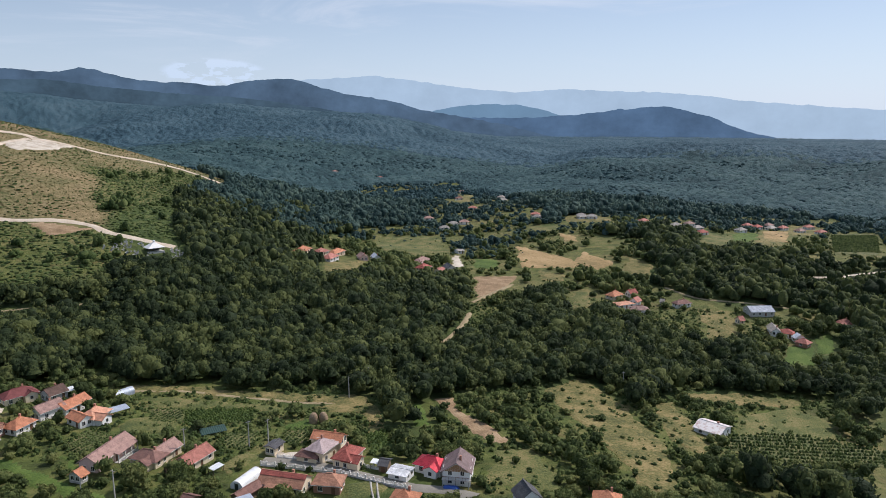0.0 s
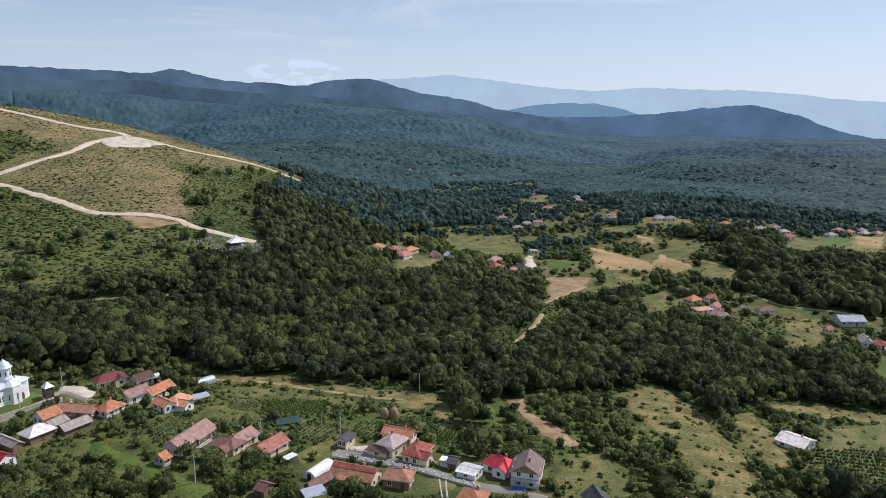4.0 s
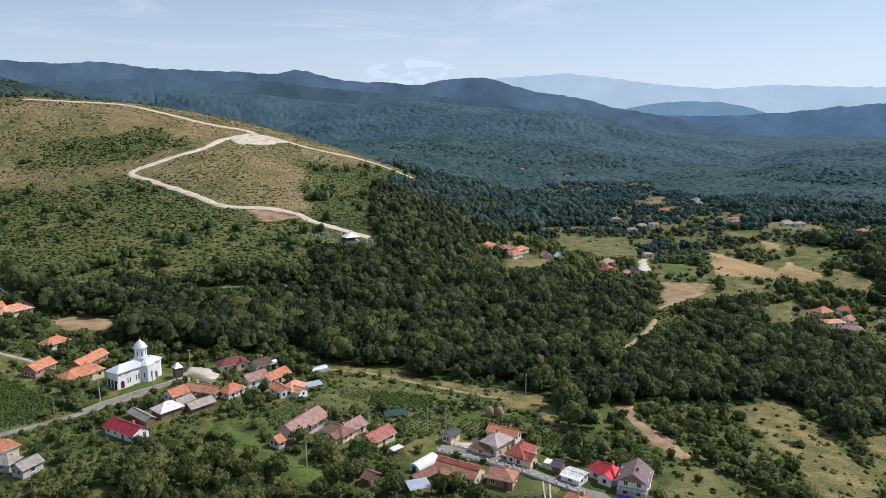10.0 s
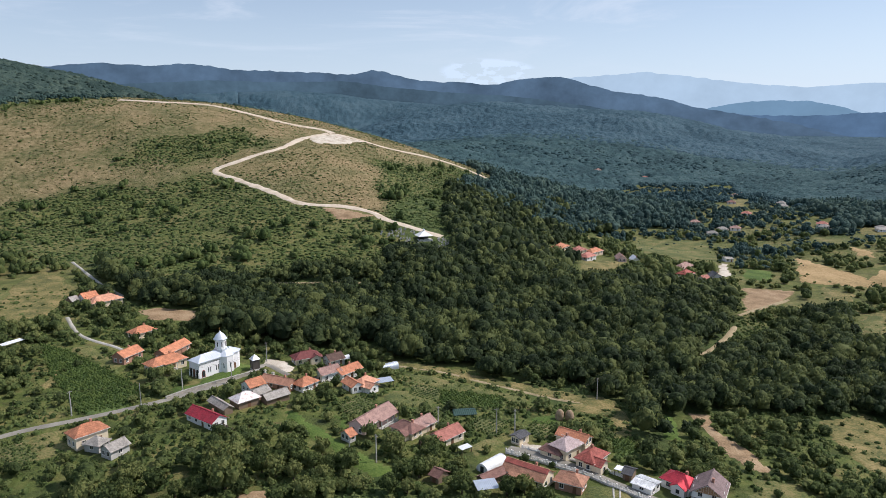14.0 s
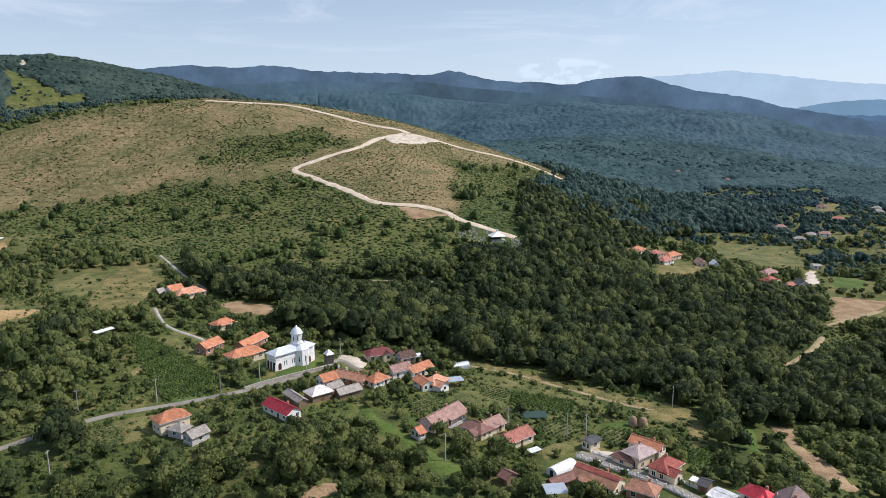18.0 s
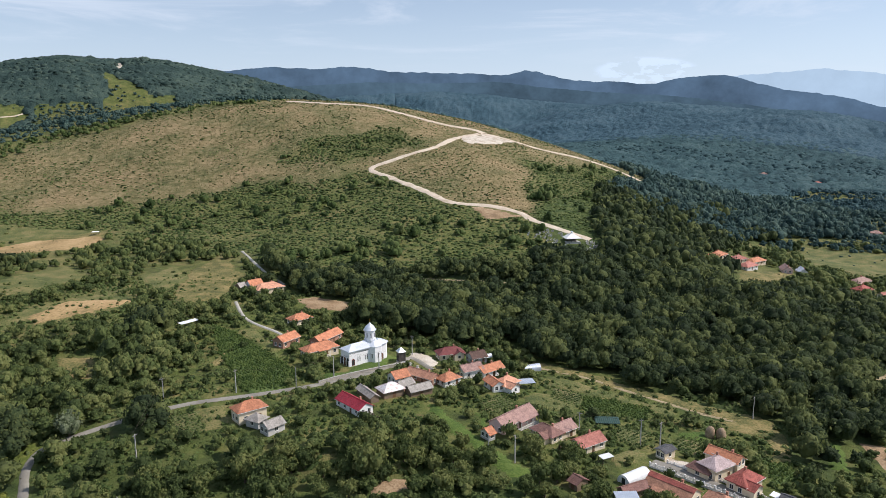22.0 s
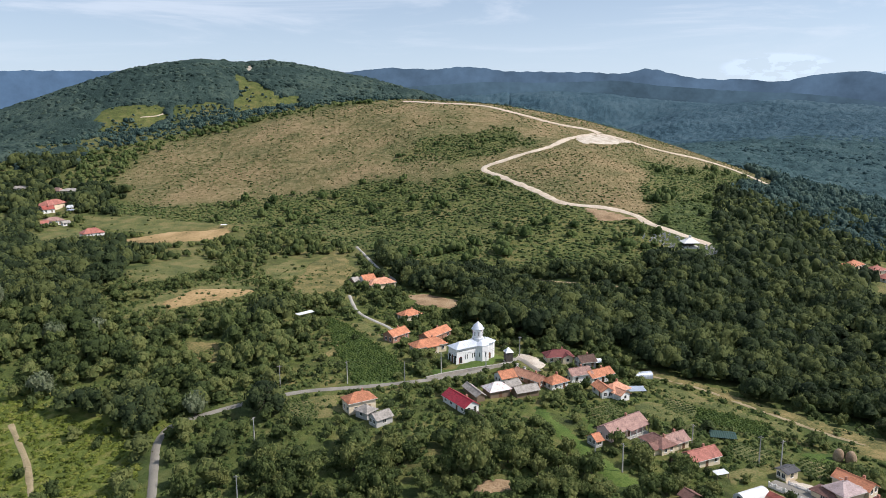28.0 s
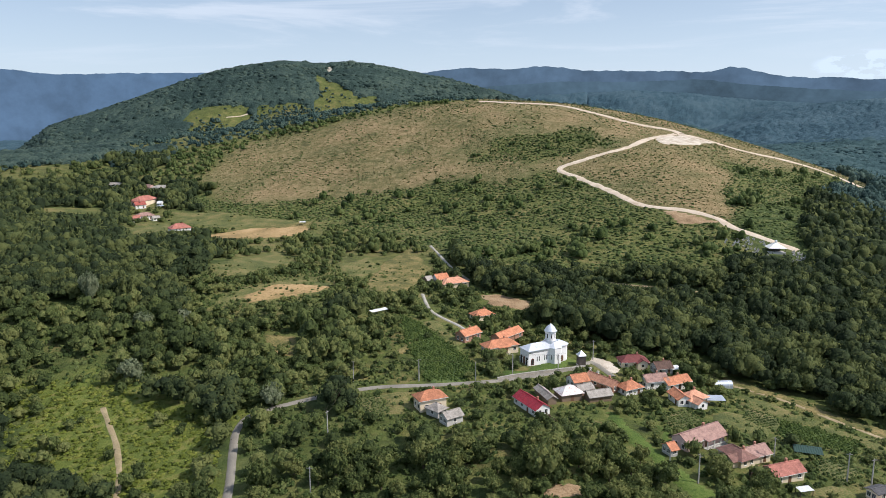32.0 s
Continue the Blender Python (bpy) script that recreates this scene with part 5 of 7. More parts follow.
wood("meadow_tufts", SMALL_LUMPS, fx, fy, height(fx, fy) - 0.1, rng.uniform(0.4, 1.3, len(fx)), rng.uniform(0.25, 0.8, len(fx)), TUFTS, "low dry tufts and dwarf shrubs on the meadow", "shrubs", 84)

# greener dwarf shrubs in loose patches among the tufts
fx, fy, rng = scatter(480, 960, 5.2, 71)
s = (cover(fx, fy) == "meadow") & (rng.rand(len(fx)) < np.clip(rough(fx, fy, 34, 57) * 3.0 - 1.1, 0.06, 0.75))
fx, fy = fx[s], fy[s]
wood("dwarf_shrubs", SMALL_LUMPS, fx, fy, height(fx, fy) - 0.1, rng.uniform(0.7, 1.9, len(fx)), rng.uniform(0.4, 1.2, len(fx)), SCRUB, "low green dwarf shrubs dotted over the dry meadow", "shrubs", 86)

# the nearest garden trees, one by one
NEAR_CROWNS = []
for k in range(8):
    co, f = crown_shape(400 + k, 330, 0.085, 8, 0.8, 6)
    me = sheet("crown", co, f, ORCHARD, smooth=True)
    at = me.attributes.new("tint", "FLOAT", "POINT")
    at.data.foreach_set("value", (np.random.RandomState(k).rand() * 0.6 + 0.4 * np.random.RandomState(k + 50).rand(len(co))).astype(np.float32))
    NEAR_CROWNS.append(me)


def trunk_mesh():
    """A tapered trunk of height 1 with four limbs."""
    bm = bmesh.new()
    limbs = [((0, 0, -0.1), (0.02, 0.01, 0.5), 0.05, 0.032), ((0.02, 0.01, 0.35), (0.2, 0.1, 0.72), 0.026, 0.01), ((0.02, 0.01, 0.4), (-0.18, 0.12, 0.75), 0.024, 0.01), ((0.02, 0.01, 0.45), (0.0, -0.2, 0.8), 0.024, 0.01), ((0.02, 0.01, 0.48), (0.05, 0.03, 0.9), 0.03, 0.008)]
    for a, b, r0, r1 in limbs:
        a, b = Vector(a), Vector(b)
        m = Matrix.Translation((a + b) / 2) @ (b - a).to_track_quat("Z", "Y").to_matrix().to_4x4()
        bmesh.ops.create_cone(bm, cap_ends=True, segments=6, radius1=r0, radius2=r1, depth=(b - a).length, matrix=m)
    me = bpy.data.meshes.new("trunk")
    bm.to_mesh(me)
    bm.free()
    me.materials.append(BARK)
    return me


TRUNK = trunk_mesh()
for i in np.where(single)[0]:
    tree = new("tree")
    tree.matrix_world = pose(x[i], y[i], z[i], 0, 0, (i * 47) % 360)
    tagged(tree, "tall leafy green tree in an open wood" if h[i] > 7.5 else "leafy green garden tree beside the plots", "tree", "trees round the village")
    t = new("trunk", TRUNK)
    t.parent = tree
    t.scale = (h[i], h[i], h[i] * 0.8)
    c = new("crown", NEAR_CROWNS[i % 8])
    c.parent = tree
    c.location = (0, 0, h[i] * 0.2)
    c.scale = (r[i] * 1.1, r[i] * 1.1, h[i] * 0.82)


# ---- houses ----
def part(name, bm, mat, parent, label="", smooth=False):
    """Links a bmesh as one mesh under a thing or a part."""
    me = bpy.data.meshes.new(name)
    bmesh.ops.recalc_face_normals(bm, faces=bm.faces)
    bm.to_mesh(me)
    bm.free()
    for p in me.polygons:
        p.use_smooth = smooth
    me.materials.append(mat)
    ob = new(name, me)
    ob.parent = parent
    if label:
        ob["label"] = label
    return ob


def box(bm, x0, x1, y0, y1, z0, z1, m=Matrix()):
    v = [bm.verts.new(m @ Vector(p)) for p in ((x0, y0, z0), (x1, y0, z0), (x1, y1, z0), (x0, y1, z0), (x0, y0, z1), (x1, y0, z1), (x1, y1, z1), (x0, y1, z1))]
    for f in ((3, 2, 1, 0), (4, 5, 6, 7), (0, 1, 5, 4), (1, 2, 6, 5), (2, 3, 7, 6), (3, 0, 4, 7)):
        bm.faces.new([v[k] for k in f])
    return v


def boxed(*dims, m=Matrix()):
    bm = bmesh.new()
    box(bm, *dims, m=m)
    return bm


def solid(points, faces):
    bm = bmesh.new()
    v = [bm.verts.new(p) for p in points]
    for f in faces:
        bm.faces.new([v[k] for k in f])
    return bm


def tile_material(name, c, metal=0.0):
    """Roof covering: courses of tile or sheet with weathering."""
    m = material(name, shades(c, 0.34), 1.8, 0.4, 0.75 if not metal else 0.45, metal * 0.5, 0.25, 0.3, per_piece=0.12, local=True, sharp=0.13)
    n, l = m.node_tree.nodes, m.node_tree.links
    co, wave, bp = n.new("ShaderNodeTexCoord"), n.new("ShaderNodeTexWave"), n.new("ShaderNodeBump")
    wave.bands_direction, wave.inputs["Scale"].default_value, wave.inputs["Distortion"].default_value = "X", 1.1, 0.3
    l.new(co.outputs["Object"], wave.inputs["Vector"])
    bp.inputs["Strength"].default_value, bp.inputs["Distance"].default_value = 0.5, 0.08
    l.new(wave.outputs["Fac"], bp.inputs["Height"])
    old = n["Principled BSDF"].inputs["Normal"].links[0].from_socket
    l.new(old, bp.inputs["Normal"])
    l.new(bp.outputs[0], n["Principled BSDF"].inputs["Normal"])
    return m


ROOFS = {"orange": (0.45, 0.185, 0.10), "salmon": (0.50, 0.25, 0.16), "salmonred": (0.38, 0.15, 0.115), "rust": (0.36, 0.18, 0.115), "maroon": (0.15, 0.045, 0.042),
         "brown": (0.105, 0.062, 0.048), "rose": (0.30, 0.185, 0.155), "umber": (0.20, 0.105, 0.085), "crimson": (0.40, 0.04, 0.055), "brickred": (0.31, 0.085, 0.065),
         "tin": (0.72, 0.73, 0.74), "ash": (0.30, 0.275, 0.245), "slate": (0.085, 0.085, 0.09), "lilac": (0.36, 0.28, 0.27), "plum": (0.17, 0.12, 0.115)}
ROOFS["steel"] = (0.34, 0.37, 0.42)
ROOFS["rusty"] = (0.62, 0.60, 0.59)
ROOF_MATS = {k: tile_material("roof_" + k, c, 1.0 if k in ("tin", "crimson") else 0.0) for k, c in ROOFS.items()}
ROOF_MATS["rusty"] = material("roof_rusty_tin", [(0.40, 0.22, 0.17), (0.66, 0.62, 0.60), (0.72, 0.70, 0.69)], 1.6, 0.5, 0.5, 0.25, 0.2, local=True)
WALLS = {"white": (0.78, 0.77, 0.74), "cream": (0.70, 0.60, 0.44), "pink": (0.66, 0.48, 0.44), "grey": (0.48, 0.47, 0.45), "brick": (0.36, 0.20, 0.14), "wood": (0.22, 0.16, 0.11)}
WALL_MATS = {k: material("wall_" + k, shades(c, 0.10), 2.0, 0.12, 0.9, bump=0.15) for k, c in WALLS.items()}
GLASS = material("window_glass", [(0.02, 0.025, 0.03), (0.035, 0.04, 0.045), (0.05, 0.06, 0.07)], 1.0, 0.4, 0.08, bump=0.0, spec=0.7)
FRAME = material("window_frame", shades((0.72, 0.70, 0.66), 0.08), 1.0, 0.1, 0.6, bump=0.1)
DOOR_WOOD = material("door_wood", shades((0.16, 0.085, 0.05), 0.25), 0.8, 0.06, 0.6, bump=0.2)
FENCE_GREY = material("grey_render", shades((0.46, 0.45, 0.42), 0.15), 1.2, 0.1, 0.9, bump=0.15)
CHIMNEY = material("chimney_brick", shades((0.40, 0.20, 0.14), 0.25), 0.6, 0.1, 0.9, bump=0.3)
SAID = {"steel": "bluish grey sheet", "rusty": "rust-stained tin", "orange": "orange tiled", "salmon": "faded salmon tiled", "salmonred": "light red tiled", "rust": "weathered rust-red tiled", "maroon": "dark maroon tiled", "brown": "dark brown", "rose": "dusty rose tiled",
        "umber": "brown", "crimson": "bright red sheet", "brickred": "brick-red tiled", "tin": "pale tin", "ash": "grey weathered", "slate": "dark grey", "lilac": "greyish lilac", "plum": "dark plum tiled"}


def house(hx, hy, turn, long, wide, wall, rise, kind, roof, finish):
    """A house or shed: walls, roof with ridge cap and chimney, windows and a door. The ridge runs along its own x."""
    shed = long * wide < 38 or finish == "wood"
    a = radians(turn)
    far = math.hypot(hx, hy) > 560
    corners = [(hx + sx * long / 2 * math.cos(a) - sy * wide / 2 * math.sin(a), hy + sx * long / 2 * math.sin(a) + sy * wide / 2 * math.cos(a)) for sx in (-1, 1) for sy in (-1, 1)]
    hz = float(height(hx, hy))
    low = min(float(height(*c)) for c in corners) - hz - 0.3
    home = new("shed" if shed else "house")
    home.matrix_world = pose(hx, hy, hz, 0, 0, turn)
    tagged(home, ("small %s shed with a %s %s roof" if shed else "%s-walled house with a %s %s roof") % ({"brick": "red brick", "wood": "wooden"}.get(finish, finish), SAID[roof], {"hip": "hipped", "gable": "gabled", "pyramid": "pyramid"}[kind]), "shed" if shed else "house", "houses of the village")
    L, W = long / 2, wide / 2
    if kind == "gable":
        walls = solid([(-L, -W, low), (L, -W, low), (L, W, low), (-L, W, low), (-L, -W, wall), (L, -W, wall), (L, W, wall), (-L, W, wall), (-L, 0, wall + rise - 0.12), (L, 0, wall + rise - 0.12)],
                      [(3, 2, 1, 0), (0, 1, 5, 4), (2, 3, 7, 6), (1, 2, 6, 9, 5), (3, 0, 4, 8, 7), (4, 5, 9, 8), (6, 7, 8, 9)])
    else:
        walls = boxed(-L, L, -W, W, low, wall + 0.05)
    body = part("wall", walls, WALL_MATS[finish], home)
    o, t = 0.58, 0.16
    drop = o * rise / W
    E, Wo, b = L + (o if kind != "gable" else 0.35), W + o, wall - drop
    if kind == "gable":
        pts = [(-E, -Wo, b), (E, -Wo, b), (E, 0, wall + rise), (-E, 0, wall + rise), (-E, Wo, b), (E, Wo, b)]
        pts += [(p[0], p[1], p[2] + t) for p in pts]
        top = solid(pts, [(0, 1, 2, 3), (3, 2, 5, 4), (6, 9, 8, 7), (9, 10, 11, 8), (0, 6, 7, 1), (4, 5, 11, 10), (0, 3, 9, 6), (3, 4, 10, 9), (1, 7, 8, 2), (2, 8, 11, 5)])
        half = E
    else:
        half = max(0.05, E - Wo)
        pts = [(-E, -Wo, b), (E, -Wo, b), (E, Wo, b), (-E, Wo, b), (-E, -Wo, b + t), (E, -Wo, b + t), (E, Wo, b + t), (-E, Wo, b + t), (-half, 0, wall + rise + t), (half, 0, wall + rise + t)]
        top = solid(pts, [(3, 2, 1, 0), (0, 1, 5, 4), (1, 2, 6, 5), (2, 3, 7, 6), (3, 0, 4, 7), (4, 5, 9, 8), (6, 7, 8, 9), (5, 6, 9), (7, 4, 8)])
    cover_ = part("roof", top, ROOF_MATS[roof], home, SAID[roof] + " roof")
    part("ridge_cap", boxed(-half, half, -0.14, 0.14, wall + rise + t - 0.03, wall + rise + t + 0.1), ROOF_MATS[roof], cover_)
    if not shed and not far:
        part("chimney", boxed(L * 0.35 - 0.3, L * 0.35 + 0.3, 0.55, 1.15, wall + 0.3, wall + rise + 0.75), CHIMNEY, cover_, "red brick chimney")
        for s in (-1, 1):
            part("gutter", boxed(-E, E, s * Wo - 0.07, s * Wo + 0.07, b - 0.06, b + 0.06), FRAME, cover_)
    storeys = 2 if wall > 4.2 else 1
    if finish == "wood":
        part("door", boxed(-0.6, 0.6, -W - 0.04, -W + 0.05, low + 0.2, 1.9), DOOR_WOOD, home)
        return home

    def window(m, w, z0, z1):
        f = bmesh.new()
        for d in ((-w, w, -0.06, 0.05, z0 - 0.09, z0), (-w, w, -0.06, 0.05, z1, z1 + 0.09), (-w - 0.09, -w, -0.06, 0.05, z0 - 0.09, z1 + 0.09), (w, w + 0.09, -0.06, 0.05, z0 - 0.09, z1 + 0.09), (-0.035, 0.035, -0.04, 0.04, z0, z1)):
            box(f, *d, m=m)
        frame_ = part("window", f, FRAME, home)
        part("pane", boxed(-w, w, -0.025, 0.03, z0, z1, m=m), GLASS, frame_)
        if not far:
            part("sill", boxed(-w - 0.15, w + 0.15, -0.16, 0.02, z0 - 0.16, z0 - 0.09, m=m), FRAME, frame_)

    n = max(1, int(long / 3.2)) if not far else 2
    for storey in range(storeys):
        z0 = 0.95 + storey * 2.5 if storeys == 2 else 0.95
        for side in (0, 1):
            for k in range(n):
                u = -L + (k + 0.5) * long / n
                if storey == 0 and side == 0 and k == n // 2 and n > 1:
                    part("door", boxed(u - 0.5, u + 0.5, -W - 0.05, -W + 0.05, 0.05, 2.1), DOOR_WOOD, home, "brown wooden front door")
                    continue
                window(Matrix.Translation((u, -W, 0)) if side == 0 else pose(u, W, 0, 0, 0, 180), 0.55, z0, min(z0 + 1.3, wall - 0.25 if storeys == 1 else 99))
        for end, ang in ((-L, -90), (L, 90)):
            for v in (-W * 0.45, W * 0.45):
                window(pose(end, v, 0, 0, 0, ang), 0.5, z0, min(z0 + 1.3, wall - 0.25 if storeys == 1 else 99))
    return home


HOMES = {row[:2]: house(*row) for row in ALL_HOUSES}


def wing(row, u, span, out, drop=0.3):
    """A gabled wing standing out of the front of a house, its ridge square to the main one."""
    home, W, top, rise = HOMES[row[:2]], row[4] / 2, row[5] - drop, span * 0.27
    low, h, t = -1.2, span / 2, 0.15
    y0, y1 = -W - out, 0.0
    walls = solid([(u - h, y0, low), (u + h, y0, low), (u + h, y1, low), (u - h, y1, low), (u - h, y0, top), (u + h, y0, top), (u + h, y1, top), (u - h, y1, top), (u, y0, top + rise - 0.1), (u, y1, top + rise - 0.1)],
                  [(3, 2, 1, 0), (0, 1, 5, 8, 4), (2, 3, 7, 9, 6), (1, 2, 6, 5), (3, 0, 4, 7), (4, 8, 9, 7), (5, 6, 9, 8)])
    part("wing_wall", walls, WALL_MATS[row[9]], home)
    e, dz, f = h + 0.5, 0.5 * rise / h, y0 - 0.4
    pts = [(u - e, f, top - dz), (u - e, y1, top - dz), (u, y1, top + rise), (u, f, top + rise), (u + e, f, top - dz), (u + e, y1, top - dz)]
    pts += [(p[0], p[1], p[2] + t) for p in pts]
    roof = part("wing_roof", solid(pts, [(0, 1, 2, 3), (3, 2, 5, 4), (9, 8, 7, 6), (10, 11, 8, 9), (0, 3, 9, 6), (3, 4, 10, 9), (1, 7, 8, 2), (2, 8, 11, 5), (0, 6, 7, 1), (4, 5, 11, 10)]), ROOF_MATS[row[8]], home)
    part("ridge_cap", boxed(u - 0.13, u + 0.13, f, y1, top + rise + t - 0.03, top + rise + t + 0.09), ROOF_MATS[row[8]], roof)
    frame_ = part("window", boxed(u - 0.62, u + 0.62, y0 - 0.05, y0 + 0.03, 0.9, 2.2), FRAME, home)
    part("pane", boxed(u - 0.5, u + 0.5, y0 - 0.07, y0 - 0.04, 1.0, 2.1), GLASS, frame_)


def veranda(row, u0, u1, out):
    """An open porch along the front: slab, posts and a low rail under the eaves."""
    home, W, top = HOMES[row[:2]], row[4] / 2, row[5] - 0.35
    part("porch_slab", boxed(u0, u1, -W - out, -W + 0.05, -1.2, 0.15), FENCE_GREY, home, "grey concrete porch")
    n = max(2, int((u1 - u0) / 2.4))
    for k in range(n + 1):
        p = u0 + 0.1 + (u1 - u0 - 0.2) * k / n
        part("porch_post", boxed(p - 0.1, p + 0.1, -W - out, -W - out + 0.2, 0.15, top), FRAME, home)
    part("porch_rail", boxed(u0, u1, -W - out + 0.03, -W - out + 0.15, 0.85, 0.97), FRAME, home)
    part("porch_roof", solid([(u0 - 0.2, -W - out - 0.35, top), (u1 + 0.2, -W - out - 0.35, top), (u1 + 0.2, -W + 0.1, top + 0.42), (u0 - 0.2, -W + 0.1, top + 0.42),
                              (u0 - 0.2, -W - out - 0.35, top + 0.1), (u1 + 0.2, -W - out - 0.35, top + 0.1), (u1 + 0.2, -W + 0.1, top + 0.52), (u0 - 0.2, -W + 0.1, top + 0.52)],
                             [(3, 2, 1, 0), (4, 5, 6, 7), (0, 1, 5, 4), (1, 2, 6, 5), (2, 3, 7, 6), (3, 0, 4, 7)]), ROOF_MATS[row[8]], home)


wing(HOUSES_CHURCH_END[4], -1.6, 4.4, 3.2)
wing(HOUSES_CHURCH_END[0], 2.8, 4.2, 1.2)
wing(HOUSES_STREET[1], 1.4, 4.0, 2.2)
wing(HOUSES_STREET[8], -2.0, 4.2, 2.4, 0.5)
wing(HOUSES_STREET[13], 1.6, 3.8, 1.6)
veranda(HOUSES_STREET[0], -1.5, 7.6, 1.7)
veranda(HOUSES_CHURCH_HILL[2], -2.6, 2.6, 1.2)
veranda(HOUSES_STREET[9], -3.5, 3.0, 1.5)


def front_sign(row, along):
    """Which end or side of a house looks to the south, where the village road lies."""
    a = radians(row[2] + (0 if along else 90))
    return -1 if row[0] * math.cos(a) + row[1] * math.sin(a) > 0 else 1


# the long house by the foil tunnel: the upper part of its south slope is newly laid in red
row = HOUSES_STREET[9]
half_l, half_w, wall, rise = row[3] / 2 + 0.36, row[4] / 2 + 0.46, row[5], row[6]
s = front_sign(row, False)
eave = wall + rise * 0.55
half_w = 0.45 * row[4] / 2
part("roof_sheet", solid([(-half_l, s * 0.05, wall + rise + 0.17), (half_l, s * 0.05, wall + rise + 0.17), (half_l, s * half_w, eave + 0.2), (-half_l, s * half_w, eave + 0.2),
                          (-half_l, s * 0.05, wall + rise + 0.25), (half_l, s * 0.05, wall + rise + 0.25), (half_l, s * half_w, eave + 0.28), (-half_l, s * half_w, eave + 0.28)],
                         [(3, 2, 1, 0), (4, 5, 6, 7), (0, 1, 5, 4), (1, 2, 6, 5), (2, 3, 7, 6), (3, 0, 4, 7)]), ROOF_MATS["brickred"], HOMES[row[:2]], "newer brick-red roof strip")

# the tall house at the street's end: boarded gable, balcony on posts
row = HOUSES_STREET_END[0]
home, s = HOMES[row[:2]], front_sign(row, True)
end, half_w, wall, rise = s * row[3] / 2, row[4] / 2, row[5], row[6]
GABLE_WOOD = material("gable_boards", shades((0.34, 0.20, 0.11), 0.2), 1.0, 0.08, 0.8, bump=0.3)
for k in range(11):
    v0, v1 = -half_w * 0.86 + k * half_w * 0.1564, -half_w * 0.86 + (k + 0.93) * half_w * 0.1564
    tops = [wall + 0.1 + (rise * 0.88 - 0.1) * (1 - abs(v) / (half_w * 0.86)) for v in (v0, v1)]
    part("gable_board", solid([(end + s * d, v, z_) for d in (0.0, 0.06) for v, z_ in ((v0, wall + 0.08), (v1, wall + 0.08), (v1, tops[1] + 0.02), (v0, tops[0] + 0.02))],
                              [(0, 1, 2, 3), (7, 6, 5, 4), (0, 4, 5, 1), (1, 5, 6, 2), (2, 6, 7, 3), (3, 7, 4, 0)]), GABLE_WOOD, home)
out = sorted((end, end + s * 1.5))
balcony = part("balcony", boxed(out[0], out[1], -half_w, half_w, 2.55, 2.72), FENCE_GREY, home, "grey concrete balcony")
rim = sorted((end + s * 1.42, end + s * 1.5))
part("rail", boxed(rim[0], rim[1], -half_w, half_w, 3.55, 3.63), DOOR_WOOD, balcony)
for k in range(9):
    v = -half_w + 0.05 + k * (2 * half_w - 0.1) / 8
    part("baluster", boxed(rim[0], rim[1], v - 0.03, v + 0.03, 2.72, 3.55), DOOR_WOOD, balcony)
for v in (-half_w + 0.2, 0.0, half_w - 0.2):
    part("post", boxed(rim[0] - 0.12, rim[1] + 0.02, v - 0.12, v + 0.12, -1.2, 2.55), FENCE_GREY, home)


# ---- the church ----
CHURCH_WALL = material("church_plaster", [(0.74, 0.73, 0.71), (0.80, 0.79, 0.78), (0.84, 0.84, 0.83)], 3.0, 0.15, 0.85, bump=0.1)
CHURCH_ROOF = material("church_tin", [(0.58, 0.63, 0.70), (0.68, 0.72, 0.77), (0.76, 0.79, 0.82)], 2.5, 0.3, 0.38, metal=0.35, bump=0.06, spec=0.5)
RED_FRAME = material("red_window_frame", shades((0.26, 0.06, 0.045), 0.2), 0.6, 0.08, 0.6, bump=0.1)
GOLD = material("gilded_cross", shades((0.60, 0.45, 0.16), 0.15), 0.5, 0.1, 0.3, metal=1.0, bump=0.0)


def arch(w, h, depth, m=Matrix(), steps=6):
    """An upright panel with a round head, w wide and h high, standing on the local y face."""
    pts = [(-w / 2, 0), (w / 2, 0)] + [(w / 2 * math.cos(math.pi * k / steps), h - w / 2 + w / 2 * math.sin(math.pi * k / steps)) for k in range(steps + 1)]
    bm = bmesh.new()
    front = [bm.verts.new(m @ Vector((p[0], -depth, p[1]))) for p in pts]
    back = [bm.verts.new(m @ Vector((p[0], 0.04, p[1]))) for p in pts]
    bm.faces.new(front)
    bm.faces.new(back[::-1])
    for k in range(len(pts)):
        j = (k + 1) % len(pts)
        bm.faces.new((front[j], front[k], back[k], back[j]))
    return bm


def prism(points, z0, z1):
    """An upright solid over a plan outline."""
    n = len(points)
    return solid([(p[0], p[1], z0) for p in points] + [(p[0], p[1], z1) for p in points],
                 [tuple(range(n))[::-1], tuple(range(n, 2 * n))] + [(k, (k + 1) % n, n + (k + 1) % n, n + k) for k in range(n)])


def tent(points, z, apex, thick=0.14, grow=1.07):
    """A faceted roof over a plan outline."""
    cx, cy = sum(p[0] for p in points) / len(points), sum(p[1] for p in points) / len(points)
    out = [(cx + (p[0] - cx) * grow, cy + (p[1] - cy) * grow) for p in points]
    n = len(out)
    return solid([(p[0], p[1], z) for p in out] + [(p[0], p[1], z + thick) for p in out] + [apex],
                 [tuple(range(n))[::-1]] + [(k, (k + 1) % n, n + (k + 1) % n, n + k) for k in range(n)] + [(n + k, n + (k + 1) % n, 2 * n) for k in range(n)])


def ring(n, r, x=0.0, y=0.0, start=0.0):
    return [(x + r * math.cos(start + 2 * math.pi * k / n), y + r * math.sin(start + 2 * math.pi * k / n)) for k in range(n)]


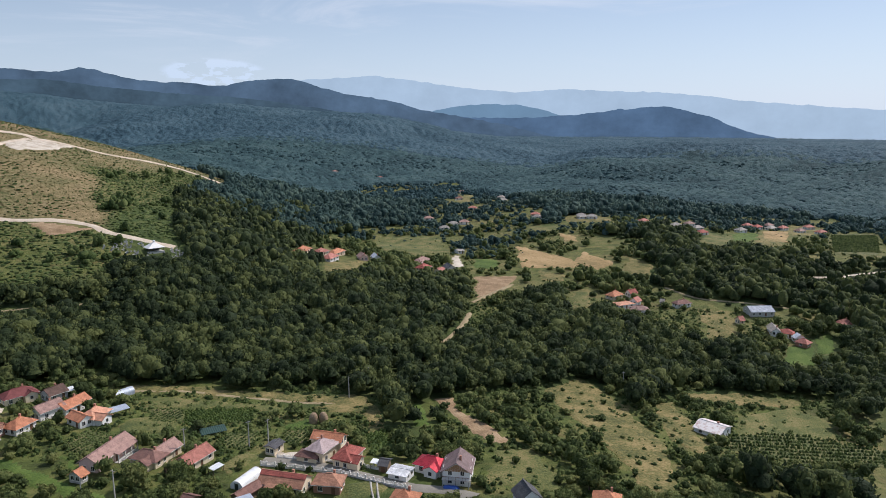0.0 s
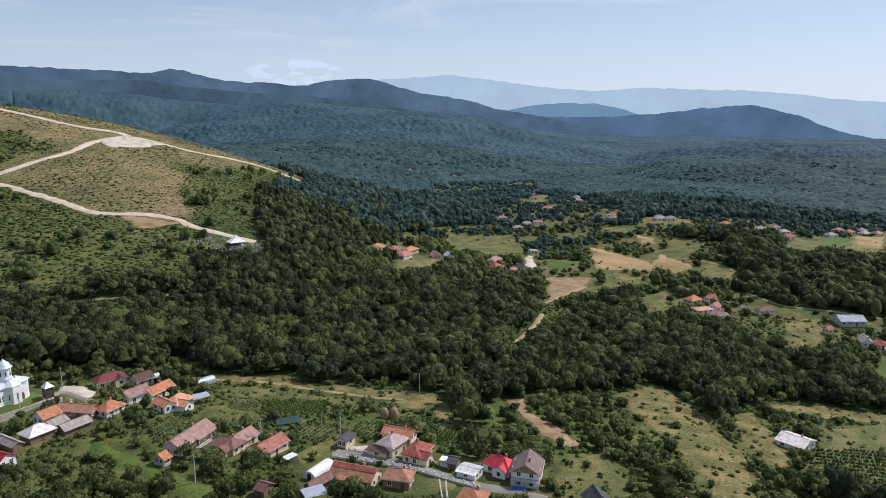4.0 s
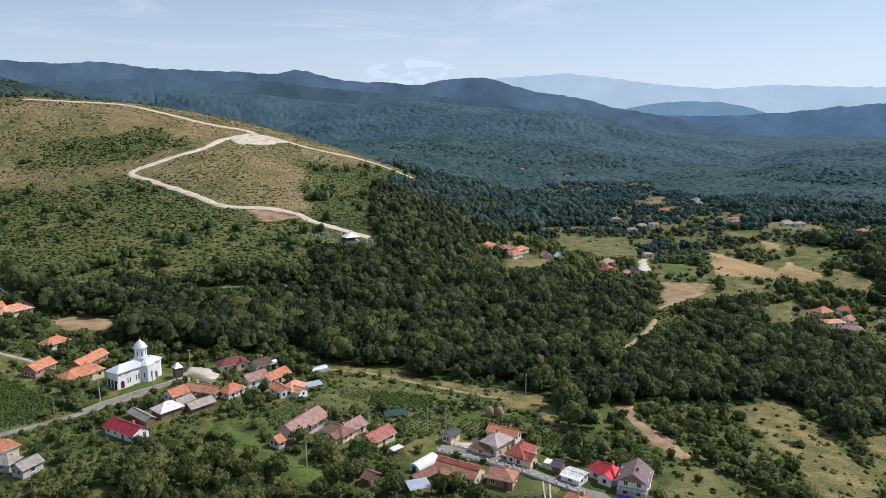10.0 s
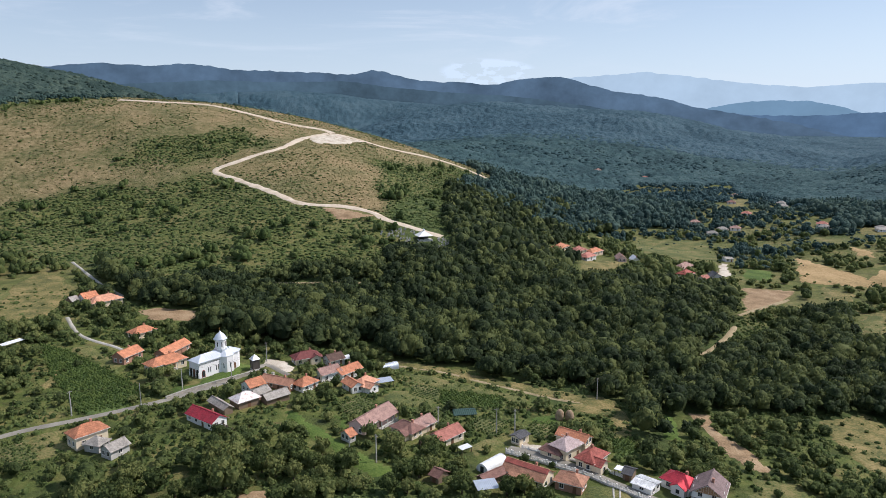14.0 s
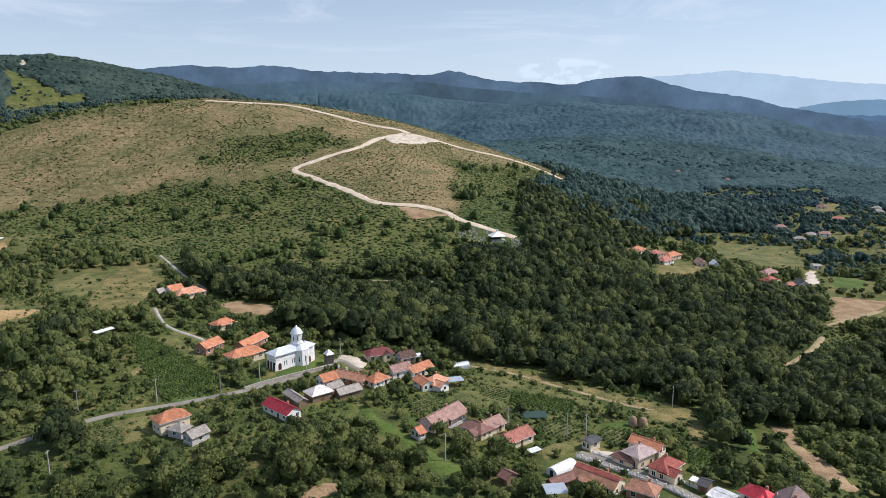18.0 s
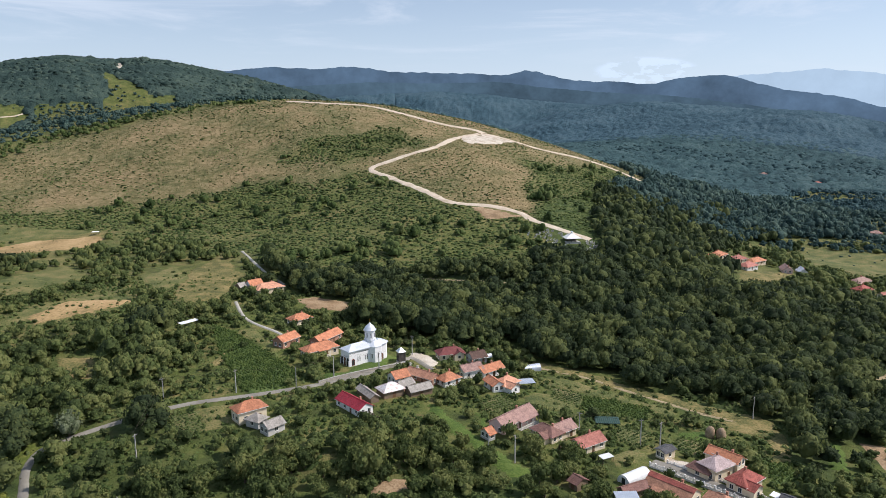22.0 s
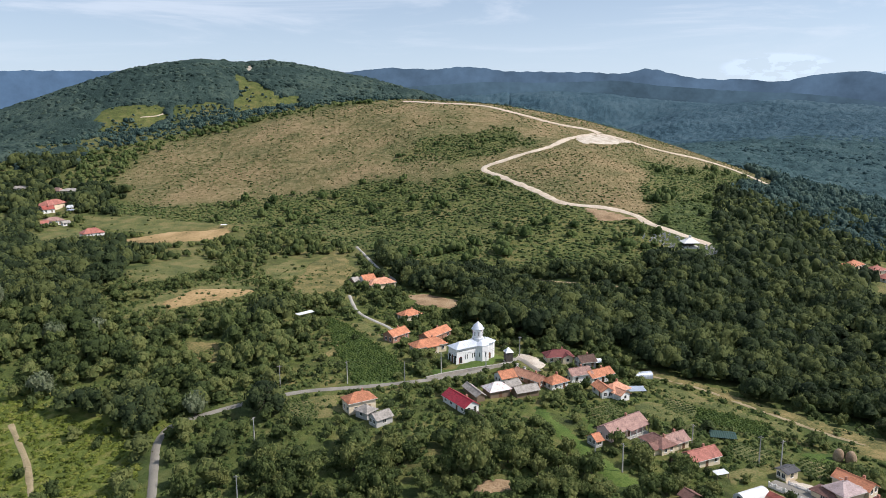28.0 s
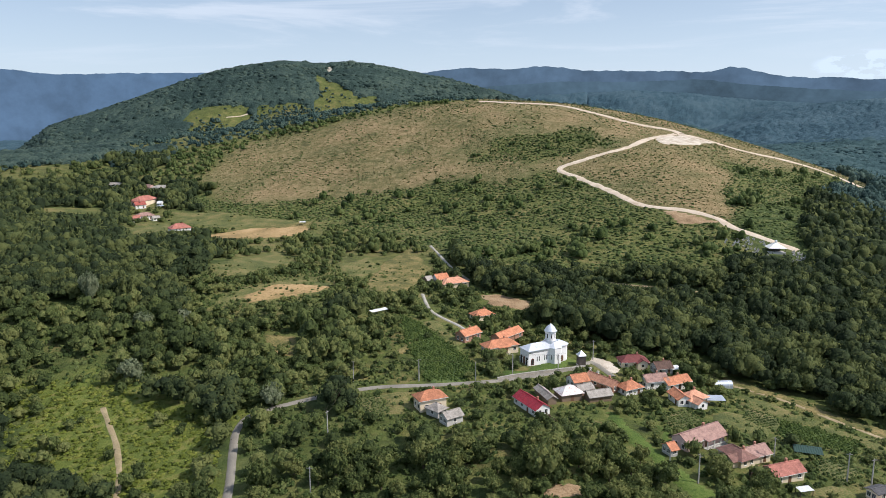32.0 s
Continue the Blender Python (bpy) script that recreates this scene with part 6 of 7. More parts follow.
def lathe(profile, n, x=0.0, y=0.0):
    pts = [(x + r * math.cos(2 * math.pi * k / n), y + r * math.sin(2 * math.pi * k / n), z) for r, z in profile for k in range(n)]
    faces = [(i * n + k, i * n + (k + 1) % n, (i + 1) * n + (k + 1) % n, (i + 1) * n + k) for i in range(len(profile) - 1) for k in range(n)]
    return solid(pts, faces + [tuple(range(n))[::-1], tuple(range((len(profile) - 1) * n, len(profile) * n))])


church = new("church")
CZ = float(height(-70.3, 265.7)) - 0.3
church.matrix_world = pose(-70.3, 265.7, CZ, 0, 0, 49) @ Matrix.Diagonal((0.87, 0.87, 1.03, 1))
tagged(church, "white Orthodox church with a domed octagonal tower and pale tin roof", "church")
CL, CW, EAVE = 10.6, 3.5, 6.4
nave = part("wall", boxed(-CL, CL - 2.2, -CW, CW, -1.5, EAVE), CHURCH_WALL, church, "white plastered walls")
TX = 3.7
apse_plan = [(TX - 3.4, 0), (TX - 3.4, -CW - 0.02), (TX - 1.7, -CW - 2.2), (TX + 1.7, -CW - 2.2), (TX + 3.4, -CW - 0.02), (TX + 3.4, 0)]
part("side_apse", prism(apse_plan[::-1], -1.5, EAVE + 0.02), CHURCH_WALL, church, "white faceted side apse")
part("side_apse", prism([(p[0], -p[1]) for p in apse_plan], -1.5, EAVE + 0.02), CHURCH_WALL, church, "white faceted side apse")
east = [(CL - 2.3, -3.1), (CL - 0.4, -2.9), (CL + 1.3, -1.4), (CL + 1.3, 1.4), (CL - 0.4, 2.9), (CL - 2.3, 3.1)]
part("east_apse", prism(east, -1.5, EAVE - 0.03), CHURCH_WALL, church, "white faceted east apse")
O = 0.5
nave_roof = part("roof", solid([(-CL - O, -CW - O, EAVE), (CL - 1.7, -CW - O, EAVE), (CL - 1.7, CW + O, EAVE), (-CL - O, CW + O, EAVE), (-CL - O, -CW - O, EAVE + 0.18), (CL - 1.7, -CW - O, EAVE + 0.18), (CL - 1.7, CW + O, EAVE + 0.18), (-CL - O, CW + O, EAVE + 0.18), (-CL + 3.6, 0, EAVE + 2.1), (CL - 5.2, 0, EAVE + 2.1)],
                 [(3, 2, 1, 0), (0, 1, 5, 4), (1, 2, 6, 5), (2, 3, 7, 6), (3, 0, 4, 7), (4, 5, 9, 8), (6, 7, 8, 9), (5, 6, 9), (7, 4, 8)]), CHURCH_ROOF, church, "pale bluish tin roof")
part("apse_roof", tent([(TX - 3.4, -1.5), (TX - 3.4, -CW - 0.02), (TX - 1.7, -CW - 2.2), (TX + 1.7, -CW - 2.2), (TX + 3.4, -CW - 0.02), (TX + 3.4, -1.5)], EAVE + 0.06, (TX, -2.0, EAVE + 2.3)), CHURCH_ROOF, nave_roof)
part("apse_roof", tent([(TX + 3.4, 1.5), (TX + 3.4, CW + 0.02), (TX + 1.7, CW + 2.2), (TX - 1.7, CW + 2.2), (TX - 3.4, CW + 0.02), (TX - 3.4, 1.5)], EAVE + 0.06, (TX, 2.0, EAVE + 2.3)), CHURCH_ROOF, nave_roof)
part("apse_roof", tent([(CL - 4.5, -3.8), (CL - 0.6, -3.5), (CL + 1.5, -1.8), (CL + 1.5, 1.8), (CL - 0.6, 3.5), (CL - 4.5, 3.8)], EAVE + 0.03, (CL - 3.2, 0, EAVE + 2.0)), CHURCH_ROOF, nave_roof)
for k in range(22):
    u = -CL - O + (k + 0.5) * (2 * CL - 1.2 + O) / 22
    for s in (-1, 1):
        part("roof_seam", solid([(u - 0.03, s * (CW + O), EAVE + 0.19), (u + 0.03, s * (CW + O), EAVE + 0.19), (u + 0.03, s * 1.2, EAVE + 1.62 if abs(u) < 6 else EAVE + 0.9), (u - 0.03, s * 1.2, EAVE + 1.62 if abs(u) < 6 else EAVE + 0.9), (u, s * (CW + O), EAVE + 0.26), (u, s * 1.2, EAVE + 1.69 if abs(u) < 6 else EAVE + 0.97)], [(0, 1, 2, 3), (0, 4, 5, 3), (1, 4, 5, 2), (0, 1, 4), (2, 3, 5)]), CHURCH_ROOF, nave_roof)
part("cornice", boxed(-CL - 0.14, CL - 2.1, -CW - 0.14, CW + 0.14, EAVE - 0.34, EAVE - 0.05), CHURCH_WALL, nave)
part("plinth", boxed(-CL - 0.12, CL - 2.1, -CW - 0.12, CW + 0.12, -1.5, 0.35), WALL_MATS["grey"], nave, "grey stone plinth")
for s in (-1, 1):
    for k in range(26):
        u = -CL + 0.5 + k * 0.52
        if abs(u - TX) > 3.6 and u < CL - 2.4:
            # no recess is cut: a dark plate stands in for the niche's shade
            part("niche_shade", arch(0.26, 0.42, 0.03, pose(u, s * CW, EAVE - 0.95, 0, 0, 0 if s < 0 else 180)), GLASS, nave)
    for u in (-6.0, -4.9, -2.0, -0.9):
        w = part("window", arch(0.62, 2.2, 0.05, pose(u, s * CW, 1.9, 0, 0, 0 if s < 0 else 180)), CHURCH_WALL, church)
        part("pane", arch(0.38, 1.9, 0.08, pose(u, s * CW, 2.05, 0, 0, 0 if s < 0 else 180)), GLASS, w)
    w = part("window", arch(1.7, 2.7, 0.06, pose(-8.5, s * CW, 0.8, 0, 0, 0 if s < 0 else 180)), RED_FRAME, church, "arched window with a red frame")
    part("pane", arch(1.25, 2.3, 0.1, pose(-8.5, s * CW, 1.0, 0, 0, 0 if s < 0 else 180)), GLASS, w)
    for dx, dy, turn in ((0, -2.2, 0), (-2.55, -1.1, -52), (2.55, -1.1, 52)):
        m = pose(TX + dx, s * (CW - dy), 1.9, 0, 0, turn if s < 0 else 180 - turn)
        w = part("window", arch(0.62, 2.2, 0.06, m), CHURCH_WALL, church)
        part("pane", arch(0.38, 1.9, 0.10, m @ Matrix.Translation((0, 0, 0.15))), GLASS, w)
w = part("door", arch(1.5, 2.6, 0.08, pose(TX + 3.75, -CW, 0.2, 0, 0, 0)), DOOR_WOOD, church, "dark arched side door")
for v in (-2.3, 0, 2.3):
    w = part("porch_arch", arch(1.7, 3.6, 0.08, pose(-CL, v, 0.3, 0, 0, -90)), GLASS if v else DOOR_WOOD, church)
for v in (-3.3, -1.15, 1.15, 3.3):
    part("porch_column", lathe([(0.24, -0.5), (0.24, 0.3), (0.17, 0.4), (0.17, 2.6), (0.26, 2.8), (0.26, 3.0)], 8, -CL - 0.22, v), CHURCH_WALL, church)
part("step", boxed(-CL - 1.3, -CL, -1.6, 1.6, -1.2, 0.1), WALL_MATS["grey"], church, "grey stone step")
# tower
TOWER_X = 3.3
tower = part("tower", prism(ring(12, 2.4, TOWER_X, 0), EAVE + 0.8, EAVE + 6.0), CHURCH_WALL, church, "white drum of the tower")
part("tower_base", prism(ring(8, 2.9, TOWER_X, 0, math.pi / 8), EAVE + 0.8, EAVE + 2.4), CHURCH_ROOF, tower)
part("tower_cornice", prism(ring(16, 2.7, TOWER_X, 0), EAVE + 5.55, EAVE + 5.95), CHURCH_WALL, tower)
part("dome", lathe([(3.05, EAVE + 5.9), (3.05, EAVE + 6.05), (2.6, EAVE + 6.35), (2.35, EAVE + 6.9), (1.85, EAVE + 7.5), (1.1, EAVE + 8.05), (0.5, EAVE + 8.45), (0.22, EAVE + 8.8), (0.2, EAVE + 9.0)], 16, TOWER_X, 0), CHURCH_ROOF, tower, "pale tin dome", True)
cross = part("cross", boxed(TOWER_X - 0.05, TOWER_X + 0.05, -0.05, 0.05, EAVE + 8.9, EAVE + 10.4), GOLD, tower, "gilded cross")
part("cross_arm", boxed(TOWER_X - 0.04, TOWER_X + 0.04, -0.42, 0.42, EAVE + 9.75, EAVE + 9.86), GOLD, cross)
for k in range(8):
    a = k * 45 + 22.5
    m = pose(TOWER_X, 0, EAVE + 3.2, 0, 0, a) @ Matrix.Translation((0, -2.36, 0))
    w = part("window", arch(0.72, 2.0, 0.06, m), CHURCH_WALL, tower)
    part("pane", arch(0.42, 1.75, 0.1, m @ Matrix.Translation((0, 0, 0.12))), GLASS, w)

# bell tower of dark boards beside the church
OLD_WOOD = material("old_boards", shades((0.10, 0.085, 0.075), 0.3), 0.9, 0.1, 0.85, bump=0.3, stretch=(3, 3, 0.3))
bell = new("bell_tower")
bell.matrix_world = pose(-56.0, 269.0, float(height(-56.0, 269.0)), 0, 0, 35) @ Matrix.Diagonal((0.78, 0.78, 1, 1))
tagged(bell, "small dark wooden bell tower with a white pyramid roof", "bell tower")
part("plinth", boxed(-1.9, 1.9, -1.9, 1.9, -0.8, 0.5), WALL_MATS["grey"], bell, "grey stone plinth")
core = part("chamber", boxed(-1.6, 1.6, -1.6, 1.6, 0.5, 4.2), OLD_WOOD, bell)
for sx in (-1, 1):
    for sy in (-1, 1):
        part("corner_post", boxed(sx * 1.65 - 0.14, sx * 1.65 + 0.14, sy * 1.65 - 0.14, sy * 1.65 + 0.14, 0.5, 4.4), OLD_WOOD, bell)
for k in range(4):
    m = pose(0, 0, 0, 0, 0, 90 * k)
    for q in range(7):
        part("board", boxed(-1.4 + q * 0.41, -1.04 + q * 0.41, -1.66, -1.6, 0.5, 4.15, m=m), OLD_WOOD, core)
part("roof", tent([(-2.0, -2.0), (2.0, -2.0), (2.0, 2.0), (-2.0, 2.0)], 4.3, (0, 0, 6.3), 0.12, 1.05), CHURCH_ROOF, bell, "white tin pyramid roof")

# hillside cemetery with its open chapel
chapel = new("chapel")
chapel.matrix_world = pose(18.1, 467.0, float(height(18.1, 467.0)), 0, 0, 18)
tagged(chapel, "open cemetery chapel under a broad white tent roof", "chapel")
top = part("roof", tent([(-5.2, -4.4), (5.2, -4.4), (5.2, 4.4), (-5.2, 4.4)], 2.5, (0, 0, 6.0), 0.15, 1.0), WALL_MATS["white"], chapel, "white sheet roof")
part("lantern", prism(ring(6, 0.7), 5.4, 6.4), WALL_MATS["white"], top)
part("lantern_roof", tent(ring(6, 0.8), 6.4, (0, 0, 7.3)), CHURCH_ROOF, top)
part("floor_slab", boxed(-4.8, 4.8, -4.0, 4.0, -1.6, 0.2), WALL_MATS["grey"], chapel)
part("back_wall", boxed(-3.4, 3.4, 1.4, 1.7, 0.2, 2.6), OLD_WOOD, chapel)
for sx in (-1, -0.33, 0.33, 1):
    for sy in (-1, 1):
        part("post", boxed(sx * 4.4 - 0.12, sx * 4.4 + 0.12, sy * 3.6 - 0.12, sy * 3.6 + 0.12, 0.2, 2.55), OLD_WOOD, chapel)
MARBLE = material("grave_stone", shades((0.42, 0.41, 0.39), 0.25), 0.8, 0.1, 0.6, bump=0.1, per_piece=0.3)
grave = new("grave")
tagged(grave, "pale stone grave with a cross in the hillside cemetery", "grave", "graves of the cemetery")
part("slab", boxed(-0.6, 0.6, -1.1, 1.1, -0.5, 0.35), MARBLE, grave)
part("headstone", boxed(-0.45, 0.45, 1.0, 1.2, 0.3, 1.1), MARBLE, grave)
upright = part("cross", boxed(-0.08, 0.08, 1.03, 1.17, 1.1, 1.9), MARBLE, grave)
part("cross_arm", boxed(-0.32, 0.32, 1.04, 1.16, 1.45, 1.6), MARBLE, upright)
rng = np.random.RandomState(91)
YARD = [(-13, 473), (4, 484), (20, 476), (40, 467), (25, 451), (-2, 461)]
spots = [(px, py) for px, py in zip(rng.uniform(-13, 40, 300), rng.uniform(450, 486, 300)) if inside(np.array([px]), np.array([py]), YARD)[0] and not (9 < px < 27 and 460 < py < 474)][:72]
for k, (px, py) in enumerate(spots):
    m = pose(px, py, float(height(px, py)) + 0.15, 0, 0, 200 + rng.uniform(-12, 12)) @ Matrix.Diagonal((*[rng.uniform(0.6, 1.0)] * 3, 1))
    if k == 0:
        grave.matrix_world = m
    else:
        copy = copy_thing(grave, m)
        copy.scale = m.to_scale()


# ---- smaller things of the village ----
HAY = material("hay", [(0.20, 0.14, 0.085), (0.30, 0.215, 0.14), (0.40, 0.30, 0.20)], 1.2, 0.15, 0.95, bump=0.6)
PLASTIC = material("white_foil", shades((0.72, 0.74, 0.75), 0.08), 1.5, 0.2, 0.35, bump=0.1, spec=0.5)
POLE_MAT = material("pole_concrete", shades((0.36, 0.35, 0.33), 0.15), 1.0, 0.1, 0.9, bump=0.1)
TEAL = material("green_net", shades((0.03, 0.065, 0.055), 0.2), 1.0, 0.2, 0.8, bump=0.2)
BLUE_TIN = material("blue_grey_sheet", shades((0.42, 0.47, 0.54), 0.12), 1.5, 0.2, 0.45, metal=0.3, bump=0.1)
FENCE_WHITE = material("fence_render", shades((0.70, 0.68, 0.65), 0.1), 1.5, 0.1, 0.85, bump=0.1)
STONE = material("wall_stone", shades((0.36, 0.33, 0.28), 0.25), 1.2, 0.15, 0.95, bump=0.4)


def spot(px, py, turn=0.0, lift=0.0):
    return pose(px, py, float(height(px, py)) + lift, 0, 0, turn)


# haystacks round a pole
for px, py, k in ((54.2, 222.5, 0), (57.4, 222.0, 1)):
    stack = new("haystack")
    stack.matrix_world = spot(px, py, 40 * k)
    tagged(stack, "weathered brown haystack on a dry grass strip", "haystack", "haystacks on the field")
    bm = lathe([(1.35, -0.3), (1.6, 0.5), (1.72, 1.3), (1.62, 2.2), (1.3, 3.0), (0.8, 3.55), (0.25, 3.8)], 14)
    for v in bm.verts:
        f = 0.9 + 0.2 * noise.noise(v.co * 0.9 + Vector((k * 9, 0, 0)))
        v.co.x, v.co.y = v.co.x * f, v.co.y * f
    part("hay_body", bm, HAY, stack, "", True)
    part("pole", boxed(-0.05, 0.05, -0.05, 0.05, 3.6, 4.1), BARK, stack)

# foil tunnels
for px, py, turn, half, rad, mat, words in ((26.1, 185.0, 42, 4.4, 2.1, PLASTIC, "arched white foil greenhouse tunnel beside a long house"), (-3.8, 276.0, 30, 3.6, 1.8, BLUE_TIN, "small greyish blue foil greenhouse by the field")):
    tunnel = new("greenhouse")
    tunnel.matrix_world = spot(px, py, turn)
    tagged(tunnel, words, "greenhouse")
    arc = [(rad * math.cos(math.pi * k / 12), 0.7 + rad * 0.95 * math.sin(math.pi * k / 12)) for k in range(13)]
    arc = [(rad, -0.4)] + arc + [(-rad, -0.4)]
    bm = solid([(x_, y_, z_) for x_ in (-half, half) for y_, z_ in arc], [tuple(range(15))[::-1], tuple(range(15, 30))] + [(k, k + 1, 16 + k, 15 + k) for k in range(14)])
    skin = part("foil_cover", bm, mat, tunnel, "", False)
    for k in range(6):
        u = -half + (k + 0.02) * 2 * half / 5.05
        rib = solid([(u + dx, y_ * 1.012, z_ * 1.012 + 0.01) for dx in (-0.05, 0.05) for y_, z_ in arc], [(q, q + 1, 16 + q, 15 + q) for q in range(14)])
        part("rib", rib, FENCE_WHITE, tunnel)
    part("door", boxed(-half - 0.05, -half + 0.02, -0.6, 0.6, 0.0, 2.0), GLASS, tunnel, "dark end opening")

# low roofs, nets and sheets
for px, py, turn, a, b, h, mat, name, words in ((-157.3, 288.5, 62, 4.6, 1.6, 2.0, PLASTIC, "shelter", "long low shelter with a white corrugated roof"), (22.5, 170.8, 10, 3.0, 2.4, 2.4, BLUE_TIN, "lean_to", "open lean-to with a bluish sheet roof"),
                                                (33.5, 176.5, -30, 2.2, 1.4, 2.3, PLASTIC, "awning", "white awning at a long house"), (22.2, 226.5, 4, 4.0, 2.4, 0.9, TEAL, "shade_net", "dark green shade net over a garden plot"),
                                                (-5.5, 254.5, 20, 3.2, 2.2, 2.5, BLUE_TIN, "carport", "grey sheet carport beside the tiled houses"), (-22.0, 281.5, 30, 2.8, 2.0, 2.3, PLASTIC, "carport", "pale sheet carport behind a house"),
                                                (62.0, 180.0, -40, 1.9, 1.3, 2.2, PLASTIC, "awning", "small white awning in a yard"), (19.2, 195.0, 35, 2.0, 1.2, 1.9, PLASTIC, "shelter", "low white shelter beside a house"),
                                                (-491, 491, 30, 3.0, 2.4, 3.0, BLUE_TIN, "carport", "pale grey carport by the hamlet"), (-333, 484, 20, 2.4, 1.8, 2.6, PLASTIC, "shelter", "white shelter at the edge of the plots")):
    roofed = new(name)
    roofed.matrix_world = spot(px, py, turn)
    tagged(roofed, words, name.replace("_", " "))
    n = 24
    tilt = pose(0, 0, 0, 4, 0, 0)
    wave = [(-a + 2 * a * k / n, 0.06 * (k % 2)) for k in range(n + 1)]
    bm = solid([tilt @ Vector((u, v, h + dz + w)) for dz in (0, 0.05) for v in (-b, b) for u, w in wave],
               [(k, k + 1, n + 2 + k, n + 1 + k) for k in range(n)] + [(2 * n + 2 + k, 2 * n + 3 + k, 3 * n + 4 + k, 3 * n + 3 + k) for k in range(n)] + [(k, k + 1, 2 * n + 3 + k, 2 * n + 2 + k) for k in range(n)] + [(n + 1 + k, n + 2 + k, 3 * n + 4 + k, 3 * n + 3 + k) for k in range(n)])
    part("sheet_roof", bm, mat, roofed)
    for sx in (-1, 1):
        for sy in (-1, 1):
            part("post", boxed(sx * (a - 0.15) - 0.06, sx * (a - 0.15) + 0.06, sy * (b - 0.15) - 0.06, sy * (b - 0.15) + 0.06, -0.8, h + 0.02 + sy * b * 0.06), BARK, roofed)

# power poles
pole = new("power_pole")
tagged(pole, "slender pale concrete power pole with a crossarm", "power pole", "power poles of the village")
part("shaft", solid([(sx * w, sy * w, zz) for zz, w in ((-0.8, 0.17), (8.6, 0.09)) for sx, sy in ((-1, -1), (1, -1), (1, 1), (-1, 1))], [(3, 2, 1, 0), (4, 5, 6, 7), (0, 1, 5, 4), (1, 2, 6, 5), (2, 3, 7, 6), (3, 0, 4, 7)]), POLE_MAT, pole)
part("crossarm", boxed(-0.8, 0.8, -0.06, 0.06, 8.1, 8.22), POLE_MAT, pole)
for u in (-0.7, 0, 0.7):
    part("insulator", lathe([(0.05, 8.22), (0.08, 8.3), (0.05, 8.42)], 6, u, 0), GLASS, pole)
POLES = [(-128.4, 215.0), (-106.3, 224.5), (-116.9, 178.9), (-86.1, 230.0), (-61.2, 252.4), (-76.6, 244.2), (-53.1, 277.9), (30.8, 209.8), (36.5, 208.9), (73.0, 243.4), (83.9, 252.7), (-14.2, 188.1), (-6.7, 189.0), (12.3, 211.0), (181.0, 218.5), (-104.0, 149.6)]
for k, (px, py) in enumerate(POLES):
    m = spot(px, py, 35 + 23 * k)
    if k == 0:
        pole.matrix_world = m
    else:
        copy_thing(pole, m)


def wire(a, b, count=2):
    """Sagging power lines between two poles."""
    za, zb = float(height(*a)) + 8.45, float(height(*b)) + 8.45
    line = new("power_line")
    line.matrix_world = pose(a[0], a[1], za)
    tagged(line, "thin dark sagging power line between two poles", "power line", "power lines")
    d = Vector((b[0] - a[0], b[1] - a[1], zb - za))
    side = Vector((-d.y, d.x, 0)).normalized()
    for c in range(count):
        off = side * (0.7 * (c * 2 - 1))
        pts = [d * (k / 10) + off - Vector((0, 0, 1)) * 4 * d.length * 0.018 * (k / 10) * (1 - k / 10) for k in range(11)]
        bm = bmesh.new()
        rings = [[bm.verts.new(p + side * 0.02 * q[0] + Vector((0, 0, 0.02 * q[1]))) for q in ((1, 0), (-0.5, 0.87), (-0.5, -0.87))] for p in pts]
        for u, v in zip(rings, rings[1:]):
            for k in range(3):
                bm.faces.new((u[k], u[(k + 1) % 3], v[(k + 1) % 3], v[k]))
        part("wire", bm, BARK, line)


for i, j in ((2, 0), (0, 1), (1, 3), (3, 5), (5, 4), (4, 6), (7, 8), (8, 9), (9, 10), (11, 12), (12, 13), (13, 7)):
    wire(POLES[i], POLES[j])


def fence_line(points, name, words, panel, post, tall, gap=2.6):
    """A fence of posts and panels along a line on the ground."""
    p = spline(points, gap)
    home = new(name)
    home.matrix_world = spot(*p[0])
    tagged(home, words, "wall" if "wall" in name else "fence")
    inv = home.matrix_world.inverted()
    for a, b in zip(p, p[1:]):
        d = b - a
        n = math.hypot(*d)
        if n < 0.5:
            continue
        m = inv @ pose(a[0], a[1], float(height(*a)), 0, 0, math.degrees(math.atan2(d[1], d[0])))
        part("post", boxed(-0.16, 0.16, -0.16, 0.16, -0.6, tall + 0.2, m=m), post, home)
        part("panel", boxed(0.16, n - 0.16, -0.07, 0.07, -0.6, tall * 0.45, m=m), post, home)
        for q in range(3):
            part("rail", boxed(0.16, n - 0.16, -0.04, 0.04, tall * (0.55 + 0.17 * q), tall * (0.63 + 0.17 * q), m=m), panel, home)


fence_line([(31.5, 194.5), (40.0, 188.2), (51.0, 180.0), (58.0, 172.0), (66.0, 163.5)], "fence", "white rendered street fence with posts and rails", FENCE_WHITE, FENCE_WHITE, 1.5)
fence_line([(37.0, 198.0), (44.0, 193.4), (54.0, 186.6), (62.0, 178.6)], "fence", "low pale garden fence along the village street", FRAME, FENCE_WHITE, 1.1)
fence_line([(6.0, 199.5), (8.6, 204.2)], "fence", "tan wooden yard fence beside a house", material("fence_wood", shades((0.38, 0.25, 0.14), 0.2), 0.8, 0.1, 0.8, bump=0.2), BARK, 2.2, 1.6)
fence_line([(-55.5, 214.5), (-50.5, 209.5)], "fence", "brown wooden garden fence in front of a red-roofed house", BARK, BARK, 1.2, 2.0)

# stone wall below the church
wall_line = spline([(-80.0, 236.5), (-75.9, 241.8), (-69.2, 249.3), (-62.5, 256.4), (-54.6, 264.5)], 2.4)
retaining = new("retaining_wall")
retaining.matrix_world = spot(*wall_line[0])
tagged(retaining, "low grey stone retaining wall below the church lawn", "wall")
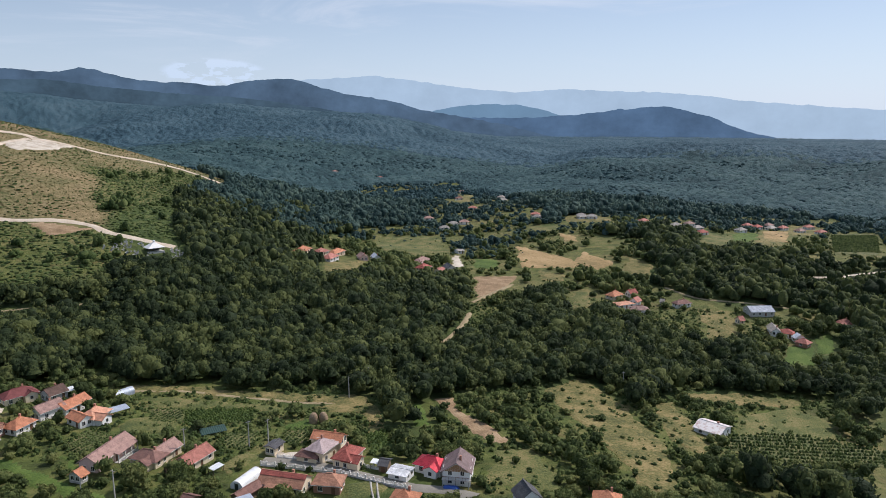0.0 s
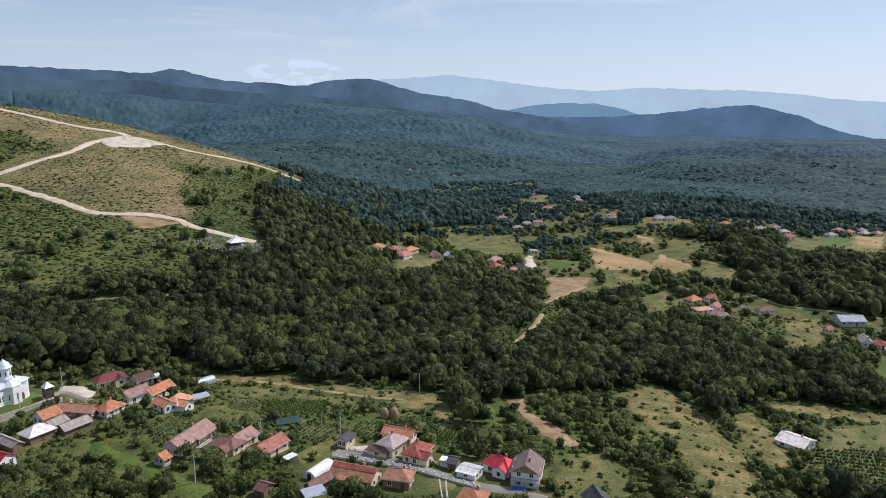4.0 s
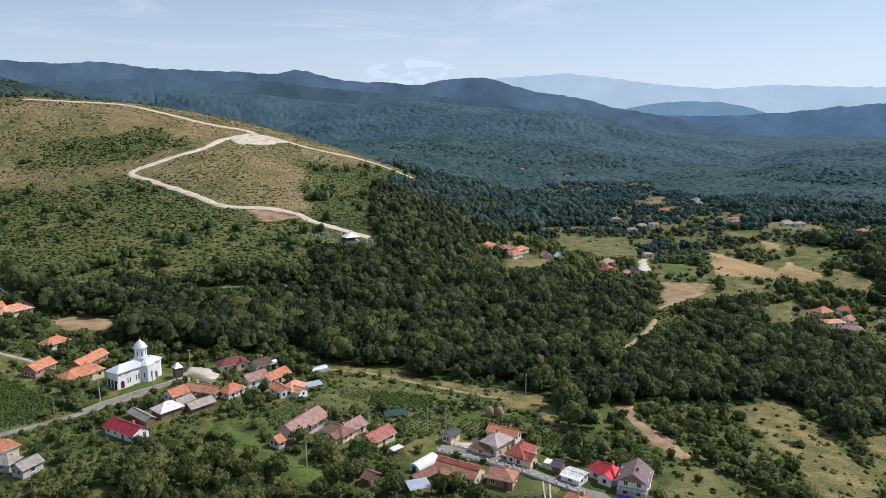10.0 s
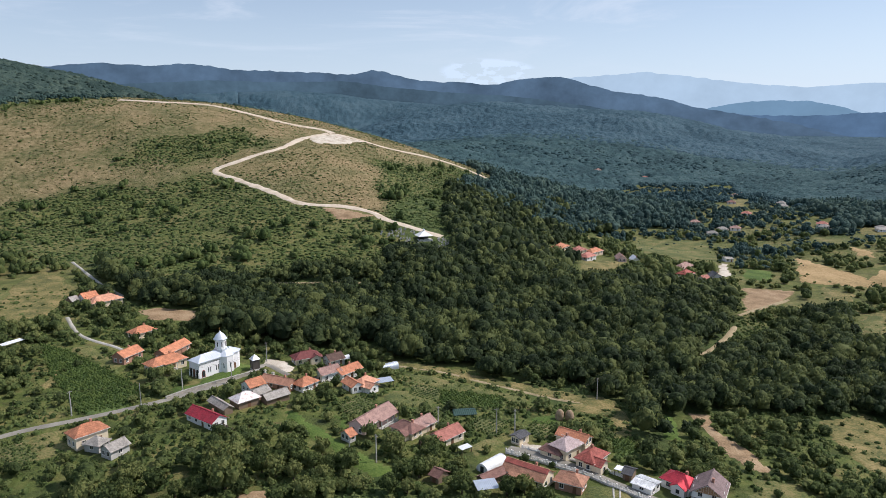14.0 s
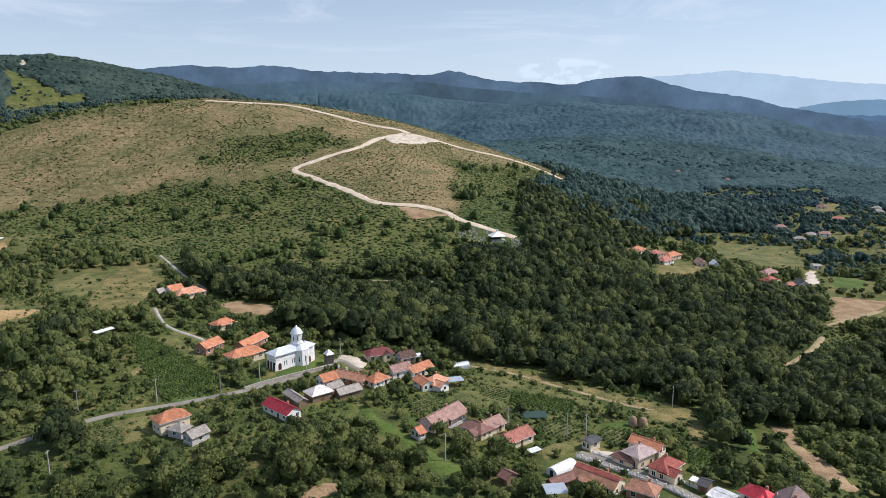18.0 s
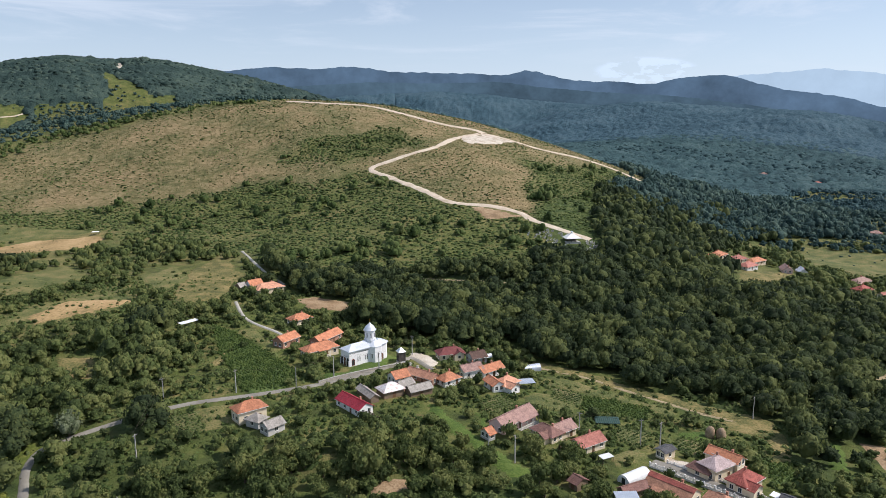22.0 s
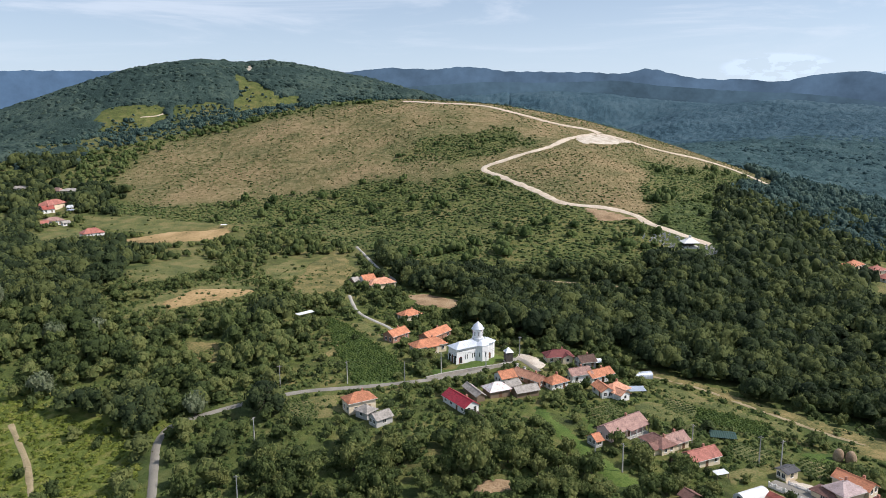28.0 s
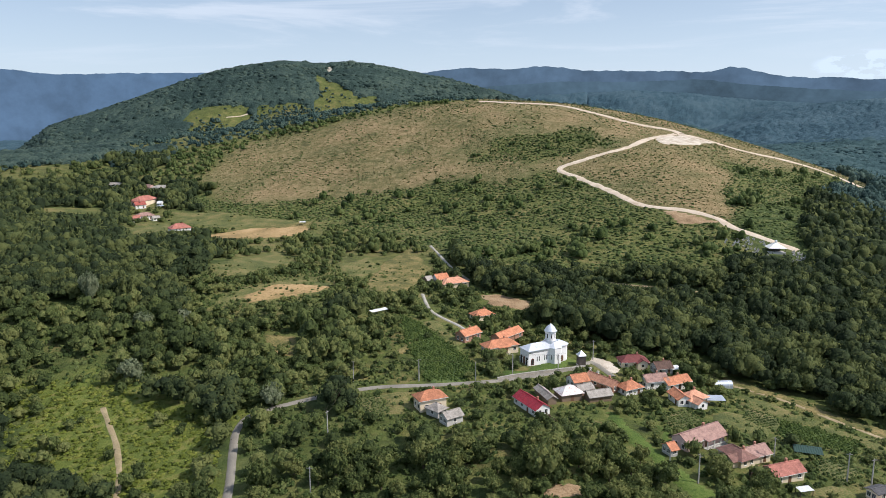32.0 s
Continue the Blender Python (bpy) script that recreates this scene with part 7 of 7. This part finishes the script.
inv = retaining.matrix_world.inverted()
for a, b in zip(wall_line, wall_line[1:]):
    d = b - a
    m = inv @ pose(a[0], a[1], float(height(*a)), 0, 0, math.degrees(math.atan2(d[1], d[0])))
    part("wall_block", boxed(0.02, math.hypot(*d) - 0.02, -0.25, 0.25, -0.6, 1.15, m=m), STONE, retaining)
    part("coping", boxed(0, math.hypot(*d), -0.32, 0.32, 1.15, 1.27, m=m), ROAD_MATS["concrete"], retaining)
# pillars of the church gate
for px, py in ((-51.0, 262.5), (-47.6, 260.0)):
    pillar = new("gate_pillar")
    pillar.matrix_world = spot(px, py, 52)
    tagged(pillar, "square pale gate pillar with a cap by the church road", "pillar", "gate pillars")
    part("shaft", boxed(-0.4, 0.4, -0.4, 0.4, -0.5, 2.0), FENCE_WHITE, pillar)
    part("cap", tent([(-0.5, -0.5), (0.5, -0.5), (0.5, 0.5), (-0.5, 0.5)], 2.0, (0, 0, 2.5)), STONE, pillar)

# pale willows in the wood
for k, (px, py, tall, wide) in enumerate(((-285.4, 237.3, 15.5, 5.6), (-146.8, 190.5, 8.5, 5.0), (-241.0, 226.0, 8.0, 4.8), (-212.0, 190.0, 9.0, 5.2), (-228.0, 236.0, 7.5, 4.4))):
    willow = new("tree")
    willow.matrix_world = spot(px, py, 70 * k)
    tagged(willow, "pale silvery willow standing in the green wood", "tree", "pale trees in the wood")
    t = new("trunk", TRUNK)
    t.parent, t.scale = willow, (tall, tall, tall * 0.8)
    me = NEAR_CROWNS[k].copy()
    me.materials[0] = PALE
    c = new("crown", me)
    c.parent, c.location, c.scale = willow, (0, 0, tall * 0.14), (wide, wide, tall * 0.88)

# blue tarpaulin over building goods before the tall house
row = HOUSES_STREET_END[0]
a = radians(row[2])
s = front_sign(row, True)
tx, ty = row[0] + s * (row[3] / 2 + 2.4) * math.cos(a) + 1.2 * math.sin(a), row[1] + s * (row[3] / 2 + 2.4) * math.sin(a) - 1.2 * math.cos(a)
cover_sheet = new("tarpaulin")
cover_sheet.matrix_world = spot(tx, ty, row[2])
tagged(cover_sheet, "crumpled blue tarpaulin over goods before a house", "tarpaulin")
BLUE_TARP = material("blue_tarpaulin", shades((0.03, 0.09, 0.34), 0.25), 0.8, 0.15, 0.45, bump=0.5)
grid = [(u, v, 1.0 * (1 - (u / 1.1) ** 4) * (1 - (v / 2.4) ** 6) + 0.16 * noise.noise(Vector((u * 2.1, v * 1.7, 3.0)))) for u in np.linspace(-1.1, 1.1, 9) for v in np.linspace(-2.4, 2.4, 17)]
part("sheet", solid(grid, [(i * 17 + j, i * 17 + j + 1, i * 17 + j + 18, i * 17 + j + 17) for i in range(8) for j in range(16)]), BLUE_TARP, cover_sheet, "", True)
